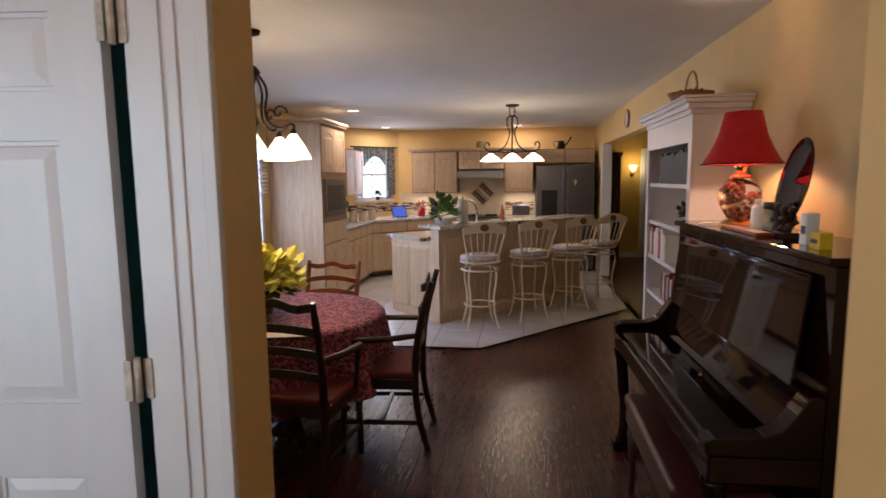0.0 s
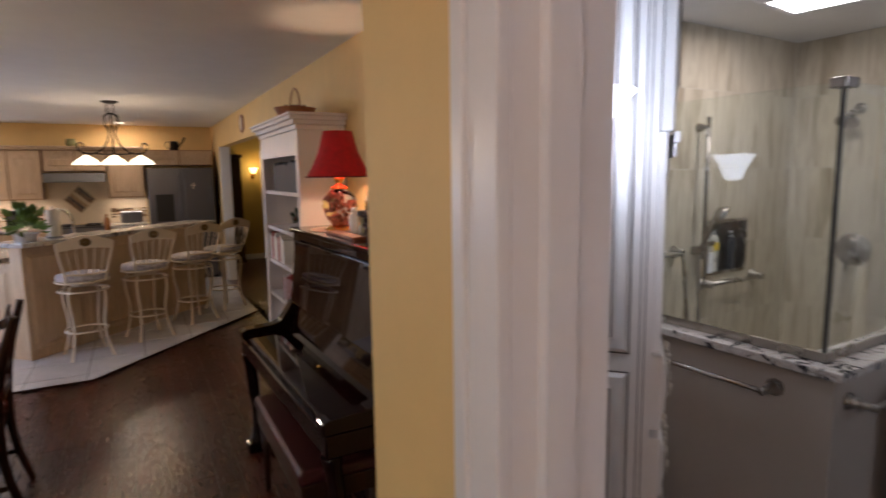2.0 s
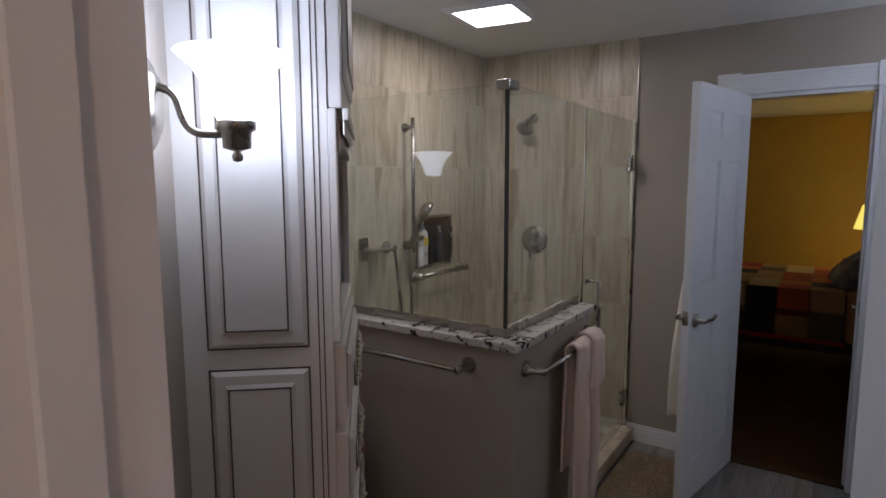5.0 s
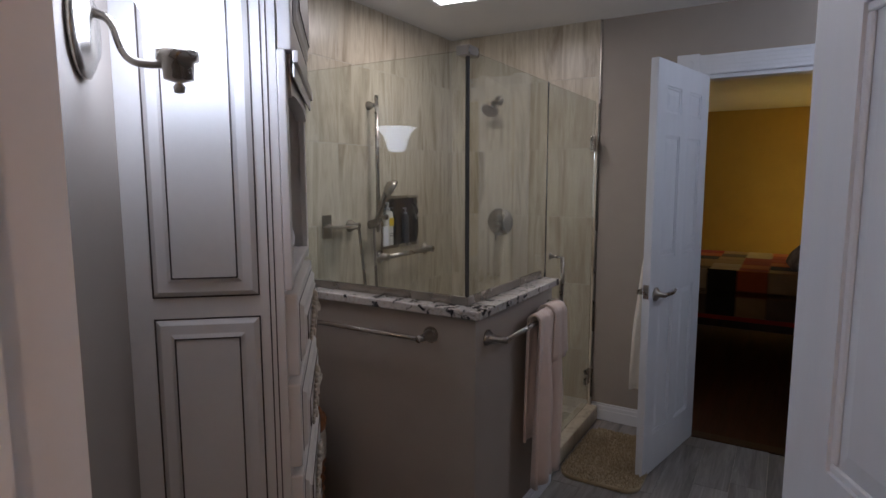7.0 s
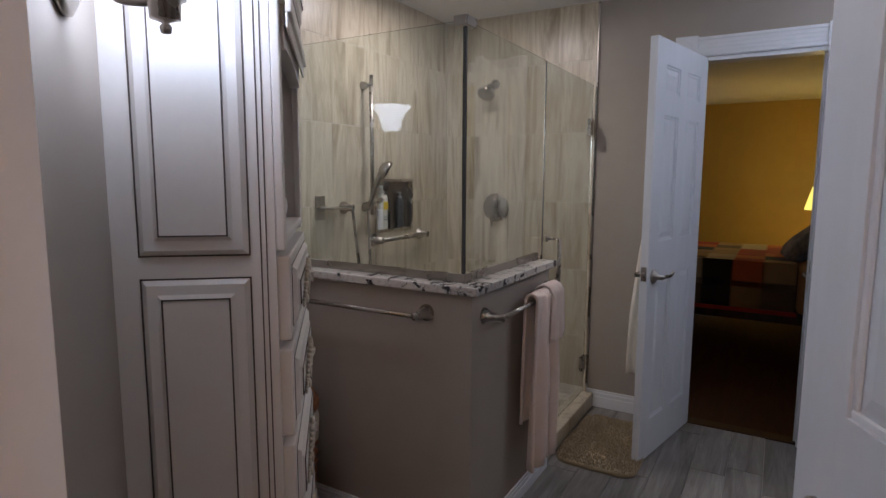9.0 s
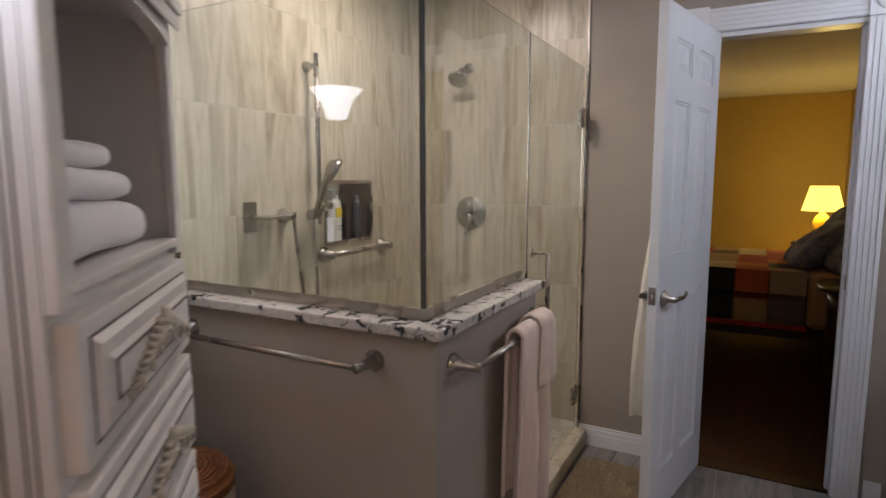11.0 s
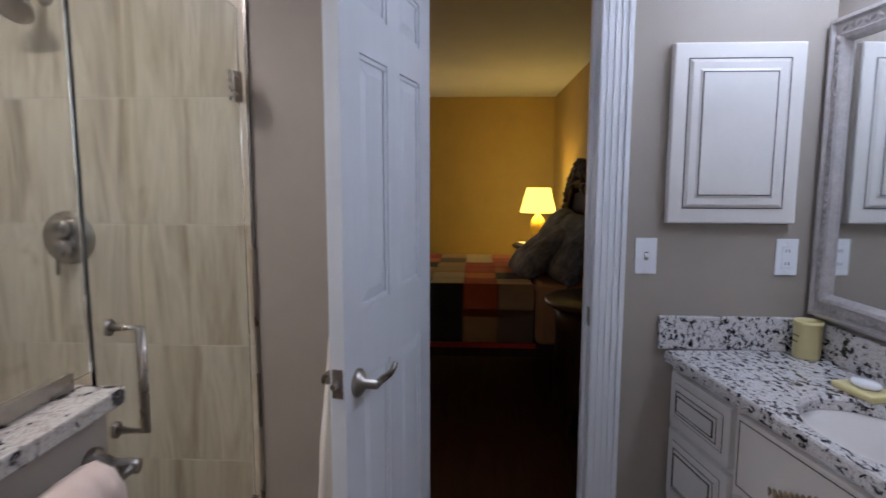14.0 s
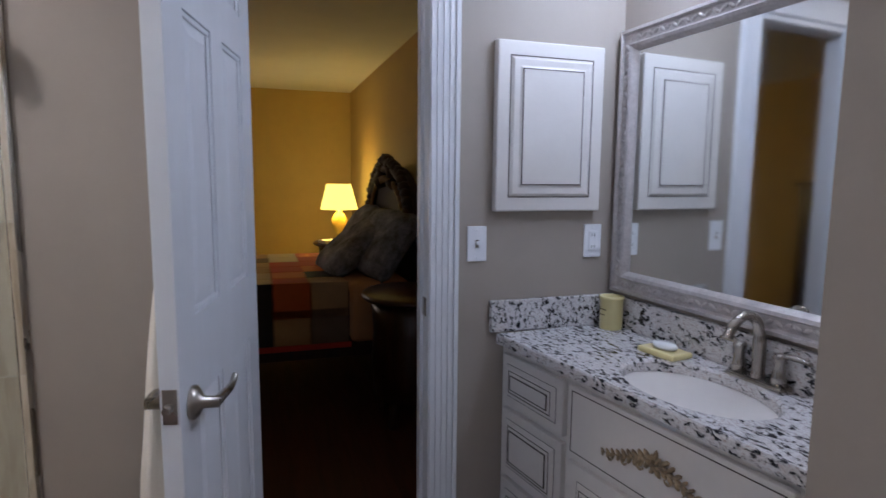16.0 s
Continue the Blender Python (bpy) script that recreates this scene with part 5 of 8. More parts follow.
def pillow(name, m, w, h, t, material, label):
    bm = bmesh.new()
    n = 14
    grid = {}
    for s in (-1, 1):
        for i in range(n + 1):
            for j in range(n + 1):
                u, v = 2 * i / n - 1, 2 * j / n - 1
                b = max(0, (1 - u ** 4) * (1 - v ** 4)) ** 0.6
                pin = 1 - 0.06 * (u * u * v * v)
                grid[s, i, j] = bm.verts.new((u * w / 2 * pin, s * t / 2 * b + 0.01 * math.sin(5 * u + 3 * v), v * h / 2 * pin))
        for i in range(n):
            for j in range(n):
                bm.faces.new((grid[s, i, j], grid[s, i + 1, j], grid[s, i + 1, j + 1], grid[s, i, j + 1])).smooth = True
    bmesh.ops.remove_doubles(bm, verts=bm.verts[:], dist=0.002)
    bmesh.ops.recalc_face_normals(bm, faces=bm.faces[:])
    t_ = thing(name, m, label, "pillow")
    part("cushion", bm, material, t_)
    return t_


for x, rz in ((5.44, 6), (6.22, -5)):
    pillow("pillow_sham", pose(x, BY0 + 0.30, 0.91, 30, 0, rz), 0.78, 0.50, 0.22, SHAM, "dark patterned pillow sham against the headboard")
pillow("pillow_sham", pose(5.66, BY0 + 0.47, 0.85, 48, 6, 5), 0.76, 0.5, 0.2, SHAM, "dark patterned pillow leaning on the others")


def nightstand(m, label):
    t = thing("nightstand", m, label, "nightstand")
    part("top", lathe(((0, 0.62), (0.29, 0.62), (0.31, 0.632), (0.31, 0.645), (0.29, 0.655), (0, 0.655)), 32, sy=0.85), DARKWOOD, t)
    part("body", lathe(((0, 0.14), (0.24, 0.14), (0.25, 0.30), (0.235, 0.45), (0.25, 0.618), (0, 0.618)), 24, sy=0.85), DARKWOOD, t)
    for i in range(4):
        a = math.pi / 4 + i * math.pi / 2
        part("leg", tube(((0.17 * math.cos(a), 0.15 * math.sin(a), 0.15), (0.21 * math.cos(a), 0.19 * math.sin(a), 0.06), (0.2 * math.cos(a), 0.18 * math.sin(a), 0.0)), [0.03, 0.022, 0.025], 8, smooth=1), DARKWOOD, t)
    part("drawer_pull", lathe(((0, 0), (0.012, 0), (0.016, 0.014), (0, 0.02)), 10, m=pose(-0.25, 0, 0.5, 0, -90)), NICKEL, t)
    return t


nightstand(pose(7.45, BY0 + 0.30, 0) @ Matrix.Diagonal((1, 1, 1.085, 1)), "dark wooden bedside table with a lamp")
nightstand(pose(4.70, BY0 + 0.29, 0) @ Matrix.Diagonal((1, 1, 1.1, 1)), "dark wooden bedside table near the door")
tl = thing("table_lamp", pose(7.45, -0.65, 0.711) @ Matrix.Diagonal((0.86, 0.86, 0.80, 1)), "yellow ceramic bedside lamp with a lit cream shade", "table lamp")
LAMPY = mat("yellow_glazed_ceramic", lin(214, 190, 96), 0.25)
part("base", lathe(((0, 0), (0.055, 0), (0.055, 0.02), (0.03, 0.05), (0.04, 0.10), (0.085, 0.2), (0.09, 0.27), (0.06, 0.335), (0.03, 0.36), (0.03, 0.40), (0, 0.40)), 24), LAMPY, tl)
q = part("shade", lathe(((0.215, 0.40), (0.14, 0.71), (0.136, 0.71), (0.211, 0.40)), 32), glow("lit_cream_shade", (1.0, 0.82, 0.14), 2.2), tl, "lit pleated shade")
q.visible_shadow = False
part("harp", tube(((0, 0, 0.39), (0, 0, 0.72)), 0.005, 6), NICKEL, tl)
tray = thing("book", pose(7.29, -0.56, 0.711, 0, 0, 20), "closed book lying on the bedside table", "book")
part("cover", boxes((-0.08, -0.11, 0, 0.08, 0.11, 0.03), bevel=0.003), LINEN, tray)


def drape(name, m, w, h, label, material, folds=9, depth=0.045):
    bm = bmesh.new()
    n = folds * 8
    lo, hi = [], []
    for i in range(n + 1):
        u = i / n
        y = depth * math.sin(2 * math.pi * folds * u) * (0.8 + 0.2 * math.sin(17 * u))
        lo.append(bm.verts.new((u * w, y * 1.15, 0)))
        hi.append(bm.verts.new((u * w, y * 0.8, h)))
    for i in range(n):
        bm.faces.new((lo[i], lo[i + 1], hi[i + 1], hi[i])).smooth = True
    bmesh.ops.solidify(bm, geom=bm.faces[:], thickness=0.004)
    t = thing(name, m, label, "curtain")
    part("cloth", bm, material, t)
    return t


drape("curtain", pose(BX1 - 0.09, 0.86, 0.02, 0, 0, 90), 0.6, 2.1, "dark full-length curtain at the bedroom wall", mat("dark_curtain_cloth", lin(44, 36, 30), 0.9, var=0.2))
rod = put("curtain_rod", tube(((BX1 - 0.09, 0.8, 2.13), (BX1 - 0.09, 2.4, 2.13)), 0.014, 10), BRONZE)
tagged(rod, "dark metal curtain rod on the bedroom wall", "curtain rod")
# tall chest that the mirror shows through the doorway
ch = thing("dresser", pose(4.6, 2.78, 0), "dark wooden chest of drawers in the bedroom", "dresser")
part("body", boxes((-0.5, -0.28, 0.06, 0.5, 0.28, 1.30), bevel=0.01), DARKWOOD, ch)
part("top", boxes((-0.53, -0.31, 1.301, 0.53, 0.31, 1.34), bevel=0.008), DARKWOOD, ch)
for i in range(5):
    d = part("drawer", boxes((-0.46, -0.30, 0.1 + i * 0.238, 0.46, -0.279, 0.325 + i * 0.238), bevel=0.006), DARKWOOD, ch)
    for x in (-0.25, 0.25):
        part("knob", lathe(((0, 0), (0.01, 0), (0.016, 0.018), (0, 0.025)), 10, m=pose(x, -0.30, 0.21 + i * 0.238, 90)), BRONZE, d)
for k in range(4):
    part("foot", boxes((-0.49 + 0.9 * (k % 2), -0.27 + 0.46 * (k // 2), 0, -0.41 + 0.9 * (k % 2), -0.19 + 0.46 * (k // 2), 0.061)), DARKWOOD, ch)

# Unseen window, assumed from the curtain and added to go with the bedroom fill.
bw = setting("window_bedroom", boxes((BX1 - 0.02, 1.15, 0.8, BX1 - 0.002, 1.2, 2.0), (BX1 - 0.02, 2.0, 0.8, BX1 - 0.002, 2.05, 2.0), (BX1 - 0.02, 1.2, 0.8, BX1 - 0.002, 2.0, 0.85), (BX1 - 0.02, 1.2, 1.95, BX1 - 0.002, 2.0, 2.0)), TRIM, "white window frame added out of view beside the bedroom curtain")
part("pane", boxes((BX1 - 0.012, 1.2, 0.85, BX1 - 0.006, 2.0, 1.95)), glow("dim_window_glow", (0.9, 0.8, 0.7), 0.5), bw)

# ---- dining room and kitchen: structure (in the askew frame) ----
WX, LX, BY = 1.15, -3.10, 10.2
OY0, OY1, OH = 4.75, 9.15, 2.07         # wide opening to the hall
setting("wall_dining_east", boxes((WX, 1.45, 0, WX + 0.12, OY0, 2.44), (WX, OY0, OH, WX + 0.12, OY1, 2.44), (WX, OY1, 0, WX + 0.12, BY, 2.44)), YELLOW, "yellow painted wall with a wide opening to the hall", KIT)
setting("wall_kitchen_north", boxes((-2.33, BY, 0, WX + 0.12, BY + 0.12, 2.44)), YELLOW, "yellow painted kitchen wall", KIT)
WN = (0.20, 0.90, 1.21, 2.10)           # window in the corner wall
CW = Matrix.Translation((LX, 9.43, 0)) @ Matrix.Rotation(math.atan2(BY - 9.43, -2.33 - LX), 4, "Z")
CL = math.hypot(BY - 9.43, -2.33 - LX)
setting("wall_kitchen_corner", boxes((0, 0, 0, WN[0], 0.12, 2.44), (WN[1], 0, 0, CL, 0.12, 2.44), (WN[0], 0, 0, WN[1], 0.12, WN[2]), (WN[0], 0, WN[3], WN[1], 0.12, 2.44)), YELLOW, "yellow painted corner wall with a window", KIT @ CW)
DW = (4.75, 6.22, 0.83, 1.95)           # window in the dining wall
setting("wall_dining_west", boxes((LX - 0.12, 1.0, 0, LX, DW[0], 2.44), (LX - 0.12, DW[1], 0, LX, 9.5, 2.44), (LX - 0.12, DW[0], 0, LX, DW[1], DW[2]), (LX - 0.12, DW[0], DW[3], LX, DW[1], 2.44)), YELLOW, "yellow painted dining wall with a window", KIT)
setting("ceiling_dining", boxes((LX - 0.15, -1.6, 2.44, 3.6, 11.7, 2.5)), CEIL, "white painted ceiling", KIT)
setting("wall_hall_north", boxes((WX + 0.12, 11.4, 0, 3.4, 11.5, 2.44)), OLIVE, "olive-yellow painted hall wall", KIT)
setting("wall_hall_east", boxes((3.3, 4.2, 0, 3.4, 11.4, 2.44)), OLIVE, "olive-yellow painted hall wall", KIT)
setting("wall_hall_south", boxes((WX + 0.12, 4.1, 0, 3.4, 4.2, 2.44)), OLIVE, "olive-yellow painted hall wall", KIT)
setting("trim_opening", boxes((WX - 0.012, OY1 - 0.002, 0, WX + 0.132, OY1 + 0.09, OH), (WX - 0.004, OY1 - 0.02, 0, WX + 0.124, OY1 - 0.002, OH)), TRIM, "white trim at the edge of the wide opening", KIT)
# vestibule where the walk begins
setting("wall_dining_south", boxes((-3.3, 1.07, 0, -1.68, 1.27, 2.44), (-0.82, 1.07, 0, -0.715, 1.27, 2.44), (-1.68, 1.07, 2.06, -0.82, 1.27, 2.44)), YELLOW, "yellow painted wall with a door in it", VS)
setting("wall_vestibule_west", boxes((-2.3, -1.6, 0, -2.2, -1.05, 2.44), (-2.3, -0.05, 0, -2.2, 1.07, 2.44), (-2.3, -1.05, 0, -2.2, -0.05, 0.8), (-2.3, -1.05, 2.1, -2.2, -0.05, 2.44)), YELLOW, "yellow painted vestibule wall", VS)
# Dome lamp and base added out of view to carry the warm fill.
setting("ceiling_added_lamp_rose", lathe(((0, 2.44), (0.16, 2.44), (0.16, 2.425), (0, 2.425)), 28, m=pose(-0.75, -0.6, 0)), TRIM, "white base of the lamp added out of view", VS)
vd = thing("flush_ceiling_lamp", VS @ pose(-0.75, -0.6, 2.424), "white glass dome lamp added out of view for warm fill", "ceiling light")
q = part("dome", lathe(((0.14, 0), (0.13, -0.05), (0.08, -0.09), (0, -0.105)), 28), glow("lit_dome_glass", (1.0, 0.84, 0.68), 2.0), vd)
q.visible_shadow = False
setting("wall_vestibule_south", boxes((-2.2, -1.6, 0, 0.34, -1.5, 2.44)), YELLOW, "yellow painted vestibule wall", VS)
setting("wall_closet", boxes((-1.70, 1.275, 0, -0.80, 1.30, 2.44)), TEAL, "dark teal painted wall behind the door", VS)
setting("trim_vestibule_jamb", boxes((-0.895, 1.045, 0, -0.82, 1.27, 2.05), (-1.68, 1.045, 0, -1.66, 1.27, 2.05), (-1.68, 1.045, 2.03, -0.82, 1.27, 2.05)), TRIM, "white door jamb", VS)
for bx in ((-0.825, 1.052, 0, -0.712, 1.069, 2.14), (-0.812, 1.046, 0, -0.785, 1.0515, 2.06), (-0.742, 1.043, 0, -0.712, 1.0515, 2.14), (-1.79, 1.052, 0, -1.675, 1.069, 2.14), (-1.674, 1.052, 2.051, -0.826, 1.069, 2.14)):
    setting("trim_vestibule_casing", boxes(bx, bevel=0.003), TRIM, "white moulded door casing", VS)
cd = six_panel("door_closet", VS @ pose(-0.935, 1.058, 0.012, 0, 0, 183.5), 0.72, 2.0, "white six-panel door standing slightly ajar", lever=True, knob=True)
tagged(cd, kind="structure")
for z in (0.28, 1.12, 1.885):
    hb = boxes((-0.903, 1.040, z - 0.045, -0.886, 1.0445, z + 0.045))
    tube(((-0.912, 1.030, z - 0.05), (-0.912, 1.030, z + 0.05)), 0.008, 8, hb)
    box(hb, -0.936, 1.018, z - 0.045, -0.92, 1.0225, z + 0.045)
    part("hinge", shifted(hb, cd.matrix_world.inverted() @ VS), CARVE, cd, "brass hinge painted over")

# windows
def window(name, m, w, h, cols, rows, label):
    t = setting(name, boxes((0, 0.05, 0, 0.001, 0.051, 0.001)), TRIM, label, m)
    part("window_frame", boxes((0, 0.0, 0, 0.05, 0.10, h), (w - 0.05, 0.0, 0, w, 0.10, h), (0.05, 0.0, 0, w - 0.05, 0.10, 0.05), (0.05, 0.0, h - 0.05, w - 0.05, 0.10, h), (0.05, 0.03, h / 2 - 0.02, w - 0.05, 0.08, h / 2 + 0.02)), TRIM, t)
    part("window_sill", boxes((-0.05, -0.05, -0.03, w + 0.05, 0.02, 0.0), bevel=0.004), TRIM, t)
    for i in range(1, cols):
        x = w * i / cols
        part("muntin", boxes((x - 0.008, 0.045, 0.05, x + 0.008, 0.065, h - 0.05)), TRIM, t)
    for i in range(1, rows):
        if abs(i / rows - 0.5) > 0.01:
            part("muntin", boxes((0.05, 0.045, h * i / rows - 0.008, w - 0.05, 0.065, h * i / rows + 0.008)), TRIM, t)
    g = part("pane", boxes((0.05, 0.053, 0.05, w - 0.05, 0.057, h - 0.05)), GLASS, t)
    g.visible_shadow = False
    return t


window("window_kitchen", KIT @ CW @ pose(WN[0], 0, WN[2]), WN[1] - WN[0], WN[3] - WN[2], 2, 4, "white kitchen window with small panes")
# Added window, never in view, where the cool vestibule fill comes in.
window("window_unseen_vestibule", VS @ pose(-2.2, -1.05, 0.8, 0, 0, 90), 1.0, 1.3, 2, 2, "white window added out of view for the vestibule's cool fill")
window("window_dining", KIT @ pose(LX, DW[0], DW[2], 0, 0, 90), DW[1] - DW[0], DW[3] - DW[2], 4, 4, "white dining room window with small panes")
DAY = glow("bright_winter_daylight", (0.80, 0.89, 1.0), 3.0)
setting("backdrop_daylight", boxes((LX - 1.6, 3.2, 0.0, LX - 1.55, 7.8, 3.2)), DAY, "bright sky and snow outside the dining window", KIT)
setting("backdrop_daylight_corner", boxes((-1.0, 1.2, 0.2, CL + 1.0, 1.25, 3.2)), DAY, "bright sky outside the kitchen window", KIT @ CW)
for s in (0, 1):
    bl = thing("window_blind", KIT @ pose(LX + 0.02, DW[0] + 0.76 * s, DW[2], 0, 0, 90), "white horizontal blind half lowered over the window", "blind")
    for i in range(12):
        part("slat", shifted(boxes((0.0, -0.012, 0, 0.72, 0.012, 0.002)), pose(0, -0.03, 0.6 + i * 0.044, 25)), TRIM, bl)
    part("head_rail", boxes((0, -0.05, 1.10, 0.72, -0.01, 1.13)), TRIM, bl)

# tiles and planks lie in the last part of the file; their beds here
wood_floor = setting("floor_dining", prism([(LX, -1.6), (0.25, -1.6), (0.25, 0.5), (1.3, 1.6), (1.3, 4.15), (3.4, 4.15), (3.4, 11.4), (LX, 11.4)], -0.06, -0.010), DARKWOOD, "dark hand-scraped wood floor", KIT)
DIAG = ((-0.474, 5.0), (1.144, 6.78))


# ---- dining room: piano corner ----
def kt(x, y, z=0.0, rz=0.0):
    return KIT @ pose(x, y, z, 0, 0, rz)


PY0, PY1 = 1.66, 3.17
pn = thing("upright_piano", kt(WX - 0.012, PY0, 0, 1.7), "polished dark mahogany upright piano with its lid closed", "piano")
PL = PY1 - PY0
part("case", boxes((-0.35, 0.0, 0.04, -0.012, PL, 1.285), bevel=0.004), MAHOG, pn)
part("top_lid", boxes((-0.375, -0.012, 1.286, -0.008, PL + 0.012, 1.312), bevel=0.006), MAHOG, pn)
part("music_panel", shifted(boxes((-0.014, 0.10, 0.0, 0.0, PL - 0.10, 0.36), bevel=0.003), pose(-0.398, 0, 0.885, 0, 6.5)), MAHOG, pn, "glossy music panel")
part("keybed", boxes((-0.685, 0.0, 0.60, -0.351, PL, 0.69), bevel=0.008), MAHOG, pn)
fb = prism([(-0.665, 0.692), (-0.663, 0.715), (-0.655, 0.72), (-0.45, 0.728), (-0.425, 0.74), (-0.372, 0.87), (-0.352, 0.87), (-0.352, 0.692)], 0, PL - 0.18)
part("fallboard", shifted(fb, Matrix(((1, 0, 0, 0), (0, 0, -1, PL - 0.09), (0, 1, 0, 0), (0, 0, 0, 1)))), MAHOG, pn, "closed key lid")
for y in (0.0, PL - 0.08):
    ck = prism([(-0.69, 0.691), (-0.695, 0.735), (-0.67, 0.748), (-0.52, 0.756), (-0.47, 0.775), (-0.43, 0.83), (-0.40, 0.88), (-0.37, 0.89), (-0.352, 0.88), (-0.352, 0.691)], 0, 0.08, bevel=0.006)
    part("cheek", shifted(ck, Matrix(((1, 0, 0, 0), (0, 0, -1, y + 0.08), (0, 1, 0, 0), (0, 0, 0, 1)))), MAHOG, pn)
    part("leg", tube(((-0.655, y + 0.04, 0.60), (-0.64, y + 0.04, 0.45), (-0.625, y + 0.04, 0.2), (-0.64, y + 0.04, 0.05)), [0.04, 0.034, 0.026, 0.03], 10, smooth=2), MAHOG, pn)
    part("toe_block", boxes((-0.69, y, 0.0, -0.351, y + 0.08, 0.06), bevel=0.006), MAHOG, pn)
part("bottom_panel", boxes((-0.356, 0.1, 0.10, -0.3505, PL - 0.1, 0.58), bevel=0.002), MAHOG, pn)
BRASS = mat("polished_brass", lin(206, 168, 92), 0.2, 1.0)
for k in (-0.09, 0.0, 0.09):
    part("pedal", boxes((-0.47, PL / 2 + k - 0.018, 0.055, -0.352, PL / 2 + k + 0.018, 0.07), bevel=0.004), BRASS, pn)
part("lid_knob", lathe(((0, 0), (0.008, 0), (0.012, 0.012), (0, 0.018)), 12, m=pose(-0.50, PL * 0.42, 0.726)), BRASS, pn)
bench = thing("piano_bench", kt(0.385, 1.78), "dark piano bench with a padded burgundy leather seat", "bench")
LEATHER = mat("burgundy_leather", lin(66, 24, 26), 0.38, var=0.15, fine=120, bump=0.3)
part("cushion", boxes((0, 0, 0.44, 0.34, 0.90, 0.50), bevel=0.02, seg=3), LEATHER, bench)
part("apron", boxes((0.01, 0.01, 0.36, 0.33, 0.89, 0.44), bevel=0.004), DARKWOOD, bench)
for x in (0.02, 0.28):
    for y in (0.02, 0.84):
        part("leg", tube(((x + 0.02, y + 0.02, 0.38), (x + 0.02, y + 0.02, 0.2), (x + 0.02, y + 0.02, 0.0)), [0.024, 0.02, 0.014], 8), DARKWOOD, bench)

PT_ = 1.312
RED = mat("red_lamp_silk", lin(150, 8, 16), 0.6, var=0.35, scale=24, fine=160, bump=0.2)
red_b = RED.node_tree.nodes["Principled BSDF"]
red_b.inputs["Emission Color"].default_value, red_b.inputs["Emission Strength"].default_value = (*lin(190, 6, 10), 1), 0.2
lm = thing("table_lamp", kt(0.92, 2.80, PT_), "red-shaded lamp with a glass base of dried flowers", "table lamp")
part("foot", lathe(((0, 0), (0.085, 0), (0.085, 0.012), (0.06, 0.03), (0, 0.03)), 24), BRASS, lm)
part("glass_base", lathe(((0.045, 0.03), (0.075, 0.07), (0.098, 0.13), (0.095, 0.17), (0.06, 0.215), (0.04, 0.23), (0, 0.23)), 24), glass("jar_glass"), lm)
bm = bmesh.new()
rl = random.Random(2)
for i in range(70):
    z = rl.uniform(0.04, 0.2)
    r = rl.uniform(0.2, 0.82) * (0.09 - 4.5 * (z - 0.13) ** 2)
    a = rl.uniform(0, 6.28)
    lathe(((0, -0.012), (0.014, 0), (0, 0.012)), 6, bm, pose(r * math.cos(a), r * math.sin(a), z, rl.uniform(0, 180), rl.uniform(0, 180)))
part("dried_flowers", bm, mat("dried_petals", lin(190, 130, 110), 0.9, var=0.6, scale=40), lm)
part("neck", lathe(((0.05, 0.228), (0.05, 0.24), (0.02, 0.25), (0.02, 0.27), (0.034, 0.285), (0.02, 0.3), (0, 0.33)), 16), BRASS, lm)
prof = ((0.178, 0.295), (0.140, 0.36), (0.108, 0.43), (0.080, 0.54), (0.077, 0.54), (0.105, 0.43), (0.137, 0.36), (0.175, 0.295))
q = part("shade", lathe(prof, 14), RED, lm, "red fabric shade, lit from within")
part("shade_trim", tube([(0.179 * math.cos(a), 0.179 * math.sin(a), 0.296) for a in np.linspace(0, 2 * math.pi, 29)], 0.004, 5), mat("dark_red_braid", lin(90, 12, 14), 0.8), lm)


def simple(name, m, prof, material, label, category, seg=18, sy=1.0, extra=()):
    t = thing(name, m, label, category)
    part("body", lathe(prof, seg, sy=sy), material, t)
    for nm, pr, mm in extra:
        part(nm, lathe(pr, seg, sy=sy), mm, t)
    return t


simple("lotion_bottle", kt(0.93, 2.60, PT_), ((0, 0), (0.026, 0), (0.028, 0.01), (0.028, 0.095), (0.015, 0.11), (0, 0.11)), PLASTIC, "white bottle standing on the piano", "bottle", extra=(("cap", ((0, 0.11), (0.014, 0.11), (0.014, 0.135), (0, 0.135)), PLASTIC),))
jar = simple("scented_jar", kt(0.95, 2.44, PT_), ((0, 0), (0.055, 0), (0.057, 0.01), (0.057, 0.10), (0, 0.10)), mat("olive_label_glass", lin(150, 140, 100), 0.3, var=0.4, scale=20), "labelled glass candle jar with a black lid", "jar", extra=(("lid", ((0, 0.10), (0.059, 0.10), (0.059, 0.128), (0, 0.128)), BLACK),))
pens = thing("pencil_holder", kt(1.03, 2.62, PT_), "small cup of coloured pencils on the piano", "pencil cup")
part("cup", lathe(((0, 0), (0.032, 0), (0.036, 0.09), (0.033, 0.09), (0.029, 0.006), (0, 0.006)), 16), IVORY, pens)
for i, c in enumerate(((180, 40, 40), (60, 90, 160), (220, 190, 60), (60, 130, 70), (150, 60, 120))):
    a = i * 1.25
    part("pencil", tube(((0.012 * math.cos(a), 0.012 * math.sin(a), 0.01), (0.03 * math.cos(a), 0.03 * math.sin(a), 0.15)), 0.004, 6), mat("pencil_paint", lin(*c), 0.4), pens)
tr = thing("wooden_tray", kt(0.83, 2.46, PT_), "small wooden tray lying on the piano", "tray")
part("rim", boxes((-0.035, -0.2, 0, 0.035, 0.2, 0.016), bevel=0.004), CHERRY, tr)
pl = thing("display_plate", kt(0.92, 2.285, PT_), "dark oval lacquer plate on a carved stand", "plate")
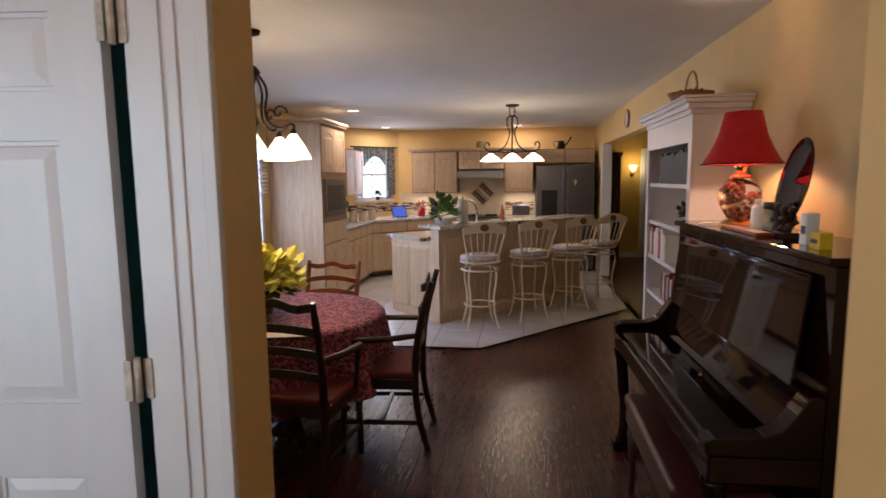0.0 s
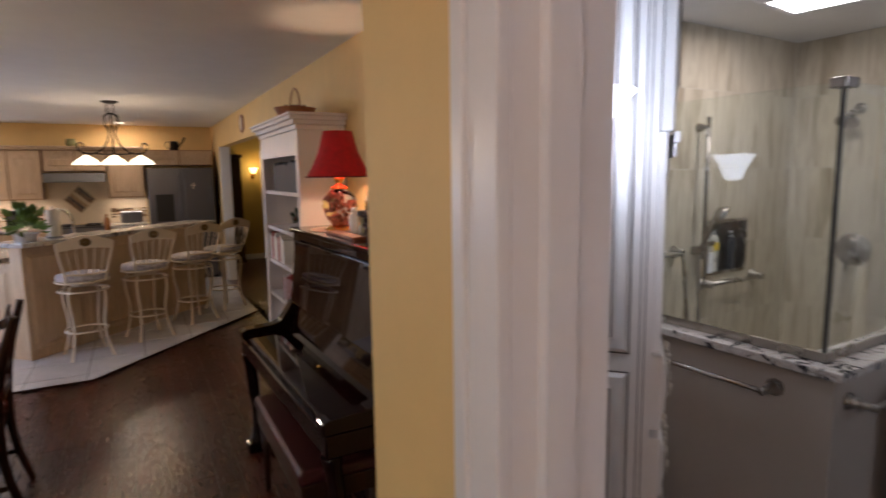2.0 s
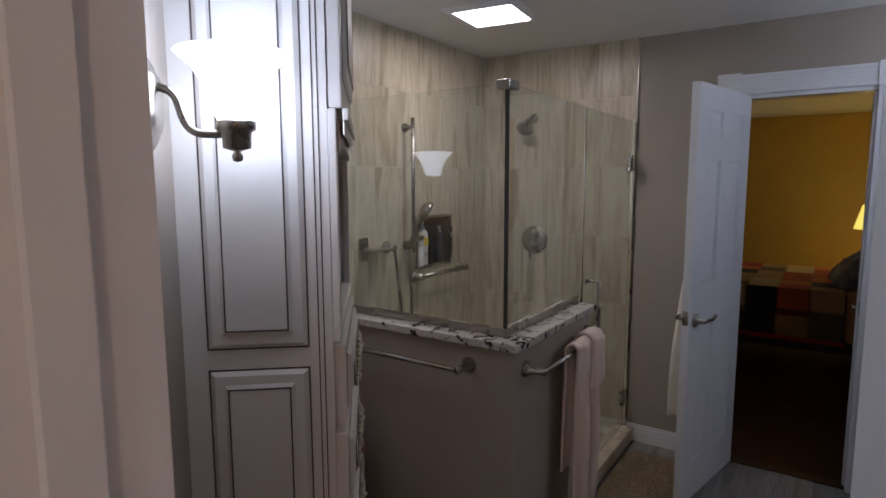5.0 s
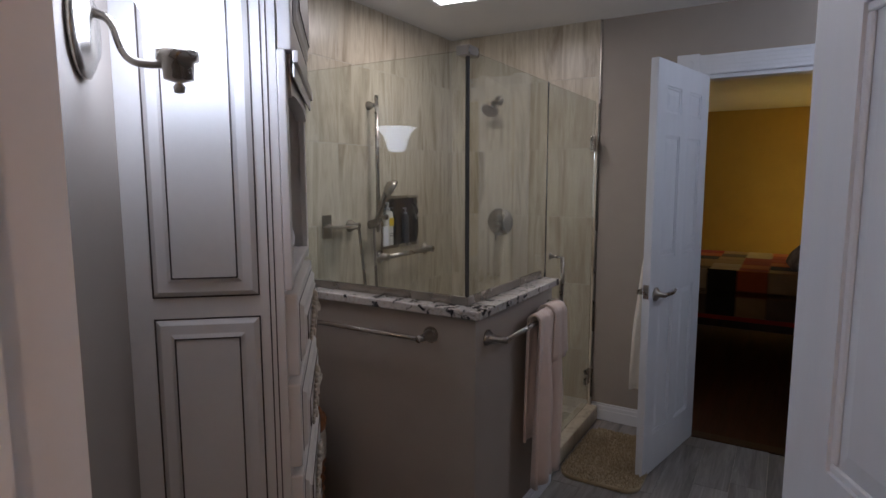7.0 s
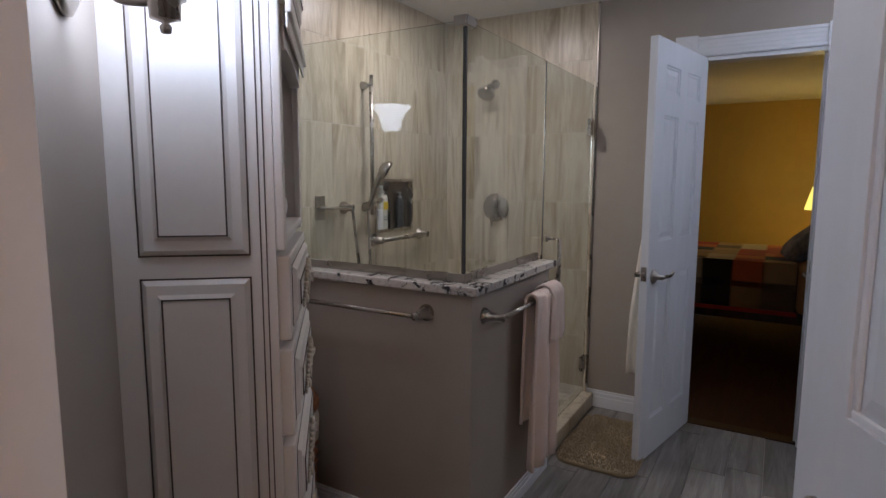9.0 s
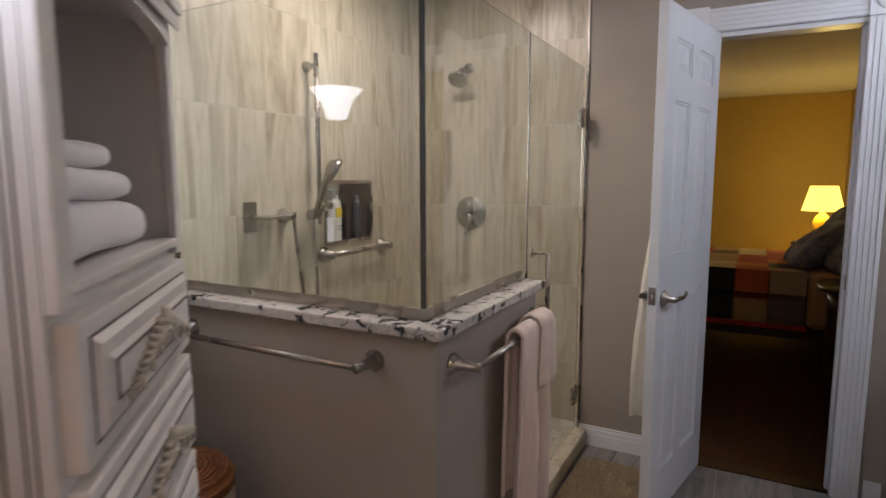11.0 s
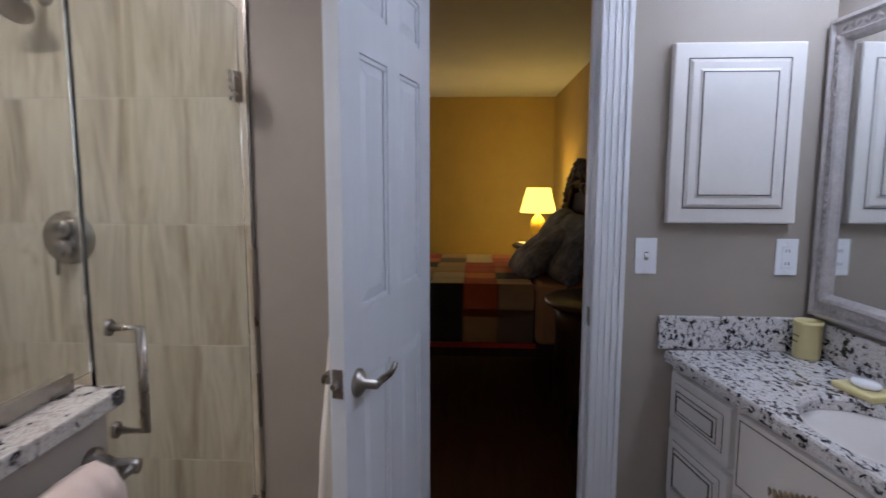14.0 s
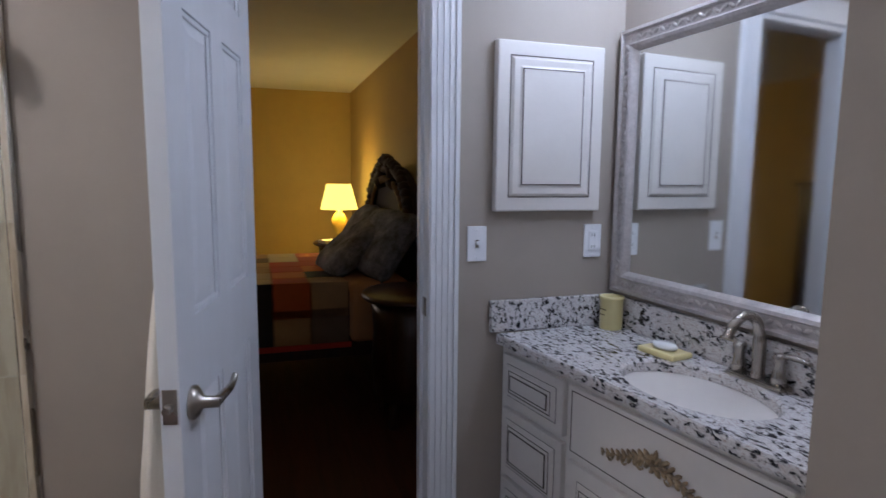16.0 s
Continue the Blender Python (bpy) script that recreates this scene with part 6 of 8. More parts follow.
part("plate", shifted(lathe(((0, -0.006), (0.115, 0.0), (0.13, 0.008), (0.11, 0.004), (0, 0.0)), 36, sy=1.4), pose(0.02, 0, 0.205, 0, -78, 0) @ pose(0, 0, 0, 0, 0, 90)), MAHOG, pl)
bm = bmesh.new()
rp = random.Random(9)
for i in range(34):
    y, z = rp.uniform(-0.08, 0.08), rp.uniform(0.01, 0.13)
    lathe(((0, -0.018), (0.02, 0), (0, 0.02)), 6, bm, pose(-0.02 + rp.uniform(-.02, .02), y * (1 - z * 2.5), z, rp.uniform(0, 180), rp.uniform(0, 180)))
box(bm, -0.05, -0.09, 0, 0.06, 0.09, 0.02)
part("stand", bm, DARKWOOD, pl, "carved dark stand")
for nm, y, x, w, h, c, lab in (("small_box", 1.98, 0.86, 0.05, 0.11, (226, 226, 226), "small white box standing on the piano"), ("yellow_box", 1.86, 0.84, 0.07, 0.055, (222, 190, 30), "small yellow box on the piano"), ("spray_can", 1.84, 0.98, 0.05, 0.16, (210, 214, 220), "white spray can standing on the piano")):
    t = thing(nm, kt(x, y, PT_), lab, "box" if "box" in nm else "can")
    if "can" in nm:
        part("body", lathe(((0, 0), (0.025, 0), (0.025, 0.12), (0.018, 0.13), (0, 0.13)), 16), PLASTIC, t)
        part("cap", lathe(((0, 0.13), (0.018, 0.13), (0.018, 0.16), (0, 0.16)), 16), STEEL, t)
    else:
        part("carton", boxes((-0.02, -w / 2, 0, 0.02, w / 2, h), bevel=0.002), mat(nm + "_card", lin(*c), 0.5), t)
        part("print", boxes((-0.0215, -w * 0.3, h * 0.35, -0.0205, w * 0.3, h * 0.6)), mat("dark_print", lin(60, 60, 70), 0.6), t)
cloth = put("lace_mat", lathe(((0, 0), (0.13, 0), (0.135, 0.002), (0.13, 0.003), (0, 0.003)), 28, m=kt(0.90, 2.86, PT_ + 0.0005), sy=1.3), LINEN)
tagged(cloth, "small cream lace mat on the piano", "doily")

# bookcase
bc = thing("bookcase", kt(WX, 3.31), "tall white painted bookcase with a moulded crown", "bookcase")
BD, BWD, BHT = 0.30, 1.14, 1.90
WP = mat("white_bookcase_paint", lin(226, 220, 218), 0.4, var=0.03)
part("side", boxes((-BD, 0, 0, -0.012, 0.022, BHT)), WP, bc)
part("side", boxes((-BD, BWD - 0.022, 0, -0.012, BWD, BHT)), WP, bc)
part("back", boxes((-0.02, 0.022, 0, -0.012, BWD - 0.022, BHT)), WP, bc)
part("stile", boxes((-BD - 0.02, 0, 0, -BD, 0.06, BHT), bevel=0.003), WP, bc)
part("stile", boxes((-BD - 0.02, BWD - 0.06, 0, -BD, BWD, BHT), bevel=0.003), WP, bc)
part("header", boxes((-BD - 0.02, 0.06, 1.745, -BD, BWD - 0.06, BHT), bevel=0.003), WP, bc)
for z in (0.10, 0.42, 0.70, 0.972, 1.232, 1.505):
    part("shelf", boxes((-BD - 0.005, 0.022, z - 0.025, -0.02, BWD - 0.022, z)), WP, bc)
cr = boxes((-BD - 0.03, -0.01, BHT, 0 - 0.012, BWD + 0.01, BHT + 0.03), (-BD - 0.05, -0.03, BHT + 0.03, -0.012, BWD + 0.03, BHT + 0.06), (-BD - 0.075, -0.055, BHT + 0.06, -0.012, BWD + 0.055, BHT + 0.085), (-BD - 0.085, -0.065, BHT + 0.085, -0.012, BWD + 0.065, BHT + 0.10), bevel=0.006)
part("crown", cr, WP, bc)
rk = random.Random(4)
def books(z, y0, y1, cols, hmin, hmax):
    y = y0
    i = 0
    while y < y1:
        w = rk.uniform(0.022, 0.045)
        h = rk.uniform(hmin, hmax)
        t = thing("book", kt(WX - 0.295, 3.31 + y, z), "upright book on the bookcase shelf", "book", "books on the shelves")
        part("cover", boxes((0, 0, 0, 0.16, w - 0.002, h), bevel=0.002), cols[i % len(cols)], t)
        y += w
        i += 1
CB = [mat("book_cloth", lin(*c), 0.6) for c in ((225, 220, 210), (210, 205, 200), (150, 34, 34), (220, 216, 205), (40, 44, 60), (60, 52, 48))]
books(0.972, 0.62, 1.09, [CB[0], CB[1], CB[3], CB[0], CB[2], CB[2]], 0.17, 0.22)
books(1.505, 0.10, 0.80, [CB[4], CB[5]], 0.18, 0.22)
books(0.70, 0.1, 0.7, [CB[5], CB[1], CB[2]], 0.17, 0.22)
LEAFD = mat("dark_green_leaf", lin(44, 62, 36), 0.6, var=0.4)
def bush(name, m, r, n, leafmat, potmat, label, leaf=0.05, pot_r=0.05, pot_h=0.08, seed=1, berry=None, tall=1.0, spread=1.0):
    t = thing(name, m, label, "plant")
    part("pot", lathe(((0, 0), (pot_r * 0.8, 0), (pot_r, pot_h), (pot_r * 1.08, pot_h), (pot_r * 1.08, pot_h * 0.88), (pot_r * 0.9, pot_h * 0.9), (0, pot_h * 0.9)), 20), potmat, t)
    rr = random.Random(seed)
    bm = bmesh.new()
    for i in range(n):
        a, e = rr.uniform(0, 6.28), rr.uniform(-0.2, 1.35)
        d = Vector((math.cos(a) * math.cos(e), math.sin(a) * math.cos(e), math.sin(e) * tall))
        c = Vector((0, 0, pot_h + r * 0.35)) + d * r * rr.uniform(0.35, 1.0)
        L = leaf * rr.uniform(0.7, 1.25)
        u = (d * spread + Vector((rr.uniform(-.5, .5), rr.uniform(-.5, .5), rr.uniform(-.5, .3)))).normalized()
        s = u.cross(Vector((rr.uniform(-1, 1), rr.uniform(-1, 1), 1))).normalized()
        nrm = u.cross(s)
        vs = [bm.verts.new(c + u * L * p + s * L * q + nrm * L * w) for p, q, w in ((0, 0, 0), (0.35, 0.31, 0.05), (0.72, 0.24, 0.04), (1.0, 0, -0.12), (0.72, -0.24, 0.04), (0.35, -0.31, 0.05), (0.5, 0, -0.05))]
        for j in range(6):
            bm.faces.new((vs[6], vs[j], vs[(j + 1) % 6]))
    part("leaves", bm, leafmat, t)
    if berry:
        bm = bmesh.new()
        for i in range(16):
            a, e = rr.uniform(0, 6.28), rr.uniform(0.1, 1.2)
            lathe(((0, -0.008), (0.008, 0), (0, 0.008)), 8, bm, pose(r * 0.9 * math.cos(a) * math.cos(e), r * 0.9 * math.sin(a) * math.cos(e), pot_h + r * 0.35 + r * 0.8 * math.sin(e)))
        part("berries", bm, berry, t)
    return t


bush("small_plant", kt(WX - 0.22, 3.62, 1.232), 0.075, 90, LEAFD, BLACK, "small potted plant with red berries on the bookcase", 0.04, 0.04, 0.05, 3, CB[2])
# basket on the bookcase
bk = thing("basket", kt(0.93, 3.72, 2.001), "small wicker basket with a tall handle on the bookcase", "basket")
part("bowl", lathe(((0, 0), (0.10, 0), (0.14, 0.07), (0.13, 0.07), (0.09, 0.01), (0, 0.01)), 22), WICKER, bk)
part("handle", tube([(0, 0.13 * math.cos(a), 0.06 + 0.14 * math.sin(a)) for a in np.linspace(0, math.pi, 16)], 0.006, 6), WICKER, bk)
bm = bmesh.new()
for i in range(18):
    a = i * 2.4
    lathe(((0, -0.02), (0.022, 0), (0, 0.02)), 7, bm, pose(0.06 * math.cos(a) * (i % 3) / 2, 0.08 * math.sin(a) * (i % 3) / 2, 0.075))
part("filling", bm, mat("dried_rose", lin(120, 60, 54), 0.9, var=0.4), bk)
ck = simple("wall_clock", KIT @ pose(WX, 7.1, 2.25, 0, -90), ((0, 0), (0.10, 0), (0.115, 0.012), (0.10, 0.025), (0.092, 0.018), (0, 0.018)), CHERRY, "round wooden wall clock above the opening", "clock", 32)
part("dial", lathe(((0, 0.0185), (0.09, 0.0185), (0.09, 0.0195), (0, 0.0195)), 32), LINEN, ck)

# ---- dining table ----
TX, TY = -1.60, 3.22
dt = thing("dining_table", kt(TX, TY), "round dark wooden pedestal dining table", "table")
part("tabletop", lathe(((0, 0.70), (0.60, 0.70), (0.62, 0.715), (0.62, 0.73), (0.60, 0.738), (0, 0.738)), 48), DARKWOOD, dt)
part("pedestal", lathe(((0, 0.10), (0.12, 0.10), (0.08, 0.2), (0.06, 0.35), (0.10, 0.5), (0.07, 0.62), (0.18, 0.70), (0, 0.70)), 20), DARKWOOD, dt)
for i in range(4):
    a = i * math.pi / 2 + 0.6
    part("foot", tube(((0.08 * math.cos(a), 0.08 * math.sin(a), 0.2), (0.25 * math.cos(a), 0.25 * math.sin(a), 0.12), (0.40 * math.cos(a), 0.40 * math.sin(a), 0.03)), [0.045, 0.04, 0.03], 10, smooth=2), DARKWOOD, dt)
CLOTH, cn, cl_, cb = base("plum_damask")
dam = noise_tex(cn, cl_, mapped(cn, cl_, (1, 1, 1)), 42, 3, 0.6, 1.2)
cl_.new(ramp(cn, cl_, dam.outputs["Fac"], ((0.42, lin(78, 26, 40)), (0.50, lin(104, 42, 58)), (0.56, lin(176, 104, 120)))), cb.inputs["Base Color"])
cb.inputs["Roughness"].default_value = 0.75
bumped(cn, cl_, cb, dam.outputs["Fac"], 0.3)
bm = bmesh.new()
rows = []
prof = [(0.02, 0.741), (0.3, 0.742), (0.55, 0.742), (0.62, 0.740), (0.638, 0.725), (0.645, 0.68), (0.65, 0.58), (0.655, 0.48), (0.66, 0.40), (0.663, 0.33)]
for r, z in prof:
    row = []
    for i in range(120):
        a = 2 * math.pi * i / 120
        dr = max(0, 0.735 - z)
        row.append(bm.verts.new(((r + 0.16 * dr * math.sin(9 * a + 0.6 * math.sin(3 * a))) * math.cos(a), (r + 0.16 * dr * math.sin(9 * a + 0.6 * math.sin(3 * a))) * math.sin(a), z)))
    rows.append(row)
bm.faces.new(rows[0])
for a, b in zip(rows, rows[1:]):
    for i in range(120):
        bm.faces.new((a[i], b[i], b[(i + 1) % 120], a[(i + 1) % 120])).smooth = True
bmesh.ops.recalc_face_normals(bm, faces=bm.faces[:])
tc = thing("tablecloth", kt(TX, TY), "plum damask tablecloth hanging over the round table", "tablecloth")
part("cloth", bm, CLOTH, tc)
YBR = mat("yellow_bract", lin(246, 236, 124), 0.6, var=0.15, scale=30)
GLEAF = mat("green_leaf", lin(64, 92, 44), 0.55, var=0.35)
po = bush("poinsettia", kt(TX - 0.12, TY - 0.05, 0.743), 0.22, 460, YBR, mat("gold_foil", lin(170, 140, 60), 0.3, 0.6), "yellow poinsettia in a foil-wrapped pot on the table", 0.105, 0.09, 0.13, 6, tall=0.85, spread=0.3)
bm = bmesh.new()
rg = random.Random(8)
for i in range(50):
    a = rg.uniform(0, 6.28)
    c = Vector((0.15 * math.cos(a), 0.15 * math.sin(a), rg.uniform(0.14, 0.24)))
    u = Vector((math.cos(a), math.sin(a), -0.3)).normalized()
    s = u.cross(Vector((0, 0, 1))).normalized()
    vs = [bm.verts.new(c + u * 0.12 * p + s * 0.12 * q) for p, q in ((0, 0), (0.4, 0.28), (1, 0), (0.4, -0.28))]
    bm.faces.new(vs)
part("green_leaves", bm, GLEAF, po)
mt = thing("place_mat", kt(-1.38, 2.72, 0.744, 12), "white paper lying at the table's edge", "paper")
part("sheet", boxes((-0.15, -0.09, 0, 0.15, 0.09, 0.004), bevel=0.001), LINEN, mt)


def dining_chair(m, frame_mat, seat_mat, label, arms=True, slats=4):
    """Faces local +y; the back stands at y = -0.2."""
    c = thing("dining_chair", m, label, "chair", "chairs round the table")
    part("seat", boxes((-0.24, -0.2, 0.43, 0.24, 0.24, 0.475), bevel=0.015, seg=2), seat_mat, c)
    part("seat_rail", boxes((-0.235, -0.195, 0.37, 0.235, 0.235, 0.43), bevel=0.004), frame_mat, c)
    for s in (-1, 1):
        part("leg", tube(((s * 0.22, 0.21, 0.40), (s * 0.225, 0.215, 0.2), (s * 0.225, 0.22, 0)), [0.022, 0.02, 0.016], 8), frame_mat, c)
        part("back_post", tube(((s * 0.215, -0.27, 0.0), (s * 0.21, -0.21, 0.22), (s * 0.21, -0.195, 0.45), (s * 0.215, -0.225, 0.72), (s * 0.22, -0.30, 0.99)), [0.017, 0.02, 0.023, 0.02, 0.017], 8, smooth=2), frame_mat, c)
        part("stretcher", boxes((s * 0.222 - 0.009, -0.21, 0.16, s * 0.222 + 0.009, 0.21, 0.185)), frame_mat, c)
        if arms:
            part("arm", tube(((s * 0.215, -0.21, 0.68), (s * 0.26, -0.05, 0.67), (s * 0.27, 0.12, 0.665), (s * 0.25, 0.19, 0.65)), [0.016, 0.018, 0.02, 0.016], 8, smooth=2), frame_mat, c)
            part("arm_post", tube(((s * 0.245, 0.12, 0.43), (s * 0.255, 0.13, 0.55), (s * 0.262, 0.13, 0.66)), 0.015, 8, smooth=1), frame_mat, c)
    part("cross_stretcher", boxes((-0.22, -0.012, 0.162, 0.22, 0.012, 0.184)), frame_mat, c)
    for i in range(slats):
        z = 0.585 + i * 0.118
        yb = -0.2 - 0.055 * max(0, (z - 0.5) / 0.5) ** 1.6 - 0.005
        pts = [(-0.21 + 0.42 * k / 10, yb - 0.018 * math.sin(math.pi * k / 10), z + 0.022 * math.sin(math.pi * k / 10) + (0.012 * math.cos(4 * math.pi * k / 10) if i == slats - 1 else 0)) for k in range(11)]
        bm = bmesh.new()
        rows = [[bm.verts.new((p[0], p[1] + dy, p[2] + dz)) for dy, dz in ((-0.007, -0.02), (0.007, -0.02), (0.007, 0.022), (-0.007, 0.022))] for p in pts]
        for a, b in zip(rows, rows[1:]):
            for k in range(4):
                bm.faces.new((a[k], a[(k + 1) % 4], b[(k + 1) % 4], b[k]))
        bm.faces.new(rows[0][::-1]), bm.faces.new(rows[-1])
        bmesh.ops.recalc_face_normals(bm, faces=bm.faces[:])
        part("slat", bm, frame_mat, c)
    return c


SEATC = mat("rust_red_upholstery", lin(100, 35, 28), 0.85, var=0.15, fine=150, bump=0.3)
dining_chair(kt(-0.93, 3.16, 0, 94), DARKWOOD, SEATC, "dark wooden armchair with a rust-red seat")
dining_chair(kt(-1.27, 2.70, 0, -6), DARKWOOD, SEATC, "dark ladder-back armchair drawn up to the table")
dining_chair(kt(-1.68, 4.12, 0, 176) @ Matrix.Diagonal((1, 1, 0.9, 1)), CHERRY, SEATC, "cherry ladder-back chair behind the table", arms=False, slats=4)

# ---- lamps of the dining room and kitchen ----
LITG = glow("lit_alabaster_glass", (1.0, 0.86, 0.56), 5.0)


def bell(parent, p, r=0.085, h=0.11):
    q = part("shade", lathe(((0.02, h), (0.035, h * 0.85), (r * 0.7, h * 0.45), (r * 0.92, h * 0.12), (r, 0), (r - 0.004, 0.0), (r * 0.88, h * 0.12), (r * 0.66, h * 0.45), (0.03, h * 0.82)), 22, m=pose(*p)), LITG, parent, "lit alabaster glass shade")
    q.visible_shadow = False
    part("socket", lathe(((0, h + 0.03), (0.012, h + 0.03), (0.022, h), (0.02, h - 0.012), (0, h - 0.012)), 12, m=pose(*p)), BRONZE, parent)


def links(parent, z0, z1, x=0.0, y=0.0):
    n = max(2, int((z1 - z0) / 0.03))
    bm = bmesh.new()
    for i in range(n):
        z = z0 + (i + 0.5) * (z1 - z0) / n
        tube([(x + (0.011 * math.cos(a) if i % 2 else 0), y + (0 if i % 2 else 0.011 * math.cos(a)), z + 0.019 * math.sin(a)) for a in np.linspace(0, 2 * math.pi, 11)], 0.003, 5, bm)
    part("chain", bm, BRONZE, parent)


ch = thing("chandelier", kt(-1.72, 3.20), "dark bronze scroll-arm chandelier with lit glass shades", "chandelier")
part("canopy", lathe(((0, 2.44), (0.065, 2.44), (0.06, 2.42), (0.02, 2.405), (0, 2.405)), 22), BRONZE, ch)
links(ch, 2.24, 2.41)
part("hub", lathe(((0, 2.24), (0.03, 2.235), (0.055, 2.2), (0.03, 2.17), (0.015, 2.12), (0.02, 1.95), (0.035, 1.9), (0.02, 1.84), (0, 1.80)), 16), BRONZE, ch)
for i in range(5):
    a = radians(-68 + 72 * i)
    ca, sa = math.cos(a), math.sin(a)
    part("arm", tube([(ca * r, sa * r, z) for r, z in ((0.03, 2.2), (0.10, 2.1), (0.07, 1.98), (0.09, 1.90), (0.17, 1.86), (0.23, 1.90), (0.25, 1.88), (0.24, 1.84))], 0.008, 8, smooth=2), BRONZE, ch)
    part("scroll", tube([(ca * (0.16 + 0.05 * (1 - u) * math.cos(7 * u)), sa * (0.16 + 0.05 * (1 - u) * math.cos(7 * u)), 1.96 + 0.05 * (1 - u) * math.sin(7 * u)) for u in np.linspace(0, 1, 14)], 0.006, 6), BRONZE, ch)
    bell(ch, (ca * 0.24, sa * 0.24, 1.685), 0.105, 0.15)
pd = thing("pendant_light", kt(-0.23, 7.0, 0, 3), "dark bronze three-light scroll pendant over the island", "pendant lamp")
part("canopy", lathe(((0, 2.44), (0.085, 2.44), (0.08, 2.425), (0.03, 2.41), (0, 2.41)), 22), BRONZE, pd)
links(pd, 2.30, 2.42, -0.03)
links(pd, 2.30, 2.42, 0.03)
part("cross_bar", tube(((-0.07, 0, 2.27), (-0.03, 0, 2.31), (0.03, 0, 2.31), (0.07, 0, 2.27)), 0.009, 8, smooth=2), BRONZE, pd)
part("stem", tube(((0, 0, 2.3), (0, 0, 1.86)), 0.009, 8), BRONZE, pd)
for s in (-1, 1):
    part("arm", tube([(s * x, 0, z) for x, z in ((0.06, 2.27), (0.07, 2.2), (0.02, 2.12), (0.06, 1.98), (0.13, 1.90), (0.23, 1.87), (0.31, 1.90), (0.34, 1.95), (0.32, 2.0), (0.28, 1.99), (0.275, 1.95))], 0.008, 8, smooth=2), BRONZE, pd)
    bell(pd, (s * 0.26, 0, 1.765), 0.135, 0.10)
part("rail", tube(((-0.26, 0, 1.885), (0, 0, 1.87), (0.26, 0, 1.885)), 0.007, 8, smooth=2), BRONZE, pd)
bell(pd, (0, 0, 1.765), 0.135, 0.10)
for x, y in ((-2.25, 7.12), (-2.39, 9.5), (-0.18, 9.7)):
    t = thing("downlight", kt(x, y, 2.44), "round recessed ceiling downlight, lit", "downlight", "recessed lights")
    part("trim_ring", lathe(((0.085, 0), (0.085, -0.006), (0.065, -0.004), (0.065, 0)), 24), TRIM, t)
    part("lens", lathe(((0, -0.003), (0.064, -0.003), (0.064, -0.001), (0, -0.001)), 24), glow("lit_downlight", (1.0, 0.88, 0.66), 8.0), t)
vt = thing("ceiling_vent", kt(-1.98, 7.9, 2.44), "white slotted ceiling vent", "vent")
part("frame", boxes((-0.15, -0.08, -0.008, 0.15, 0.08, 0), bevel=0.002), TRIM, vt)
for i in range(6):
    part("slat", boxes((-0.13, -0.06 + i * 0.022, -0.011, 0.13, -0.05 + i * 0.022, -0.008)), TRIM, vt)

# ---- kitchen cabinets ----
HARD = BRONZE


def arch_door(parent, x0, x1, z0, z1, y, mats=PICKLED, arch=True):
    """A frame-and-panel door on the plane y, facing -y."""
    s = 0.055
    d = part("door", boxes((x0, y - 0.018, z0, x0 + s, y, z1), (x1 - s, y - 0.018, z0, x1, y, z1), (x0 + s, y - 0.018, z0, x1 - s, y, z0 + s), (x0 + s, y - 0.012, z0 + s, x1 - s, y - 0.001, z1 - s)), mats, parent)
    n = 12
    top = [(x0 + s, z1), (x1 - s, z1)]
    rise = min(0.05, (x1 - x0) * 0.13) if arch else 0.0
    for i in range(n + 1):
        u = 1 - i / n
        top.append((x0 + s + (x1 - x0 - 2 * s) * u, z1 - s - rise + rise * max(0, math.sin(math.pi * u)) ** 0.8))
    part("top_rail", shifted(prism(top, 0, 0.018), Matrix(((1, 0, 0, 0), (0, 0, -1, y), (0, 1, 0, 0), (0, 0, 0, 1)))), mats, d)
    bm = bmesh.new()
    frustum(bm, x0 + s + 0.008, z0 + s + 0.008, x1 - s - 0.008, z1 - s - rise - 0.008, y - 0.012, y - 0.018, 0.02)
    part("panel", bm, mats, d)
    return d


def kcab(name, m, w, z0, z1, depth, doors, drawers, label, arch=True):
    """Cabinet unit: front at local y = 0 facing -y, body behind it."""
    c = thing(name, m, label, "cabinet", "kitchen cabinets")
    # Body in the shaded oak, so the gaps round the doors read dark.
    part("body", boxes((0, 0.0, z0 if z0 > 0.5 else 0.09, w, depth, z1)), PICKLED_D, c)
    if z0 < 0.5:
        part("toe_kick", boxes((0.01, 0.06, 0, w - 0.01, depth, 0.09)), DARKWOOD, c)
    zt = z1 - 0.015
    zb = z0 + 0.015 if z0 > 0.5 else 0.11
    if drawers:
        k = w / drawers
        for i in range(drawers):
            d = part("drawer", boxes((i * k + 0.012, -0.018, zt - 0.14, (i + 1) * k - 0.012, 0, zt), bevel=0.004), PICKLED, c)
        zt -= 0.16
    k = w / max(1, doors)
    for i in range(doors):
        arch_door(c, i * k + 0.012, (i + 1) * k - 0.012, zb, zt, 0.0, arch=arch)
    return c


UY = 9.87
kcab("upper_cabinet", kt(-2.02, UY), 0.80, 1.32, 2.04, 0.32, 2, 0, "pickled oak wall cabinet with arched doors")
kcab("upper_cabinet", kt(-1.20, UY), 0.79, 1.72, 2.04, 0.32, 2, 0, "short pickled oak cabinet over the range hood")
kcab("upper_cabinet", kt(-0.40, UY), 0.49, 1.32, 2.04, 0.32, 1, 0, "pickled oak wall cabinet beside the fridge")
kcab("upper_cabinet", kt(0.12, UY - 0.2), 0.96, 1.80, 2.04, 0.5, 2, 0, "pickled oak cabinet over the fridge")
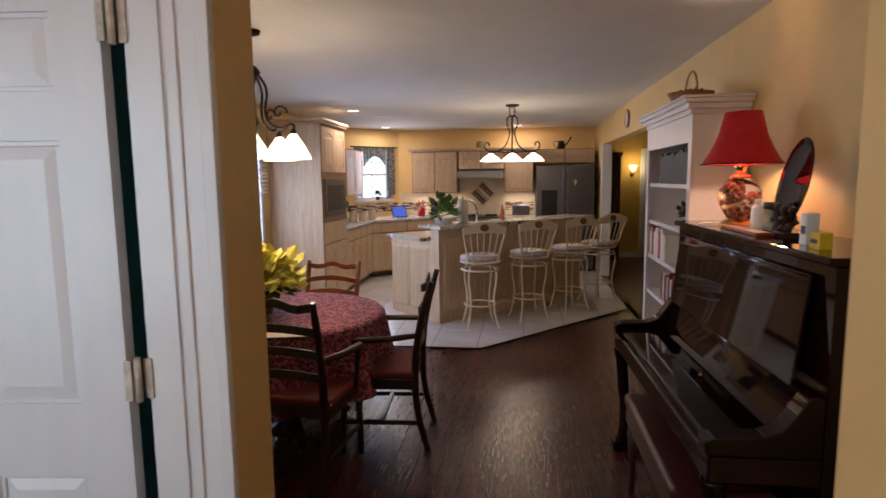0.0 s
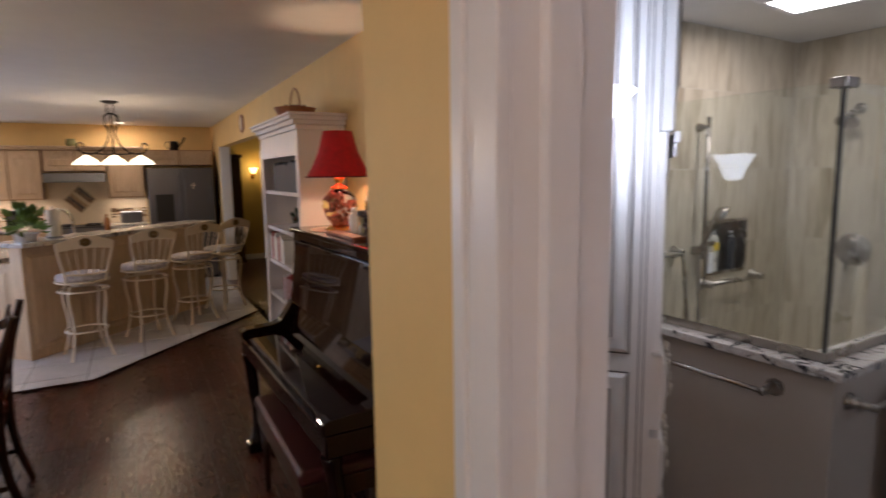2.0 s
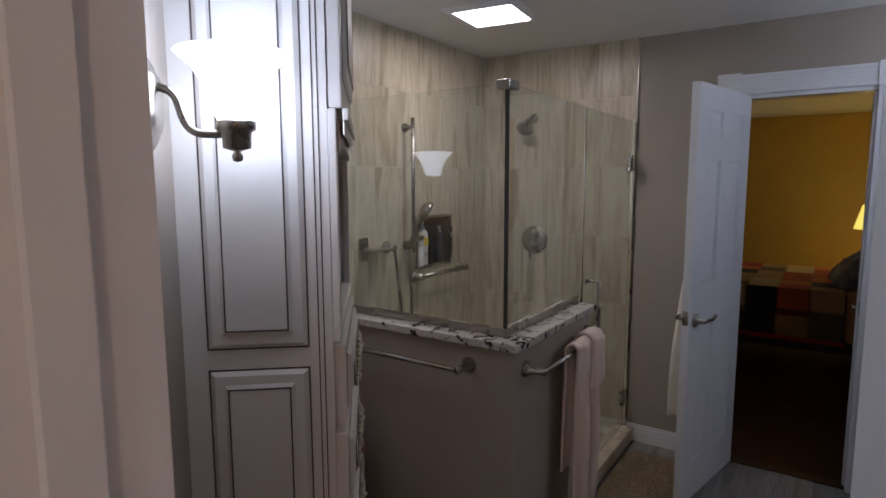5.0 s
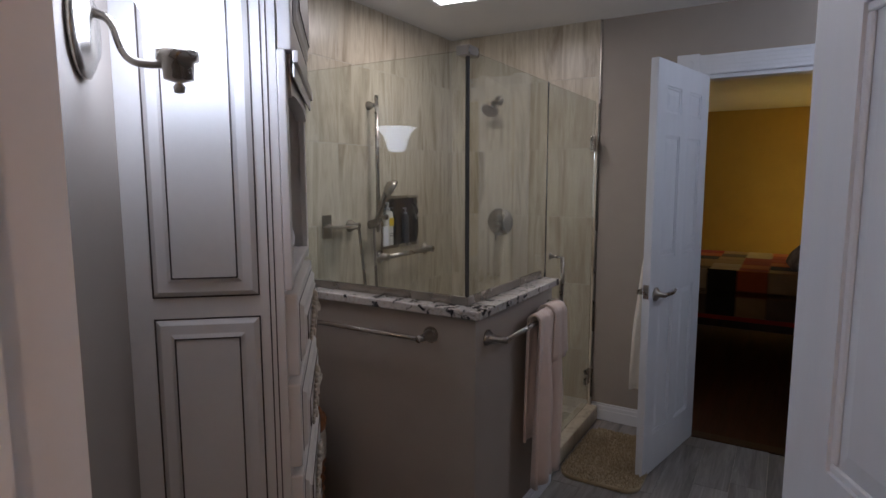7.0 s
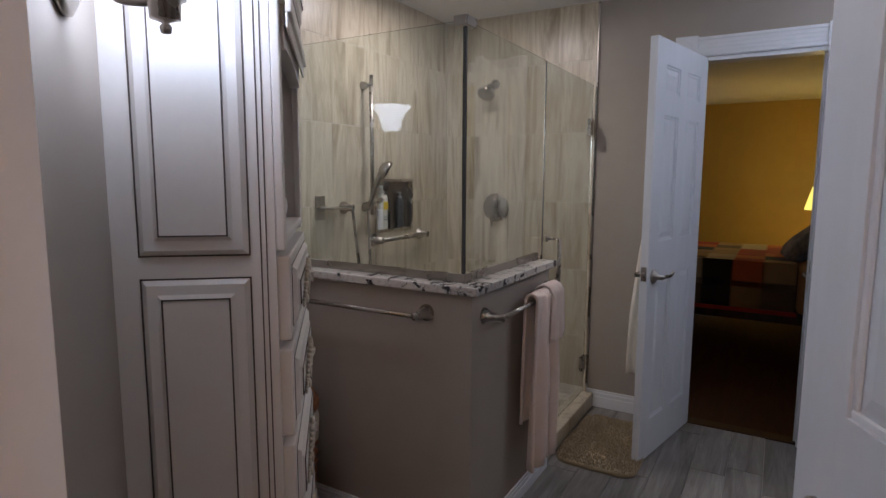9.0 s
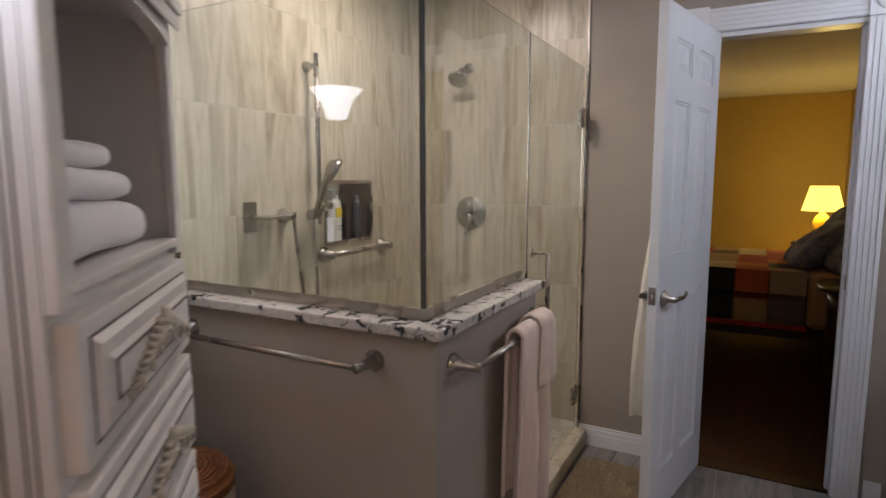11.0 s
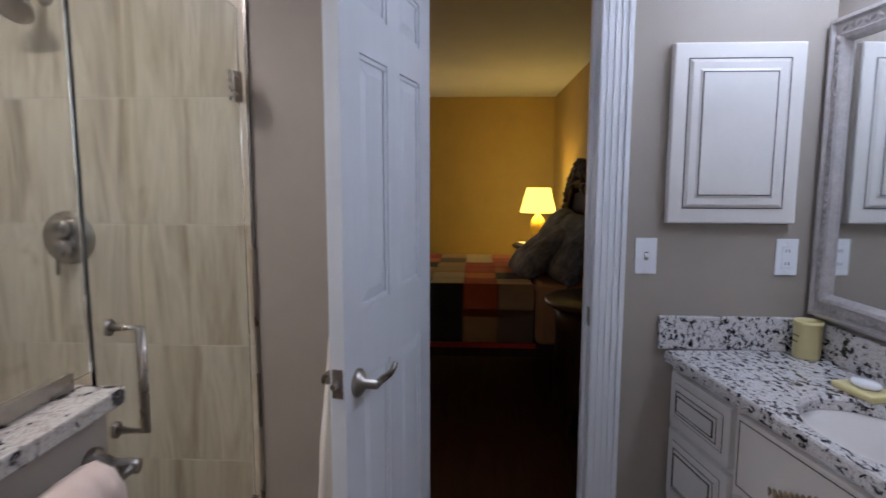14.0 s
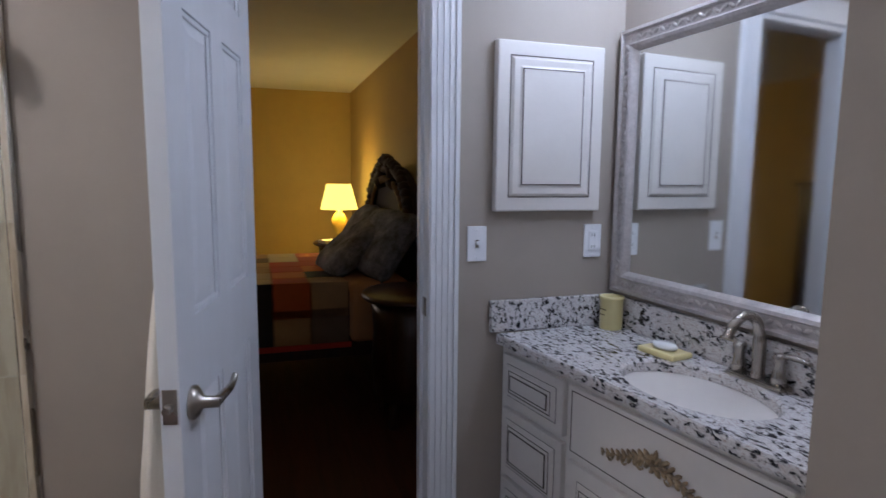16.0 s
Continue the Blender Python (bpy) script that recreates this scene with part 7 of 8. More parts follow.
crn = put("cabinet_crown", boxes((-2.06, UY - 0.05, 2.041, 0.11, UY + 0.2, 2.07), (-2.08, UY - 0.07, 2.07, 0.11, UY + 0.2, 2.095), bevel=0.006), PICKLED)
crn.matrix_world = KIT
tagged(crn, "pickled oak crown moulding above the wall cabinets", "moulding")
hood = thing("range_hood", kt(-1.20, 9.72), "stainless under-cabinet range hood", "range hood")
part("body", boxes((0, 0, 1.58, 0.78, 0.46, 1.70), bevel=0.006), STEEL, hood)
part("lip", boxes((0, -0.02, 1.565, 0.78, 0.3, 1.582)), STEEL, hood)
BFY = 9.57
for x, w, n in ((-1.50, 0.31, 1), (-0.42, 0.50, 1)):
    kcab("base_cabinet", kt(x, BFY), w, 0.0, 0.88, 0.62, n, 1, "pickled oak base cabinet")
rng = thing("range", kt(-1.19, BFY - 0.02), "stainless gas range between the base cabinets", "range")
part("body", boxes((0, 0, 0.02, 0.76, 0.63, 0.90), bevel=0.005), STEEL, rng)
part("cooktop", boxes((0.01, 0.02, 0.90, 0.75, 0.6, 0.915)), BLACK, rng)
part("oven_door", boxes((0.02, -0.03, 0.2, 0.74, -0.001, 0.72), bevel=0.006), STEEL, rng)
part("handle", tube(((0.08, -0.06, 0.74), (0.68, -0.06, 0.74)), 0.012, 10), STEEL, rng)
for i in range(4):
    x, y = 0.2 + 0.36 * (i % 2), 0.18 + 0.26 * (i // 2)
    part("grate", boxes((x - 0.1, y - 0.01, 0.915, x + 0.1, y + 0.01, 0.94), (x - 0.01, y - 0.1, 0.915, x + 0.01, y + 0.1, 0.94)), BLACK, rng)
for i in range(5):
    part("knob", lathe(((0, 0), (0.02, 0), (0.018, 0.025), (0, 0.028)), 14, m=pose(0.14 + 0.12 * i, -0.001, 0.82, 90)), STEEL, rng)
# diagonal and left base runs
DGM = Matrix.Translation((-2.47, 8.70, 0)) @ Matrix.Rotation(math.atan2(BFY - 8.70, -1.50 + 2.47), 4, "Z")
DGL = math.hypot(BFY - 8.70, -1.50 + 2.47)
kcab("sink_cabinet", KIT @ DGM, DGL, 0.0, 0.88, 0.5, 3, 2, "pickled oak corner cabinet with arched doors")
for y, w in ((7.32, 0.69), (8.01, 0.69)):
    kcab("base_cabinet", KIT @ pose(-2.47, y, 0, 0, 0, 90), w, 0.0, 0.88, 0.62, 2, 2, "pickled oak base cabinet along the side wall")
ct = put("kitchen_worktop", prism([(LX + 0.005, 7.315), (-2.44, 7.315), (-2.44, 8.69), (-1.49, 9.54), (-1.195, 9.54), (-1.195, BY - 0.005), (-2.34, BY - 0.005), (LX + 0.005, 9.43)], 0.881, 0.92, bevel=0.005), GRAN_P)
ct.matrix_world = KIT
tagged(ct, "pale speckled granite kitchen worktop", "worktop")
ct = put("kitchen_worktop", boxes((-0.425, 9.54, 0.881, 0.105, BY - 0.005, 0.92), bevel=0.005), GRAN_P)
ct.matrix_world = KIT
tagged(ct, "pale granite worktop beside the fridge", "worktop")
kcab("upper_cabinet", KIT @ pose(LX + 0.34, 8.35, 0, 0, 0, 90), 0.95, 1.32, 2.04, 0.33, 2, 0, "pickled oak wall cabinet by the window")
# tall oven cabinet
oc = thing("oven_cabinet", KIT @ pose(-2.45, 6.40, 0, 0, 0, 90), "tall pickled oak oven cabinet with a microwave", "cabinet")
part("body", boxes((0, 0, 0.09, 0.91, 0.64, 2.22)), PICKLED, oc)
# Thin sheet in the shaded oak, painting shadow into the door gaps.
part("face_frame", boxes((0.004, -0.006, 0.095, 0.906, -0.0005, 2.215)), PICKLED_D, oc)
part("toe_kick", boxes((0.01, 0.05, 0, 0.90, 0.64, 0.09)), DARKWOOD, oc)
part("crown", boxes((-0.03, -0.04, 2.22, 0.94, 0.64, 2.25), (-0.05, -0.06, 2.25, 0.96, 0.64, 2.285), bevel=0.006), PICKLED, oc)
for i in range(2):
    arch_door(oc, 0.015 + 0.445 * i, 0.45 + 0.445 * i, 1.66, 2.19, 0.0)
    arch_door(oc, 0.015 + 0.445 * i, 0.45 + 0.445 * i, 0.11, 0.78, 0.0)
part("drawer", boxes((0.015, -0.018, 0.80, 0.895, 0, 1.05), bevel=0.004), PICKLED, oc)
mw = part("microwave", boxes((0.06, -0.03, 1.12, 0.85, 0.001, 1.58), bevel=0.006), STEEL, oc, "built-in stainless microwave")
part("window", boxes((0.13, -0.034, 1.19, 0.62, -0.029, 1.50)), BLACK, mw)
part("control_panel", boxes((0.66, -0.034, 1.19, 0.80, -0.029, 1.50)), BLACK, mw)
# fridge
fr = thing("refrigerator", kt(0.13, 9.45), "stainless french-door refrigerator with water dispenser", "refrigerator")
DST = mat("dark_stainless", lin(112, 112, 118), 0.32, 0.9, var=0.08, stretch=(30, 30, 1), fine=30)
part("body", boxes((0, 0.06, 0.02, 0.93, 0.74, 1.76)), BLACK, fr)
ld = part("door", boxes((0.003, 0, 0.68, 0.462, 0.058, 1.76), bevel=0.008), DST, fr)
rd = part("door", boxes((0.468, 0, 0.68, 0.927, 0.058, 1.76), bevel=0.008), DST, fr)
part("freezer_drawer", boxes((0.003, 0, 0.06, 0.927, 0.058, 0.67), bevel=0.008), DST, fr)
part("handle", tube(((0.43, -0.045, 0.80), (0.43, -0.05, 1.2), (0.43, -0.045, 1.65)), 0.012, 10, smooth=1), STEEL, ld)
part("handle", tube(((0.50, -0.045, 0.80), (0.50, -0.05, 1.2), (0.50, -0.045, 1.65)), 0.012, 10, smooth=1), STEEL, rd)
part("dispenser", boxes((0.09, -0.004, 0.95, 0.34, 0.002, 1.36), bevel=0.003), BLACK, ld, "black water dispenser")
part("magnet", boxes((0.62, -0.006, 1.43, 0.635, 0.001, 1.53), (0.595, -0.006, 1.485, 0.66, 0.001, 1.50)), IVORY, rd, "cream cross-shaped magnet")
# backsplash mosaic: joined strips too small to pick apart
bs = setting("trim_backsplash", boxes((-2.30, BY - 0.010, 0.921, -1.2, BY - 0.002, 1.319), (-1.2, BY - 0.010, 0.921, -0.41, BY - 0.002, 1.57), (-0.41, BY - 0.010, 0.921, 0.11, BY - 0.002, 1.319)), mat("beige_stone_tile", lin(206, 188, 158), 0.5, var=0.12), "beige tiled backsplash", KIT)
MOS = []
for k, c in enumerate(((96, 70, 48), (190, 170, 140), (60, 52, 46), (150, 120, 86), (210, 200, 180))):
    MOS.append(mat("mosaic_strip", lin(*c), 0.2))
rm = random.Random(3)
acc = [bmesh.new() for _ in MOS]
for x0, x1 in ((-2.28, -1.2), (-0.40, 0.10)):
    for r in range(7):
        x = x0
        while x < x1:
            w = min(rm.uniform(0.05, 0.14), x1 - x)
            box(acc[rm.randrange(5)], x, BY - 0.016, 1.0 + r * 0.021, x + w - 0.003, BY - 0.010, 1.0185 + r * 0.021)
            x += w
for r in range(7):
    x = 0.02
    while x < CL - 0.02:
        w = min(rm.uniform(0.05, 0.14), CL - 0.02 - x)
        box(acc[rm.randrange(5)], x, -0.008, 1.0 + r * 0.021, x + w - 0.003, -0.001, 1.0185 + r * 0.021, CW)
        x += w
for bm, q in zip(acc, MOS):
    ob = part("mosaic_strip", bm, q, bs)
    ob["kind"] = "stuff"
dm = thing("range_medallion", KIT @ pose(-0.80, BY - 0.012, 1.30, 0, 45), "diamond mosaic tile panel above the range", "tile panel")
part("frame", boxes((-0.16, -0.008, -0.16, 0.16, 0, 0.16), bevel=0.002), MOS[1], dm)
for i in range(6):
    part("strip", boxes((-0.14, -0.014, -0.14 + i * 0.047, 0.14, -0.008, -0.098 + i * 0.047)), MOS[(0, 2, 3, 1, 0, 2)[i]], dm)

# counter things
def canister(x, y, r, h, c, label, name="canister", lid=True, m=None):
    ex = (("lid", ((0, h), (r * 1.03, h), (r * 1.03, h + 0.015), (r * 0.3, h + 0.02), (r * 0.2, h + 0.035), (0, h + 0.035)), c),) if lid else ()
    return simple(name, kt(x, y, 0.92), ((0, 0), (r * 0.95, 0), (r, 0.01), (r, h), (0, h)), c, label, "canister", extra=ex)


REDC = mat("red_glaze", lin(170, 26, 24), 0.25)
BLUEC = mat("blue_screen", lin(30, 50, 160), 0.2)
for x, y, h in ((-2.72, 8.55, 0.14), (-2.62, 8.75, 0.12), (-2.52, 8.95, 0.16)):
    canister(x, y, 0.06, h, mat("glass_jar", lin(190, 180, 160), 0.15, var=0.2), "glass canister on the worktop")
canister(-1.86, 9.85, 0.065, 0.15, REDC, "red ceramic utensil crock on the worktop", "utensil_crock", False)
sp_ = thing("utensil_set", kt(-1.86, 9.85, 1.07), "wooden and red utensils standing in the crock", "utensils")
for i in range(5):
    a = i * 1.3
    part("utensil", tube(((0.02 * math.cos(a), 0.02 * math.sin(a), -0.13), (0.05 * math.cos(a), 0.05 * math.sin(a), 0.12)), [0.005, 0.012], 6), REDC if i % 2 else CHERRY, sp_)
cm = thing("coffee_maker", KIT @ pose(-2.78, 8.05, 0.92, 0, 0, 90), "black drip coffee maker on the worktop", "coffee maker")
part("base", boxes((-0.1, -0.13, 0, 0.1, 0.12, 0.03), bevel=0.006), BLACK, cm)
part("tower", boxes((-0.1, 0.02, 0.03, 0.1, 0.12, 0.34), bevel=0.01), BLACK, cm)
part("brew_head", boxes((-0.1, -0.12, 0.24, 0.1, 0.02, 0.34), bevel=0.012), BLACK, cm)
part("carafe", lathe(((0, 0.03), (0.06, 0.03), (0.07, 0.1), (0.05, 0.17), (0, 0.18)), 18, m=pose(0, -0.05, 0)), BLACK, cm)
tb = thing("tablet", KIT @ pose(-2.18, 9.55, 0.92, -18, 0, 42), "blue-lit tablet propped on the worktop", "tablet")
part("case", boxes((-0.14, 0, 0, 0.14, 0.012, 0.2), bevel=0.004), BLACK, tb)
part("screen", boxes((-0.125, -0.002, 0.015, 0.125, 0.0005, 0.185)), glow("blue_display", (0.05, 0.12, 0.6), 0.8), tb)
cb = thing("espresso_machine", kt(-1.62, 9.86, 0.92), "small black appliance on the worktop", "appliance")
part("body", boxes((-0.06, -0.1, 0, 0.06, 0.1, 0.26), bevel=0.012), BLACK, cb)
part("trim", boxes((-0.04, -0.104, 0.12, 0.04, -0.099, 0.2)), STEEL, cb)
ts = thing("toaster", kt(-0.12, 9.86, 0.92), "stainless toaster on the worktop", "toaster")
part("body", boxes((-0.15, -0.08, 0.01, 0.15, 0.08, 0.19), bevel=0.025, seg=3), STEEL, ts)
part("slot", boxes((-0.12, -0.04, 0.185, 0.12, -0.02, 0.192), (-0.12, 0.02, 0.185, 0.12, 0.04, 0.192)), BLACK, ts)
simple("jar_on_cabinet", kt(-0.83, 9.98, 2.096), ((0, 0), (0.06, 0), (0.07, 0.05), (0.06, 0.11), (0.05, 0.11), (0, 0.1)), mat("sage_glaze", lin(120, 120, 70), 0.4), "small green pot on top of the cabinets", "pot")
wc = thing("watering_can", kt(0.55, 9.86, 2.041), "small metal watering can on top of the cabinets", "watering can")
part("body", lathe(((0, 0), (0.07, 0), (0.055, 0.14), (0.05, 0.14), (0, 0.13)), 18), BRONZE, wc)
part("spout", tube(((0.05, 0, 0.04), (0.13, 0, 0.14), (0.16, 0, 0.2)), [0.014, 0.01, 0.016], 8), BRONZE, wc)
part("handle", tube(((-0.05, 0, 0.13), (-0.13, 0, 0.13), (-0.12, 0, 0.05), (-0.065, 0, 0.02)), 0.006, 6, smooth=2), BRONZE, wc)
# kitchen window valance and sill plant
VAL = mat("floral_valance_cloth", lin(216, 216, 224), 0.9, var=0.75, scale=22, fine=90, bump=0.2)
vn_, vl_ = VAL.node_tree.nodes, VAL.node_tree.links
sheer, blend = vn_.new("ShaderNodeBsdfTranslucent"), vn_.new("ShaderNodeMixShader")
vl_.new(vn_["Principled BSDF"].inputs["Base Color"].links[0].from_socket, sheer.inputs["Color"])
blend.inputs[0].default_value = 0.6
vl_.new(vn_["Principled BSDF"].outputs[0], blend.inputs[1])
vl_.new(sheer.outputs[0], blend.inputs[2])
vl_.new(blend.outputs[0], vn_["Material Output"].inputs["Surface"])
cr_ = thing("valance_curtain", KIT @ CW @ pose(WN[0] - 0.06, -0.05, WN[2]), "white floral curtain gathered at the kitchen window", "curtain")
for x0, x1, z0 in ((0.0, 0.19, 0.12), (0.66, 0.82, 0.1), (0.19, 0.66, 0.56)):
    bm = bmesh.new()
    n = 40
    lo, hi = [], []
    for i in range(n + 1):
        u = i / n
        y = 0.018 * math.sin(u * (x1 - x0) * 110)
        sag = 0.20 * math.sin(math.pi * u) if x0 == 0.19 else -0.10 * abs(u - (0 if x0 == 0 else 1))
        lo.append(bm.verts.new((x0 + (x1 - x0) * u, y * 1.3, z0 + sag)))
        hi.append(bm.verts.new((x0 + (x1 - x0) * u, y * 0.7, 0.93)))
    for i in range(n):
        bm.faces.new((lo[i], lo[i + 1], hi[i + 1], hi[i])).smooth = True
    bmesh.ops.solidify(bm, geom=bm.faces[:], thickness=0.003)
    part("cloth", bm, VAL, cr_)
part("rod", tube(((-0.06, 0, 0.925), (0.88, 0, 0.925)), 0.01, 8), BRONZE, cr_)
bush("sill_plant", KIT @ CW @ pose(0.62, -0.02, WN[2] + 0.001), 0.06, 60, LEAFD, BLACK, "small dark potted plant on the window sill", 0.05, 0.035, 0.06, 5)

# ---- island with bar ----
IS = KIT @ pose(-0.985, 5.85, 0, 0, 0, 45.6)
isl = thing("kitchen_island", IS, "pickled oak island with a raised bar and panelled sides", "island")
part("bar_wall", boxes((0, 0, 0.0, 2.35, 0.14, 1.03)), PICKLED, isl)
part("base", boxes((0.0, 0.141, 0.0, 2.30, 0.92, 0.88)), PICKLED, isl)
for i in range(4):
    x0 = 0.05 + i * 0.57
    bm = bmesh.new()
    frustum(bm, x0, 0.12, x0 + 0.52, 0.95, -0.0005, -0.014, 0.03)
    part("side_panel", bm, PICKLED, isl)
for a, b in ((0.18, 0.52), (0.56, 0.90)):
    bm = bmesh.new()
    frustum(bm, -b, 0.1, -a, 0.82, -0.0005, -0.014, 0.03)
    part("end_panel", shifted(bm, pose(0, 0, 0, 0, 0, -90)), PICKLED, isl)
part("baseboard", boxes((-0.008, -0.010, 0, 2.36, 0.0, 0.09)), PICKLED, isl)
bt = put("bar_worktop", prism([(-0.07, -0.12), (2.48, -0.12), (2.48, 0.27), (-0.07, 0.27)], 1.031, 1.07, bevel=0.006), GRAN_P)
bt.matrix_world = IS
tagged(bt, "raised granite bar top of the island", "worktop")
it = put("island_worktop", boxes((-0.04, 0.281, 0.881, 2.34, 0.97, 0.92), bevel=0.005), GRAN_P)
it.matrix_world = IS
tagged(it, "granite worktop of the island", "worktop")
fc2 = thing("kitchen_faucet", IS @ pose(0.98, 0.50, 0.92), "brushed nickel gooseneck kitchen faucet on the island", "faucet")
part("base", lathe(((0, 0), (0.03, 0), (0.025, 0.04), (0, 0.04)), 16), NICKEL, fc2)
part("spout", tube(((0, 0, 0.03), (0, 0, 0.25), (-0.03, 0.02, 0.36), (-0.12, 0.06, 0.39), (-0.19, 0.09, 0.34), (-0.20, 0.10, 0.27)), 0.015, 10, smooth=3), NICKEL, fc2)
part("lever", tube(((0.02, 0, 0.06), (0.09, 0, 0.10)), 0.008, 8), NICKEL, fc2)
pt = thing("paper_towel", IS @ pose(0.42, 0.10, 1.07), "white paper towel roll standing on the bar", "paper towel")
part("roll", lathe(((0.02, 0.012), (0.06, 0.012), (0.06, 0.26), (0.02, 0.26)), 24), LINEN, pt)
part("stand", lathe(((0, 0), (0.07, 0), (0.07, 0.011), (0.008, 0.013), (0.008, 0.29), (0, 0.3)), 18), STEEL, pt)
bush("bar_plant", IS @ pose(0.13, 0.08, 1.07), 0.12, 70, mat("fresh_leaf", lin(92, 120, 48), 0.5, var=0.35), PLASTIC, "leafy green plant in a white bowl on the bar", 0.1, 0.1, 0.07, 4, tall=1.5)
bt2 = simple("soap_bottle", IS @ pose(1.12, 0.2, 1.07), ((0, 0), (0.03, 0), (0.03, 0.1), (0.012, 0.14), (0.012, 0.17), (0, 0.17)), mat("amber_soap", lin(150, 90, 40), 0.2), "amber soap bottle on the bar", "bottle")

# bar stools
SEATF = mat("floral_seat_fabric", lin(196, 190, 196), 0.85, var=0.35, scale=30, fine=100)
FLOWER = mat("painted_flower", lin(110, 84, 40), 0.6, var=0.3)
def stool(m):
    s = thing("bar_stool", m, "ivory painted metal bar stool with a floral seat", "stool", "stools at the bar")
    part("seat", lathe(((0, 0.715), (0.20, 0.715), (0.215, 0.735), (0.205, 0.765), (0.15, 0.778), (0, 0.78)), 28), SEATF, s)
    part("seat_ring", tube([(0.205 * math.cos(a), 0.205 * math.sin(a), 0.705) for a in np.linspace(0, 2 * math.pi, 29)], 0.012, 8), IVORY, s)
    part("swivel", lathe(((0, 0.66), (0.10, 0.66), (0.10, 0.70), (0, 0.70)), 18), IVORY, s)
    for i in range(4):
        a = radians(45 + 90 * i)
        ca, sa = math.cos(a), math.sin(a)
        part("leg", tube([(ca * r, sa * r, z) for r, z in ((0.17, 0.66), (0.20, 0.62), (0.205, 0.5), (0.165, 0.34), (0.18, 0.16), (0.24, 0.0))], 0.0125, 8, smooth=2), IVORY, s)
    part("foot_ring", tube([(0.168 * math.cos(a), 0.168 * math.sin(a), 0.25) for a in np.linspace(0, 2 * math.pi, 29)], 0.009, 8), IVORY, s)
    part("upper_ring", tube([(0.20 * math.cos(a), 0.20 * math.sin(a), 0.62) for a in np.linspace(0, 2 * math.pi, 29)], 0.009, 8), IVORY, s)
    for q in (-1, 1):
        part("back_post", tube(((q * 0.15, -0.14, 0.70), (q * 0.165, -0.19, 0.80), (q * 0.20, -0.22, 0.95), (q * 0.215, -0.25, 1.06)), 0.011, 8, smooth=2), IVORY, s)
    for k in range(5):
        u = (k - 2) / 2
        part("spindle", tube(((u * 0.105, -0.185, 0.775), (u * 0.135, -0.225, 0.95), (u * 0.145, -0.245, 1.03)), 0.006, 6), IVORY, s)
    part("lower_rail", tube(((-0.16, -0.185, 0.785), (0, -0.195, 0.775), (0.16, -0.185, 0.785)), 0.009, 8, smooth=1), IVORY, s)
    poly = [(-0.215, 1.0), (-0.1, 1.015), (0, 1.02), (0.1, 1.015), (0.215, 1.0), (0.225, 1.07), (0.15, 1.095), (0.08, 1.12), (0, 1.13), (-0.08, 1.12), (-0.15, 1.095), (-0.225, 1.07)]
    tr_ = part("top_rail", shifted(prism(poly, 0, 0.014, bevel=0.003), Matrix(((1, 0, 0, 0), (0, 0, -1, -0.243), (0, 1, 0, 0), (0, 0, 0, 1)))), IVORY, s)
    bm = bmesh.new()
    for i in range(7):
        a = i * 0.9
        lathe(((0, -0.001), (0.02, 0), (0.012, 0.004), (0, 0.005)), 7, bm, pose(0.028 * math.cos(a), -0.2575, 1.07 + 0.02 * math.sin(a), 90))
    part("painted_flower", bm, FLOWER, tr_, "painted brown and gold flower")
    return s


st = stool(kt(-0.54, 5.80, 0, 14))
for x, y, rz in ((-0.03, 6.20, 22), (0.45, 6.68, 30), (0.84, 7.18, 34)):
    copy_thing(st, kt(x, y, 0, rz))

# ---- hall beyond the opening ----
hs_ = thing("wall_sconce", kt(2.0, 11.39, 1.62), "brass hall sconce with a glowing glass cup", "wall lamp")
part("back_plate", lathe(((0, 0), (0.04, 0), (0.03, 0.015), (0, 0.02)), 16, m=pose(0, 0, 0, 90), sy=1.5), BRASS, hs_)
part("arm", tube(((0, -0.01, 0), (0, -0.1, -0.02), (0, -0.12, 0.04)), 0.008, 8, smooth=2), BRASS, hs_)
q = part("shade", lathe(((0.02, 0.05), (0.05, 0.08), (0.075, 0.16), (0.07, 0.16), (0.045, 0.085)), 20, m=pose(0, -0.12, 0)), glow("lit_amber_glass", (1.0, 0.75, 0.3), 5.0), hs_, "glowing amber glass cup")
q.visible_shadow = False
hc = thing("hall_cabinet", kt(1.40, 10.95), "tall dark wooden cabinet in the hall", "cabinet")
part("body", boxes((0, 0, 0.05, 0.32, 0.42, 1.95), bevel=0.008), DARKWOOD, hc)
part("crown", boxes((-0.03, -0.03, 1.951, 0.35, 0.44, 2.02), bevel=0.01), DARKWOOD, hc)
part("plinth", boxes((-0.01, -0.01, 0, 0.33, 0.43, 0.05)), DARKWOOD, hc)
arch_door(hc, 0.02, 0.30, 0.1, 1.9, 0.0, DARKWOOD)
hd = six_panel("door_hall", kt(2.95, 11.36, 0.01, 180), 0.7, 2.0, "white six-panel hall door, closed", knob=True)
tagged(hd, kind="structure")
setting("trim_hall_door", boxes((2.16, 11.372, 0, 2.245, 11.398, 2.1), (2.955, 11.372, 0, 3.04, 11.398, 2.1), (2.245, 11.372, 2.02, 2.955, 11.398, 2.1)), TRIM, "white hall door casing", KIT)
setting("baseboard_hall", boxes((WX + 0.13, 11.383, 0, 2.15, 11.399, 0.1)), TRIM, "white baseboard in the hall", KIT)
setting("baseboard_dining", boxes((WX - 0.016, 1.6, 0, WX - 0.001, OY0, 0.1)), TRIM, "white baseboard in the dining room", KIT)

# ---- floors, piece by piece ----
rf = random.Random(21)
lengths = (0.6, 0.9, 1.2)
PWID = 0.127
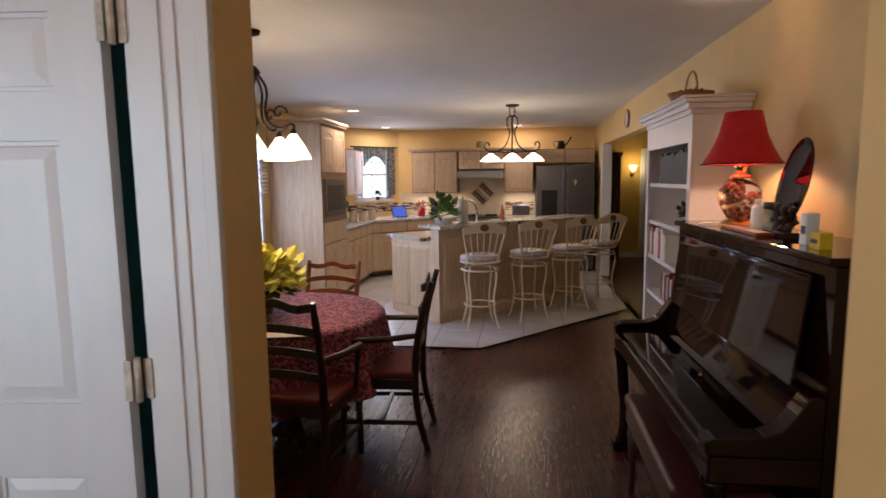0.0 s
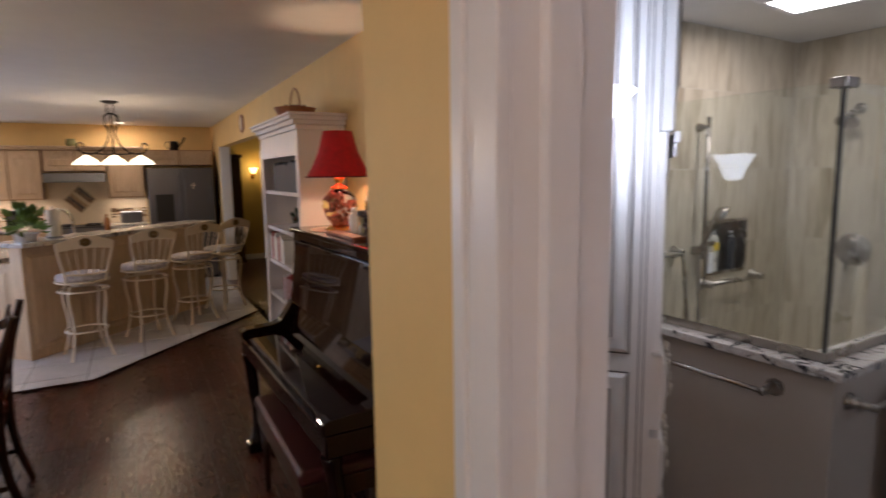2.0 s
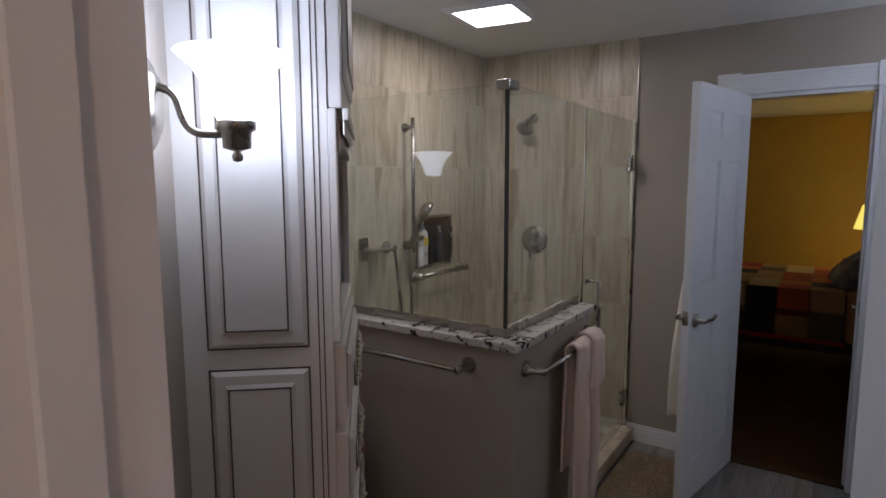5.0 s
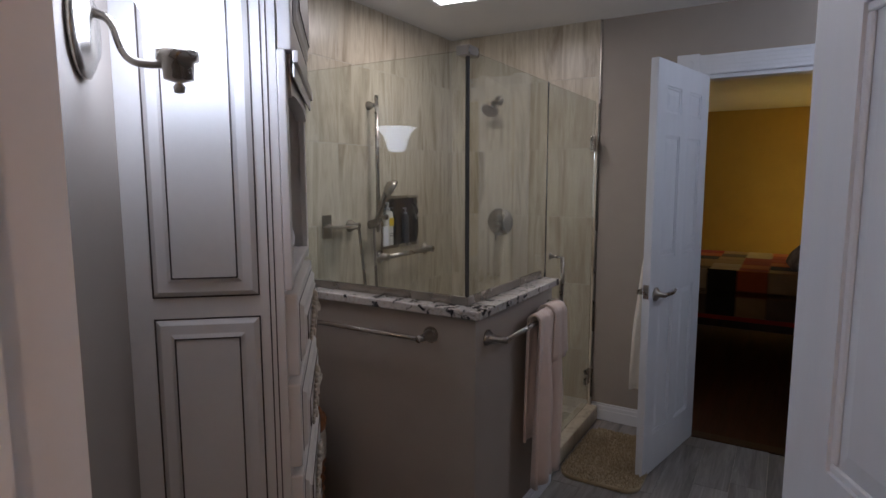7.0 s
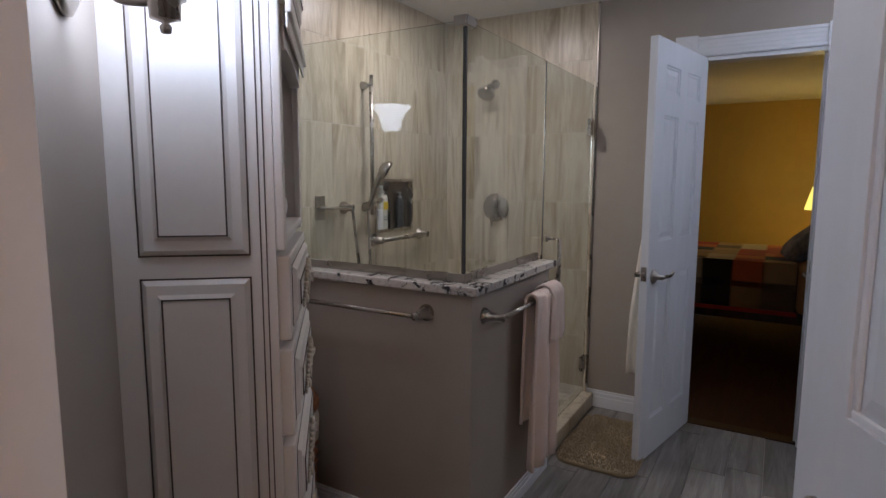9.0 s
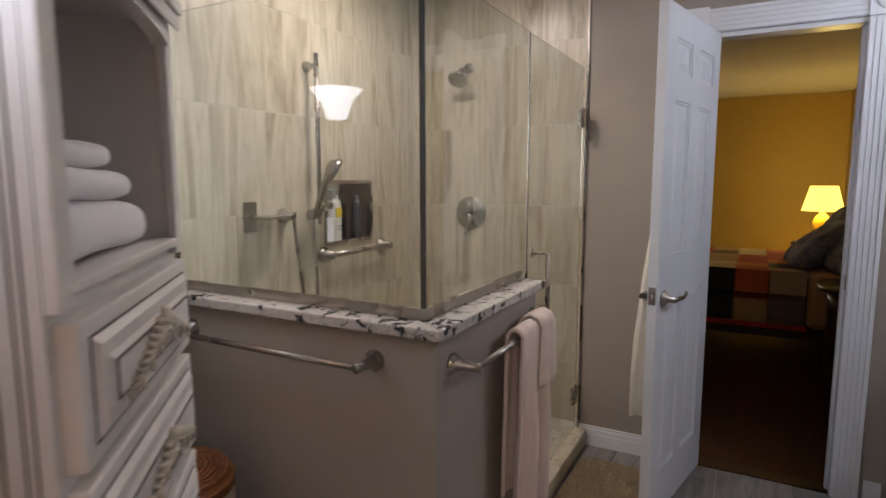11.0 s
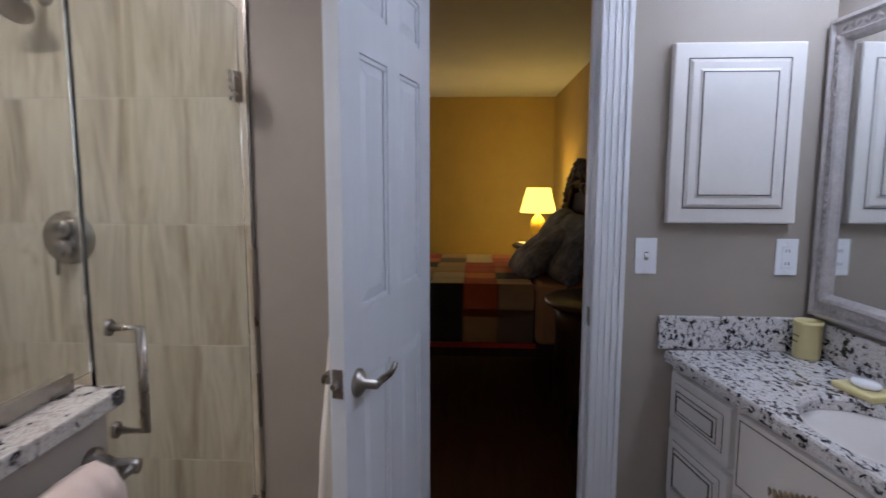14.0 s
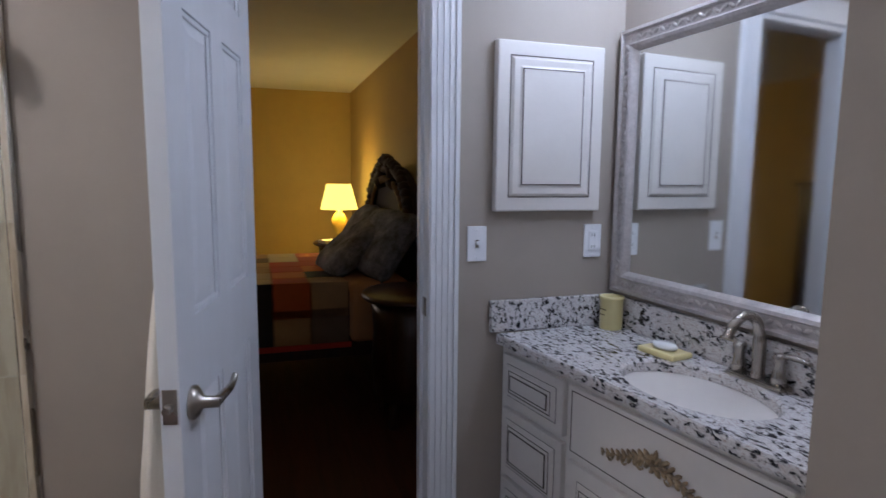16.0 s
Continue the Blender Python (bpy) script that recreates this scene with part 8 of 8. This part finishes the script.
plank_mesh = {L: mesh_of("plank", boxes((0.0012, 0.0012, -0.010, PWID - 0.0012, L - 0.0012, 0.0), bevel=0.0016, seg=1), WOODFLOOR) for L in lengths}
rest = []
x = LX
while x < WX:
    y = -1.6 - rf.uniform(0, 0.9)
    while y < 7.0:
        L = rf.choice(lengths)
        if y + L < -1.5 or (x > 0.2 and y + L < 1.75):
            y += L
            continue
        if -1.15 < x < 0.75 and 1.1 < y < 4.6:
            piece("plank", plank_mesh[L], wood_floor, x, y, 0.0)
        else:
            rest.append((x, y, L))
        y += L
    x += PWID
verts, faces = [], []
def slab(x0, y0, x1, y1, z0, z1):
    b = len(verts)
    verts.extend(((x0, y0, z0), (x1, y0, z0), (x1, y1, z0), (x0, y1, z0), (x0, y0, z1), (x1, y0, z1), (x1, y1, z1), (x0, y1, z1)))
    faces.extend(((b + 4, b + 5, b + 6, b + 7), (b, b + 1, b + 5, b + 4), (b + 1, b + 2, b + 6, b + 5), (b + 2, b + 3, b + 7, b + 6), (b + 3, b, b + 4, b + 7)))
for x, y, L in rest:
    if y + L / 2 > 5.0 + max(0, 1.1 * (x + 0.474)) and x < 1.1:
        continue
    slab(x + 0.0012, max(y, -1.55) + 0.0012, x + PWID - 0.0012, y + L - 0.0012, -0.010, 0.0)
x = WX + 0.0
while x < 3.3:
    y = 4.2
    while y < 11.4:
        slab(x + 0.001, y + 0.001, x + PWID - 0.001, min(11.4, y + 0.9) - 0.001, -0.010, 0.0)
        y += 0.9
    x += PWID
me = bpy.data.meshes.new("plank_rest")
me.from_pydata(verts, [], faces)
me.materials.append(WOODFLOOR)
pr = new("plank_rest", me)
pr.parent = wood_floor
pr["kind"] = "stuff"


def clip(poly, a, b, c):
    """Keeps the part of poly where a*x + b*y >= c."""
    out = []
    for i, p in enumerate(poly):
        q = poly[(i + 1) % len(poly)]
        dp, dq = a * p[0] + b * p[1] - c, a * q[0] + b * q[1] - c
        if dp >= 0:
            out.append(p)
        if dp * dq < 0:
            t = dp / (dp - dq)
            out.append((p[0] + (q[0] - p[0]) * t, p[1] + (q[1] - p[1]) * t))
    return out


tile_floor = setting("floor_kitchen", prism([(LX, 5.0), (-0.474, 5.0), (1.14, 6.776), (1.14, BY), (LX, BY)], -0.008, 0.0035), mat("grey_floor_grout", lin(120, 114, 106), 0.8), "white tiled kitchen floor", KIT)
TS = 0.43
ix = -8
while LX + ix * TS < 1.2:
    iy = 0
    while 4.75 + iy * TS < BY:
        x0, y0 = LX + ix * TS, 4.75 + iy * TS
        poly = [(x0 + 0.004, y0 + 0.004), (x0 + TS - 0.004, y0 + 0.004), (x0 + TS - 0.004, y0 + TS - 0.004), (x0 + 0.004, y0 + TS - 0.004)]
        for a, b, c in ((0, 1, 5.0), (-1.1, 1, 5.0 + 1.1 * 0.474), (-1, 0, -1.138), (1, 0, LX)):
            poly = clip(poly, a, b, c) if poly else poly
        if len(poly) > 2:
            me = mesh_of("tile", prism([(px - x0, py - y0) for px, py in poly], 0.0, 0.004), KTILE)
            piece("tile", me, tile_floor, x0, y0, 0.0025)
        iy += 1
    ix += 1
strip = boxes((LX, 4.98, 0.0, -0.47, 5.0, 0.010))
m45 = Matrix.Translation((-0.474, 4.99, 0)) @ Matrix.Rotation(math.atan2(1.776, 1.614), 4, "Z")
box(strip, 0, -0.012, 0.0, 2.4, 0.01, 0.0101, m45)
setting("trim_floor_edge", strip, DARKWOOD, "dark wooden edge strip between wood and tile", KIT)

# bathroom planks
y = -1.3
while y < 1.6:
    x = HX0 - rf.uniform(0, 0.6)
    while x < EX0 + 0.01:
        L = rf.choice((0.61, 0.91, 1.22))
        x0, x1 = max(x, HX0 - 0.03), min(x + L, EX0 + 0.02)
        if x1 - x0 > 0.02:
            piece("plank", mesh_of("plank", boxes((0.001, 0.001, -0.006, x1 - x0 - 0.001, 0.149, 0.0)), VINYL), bath_floor, x0, y, 0.0)
        x += L
    y += 0.15
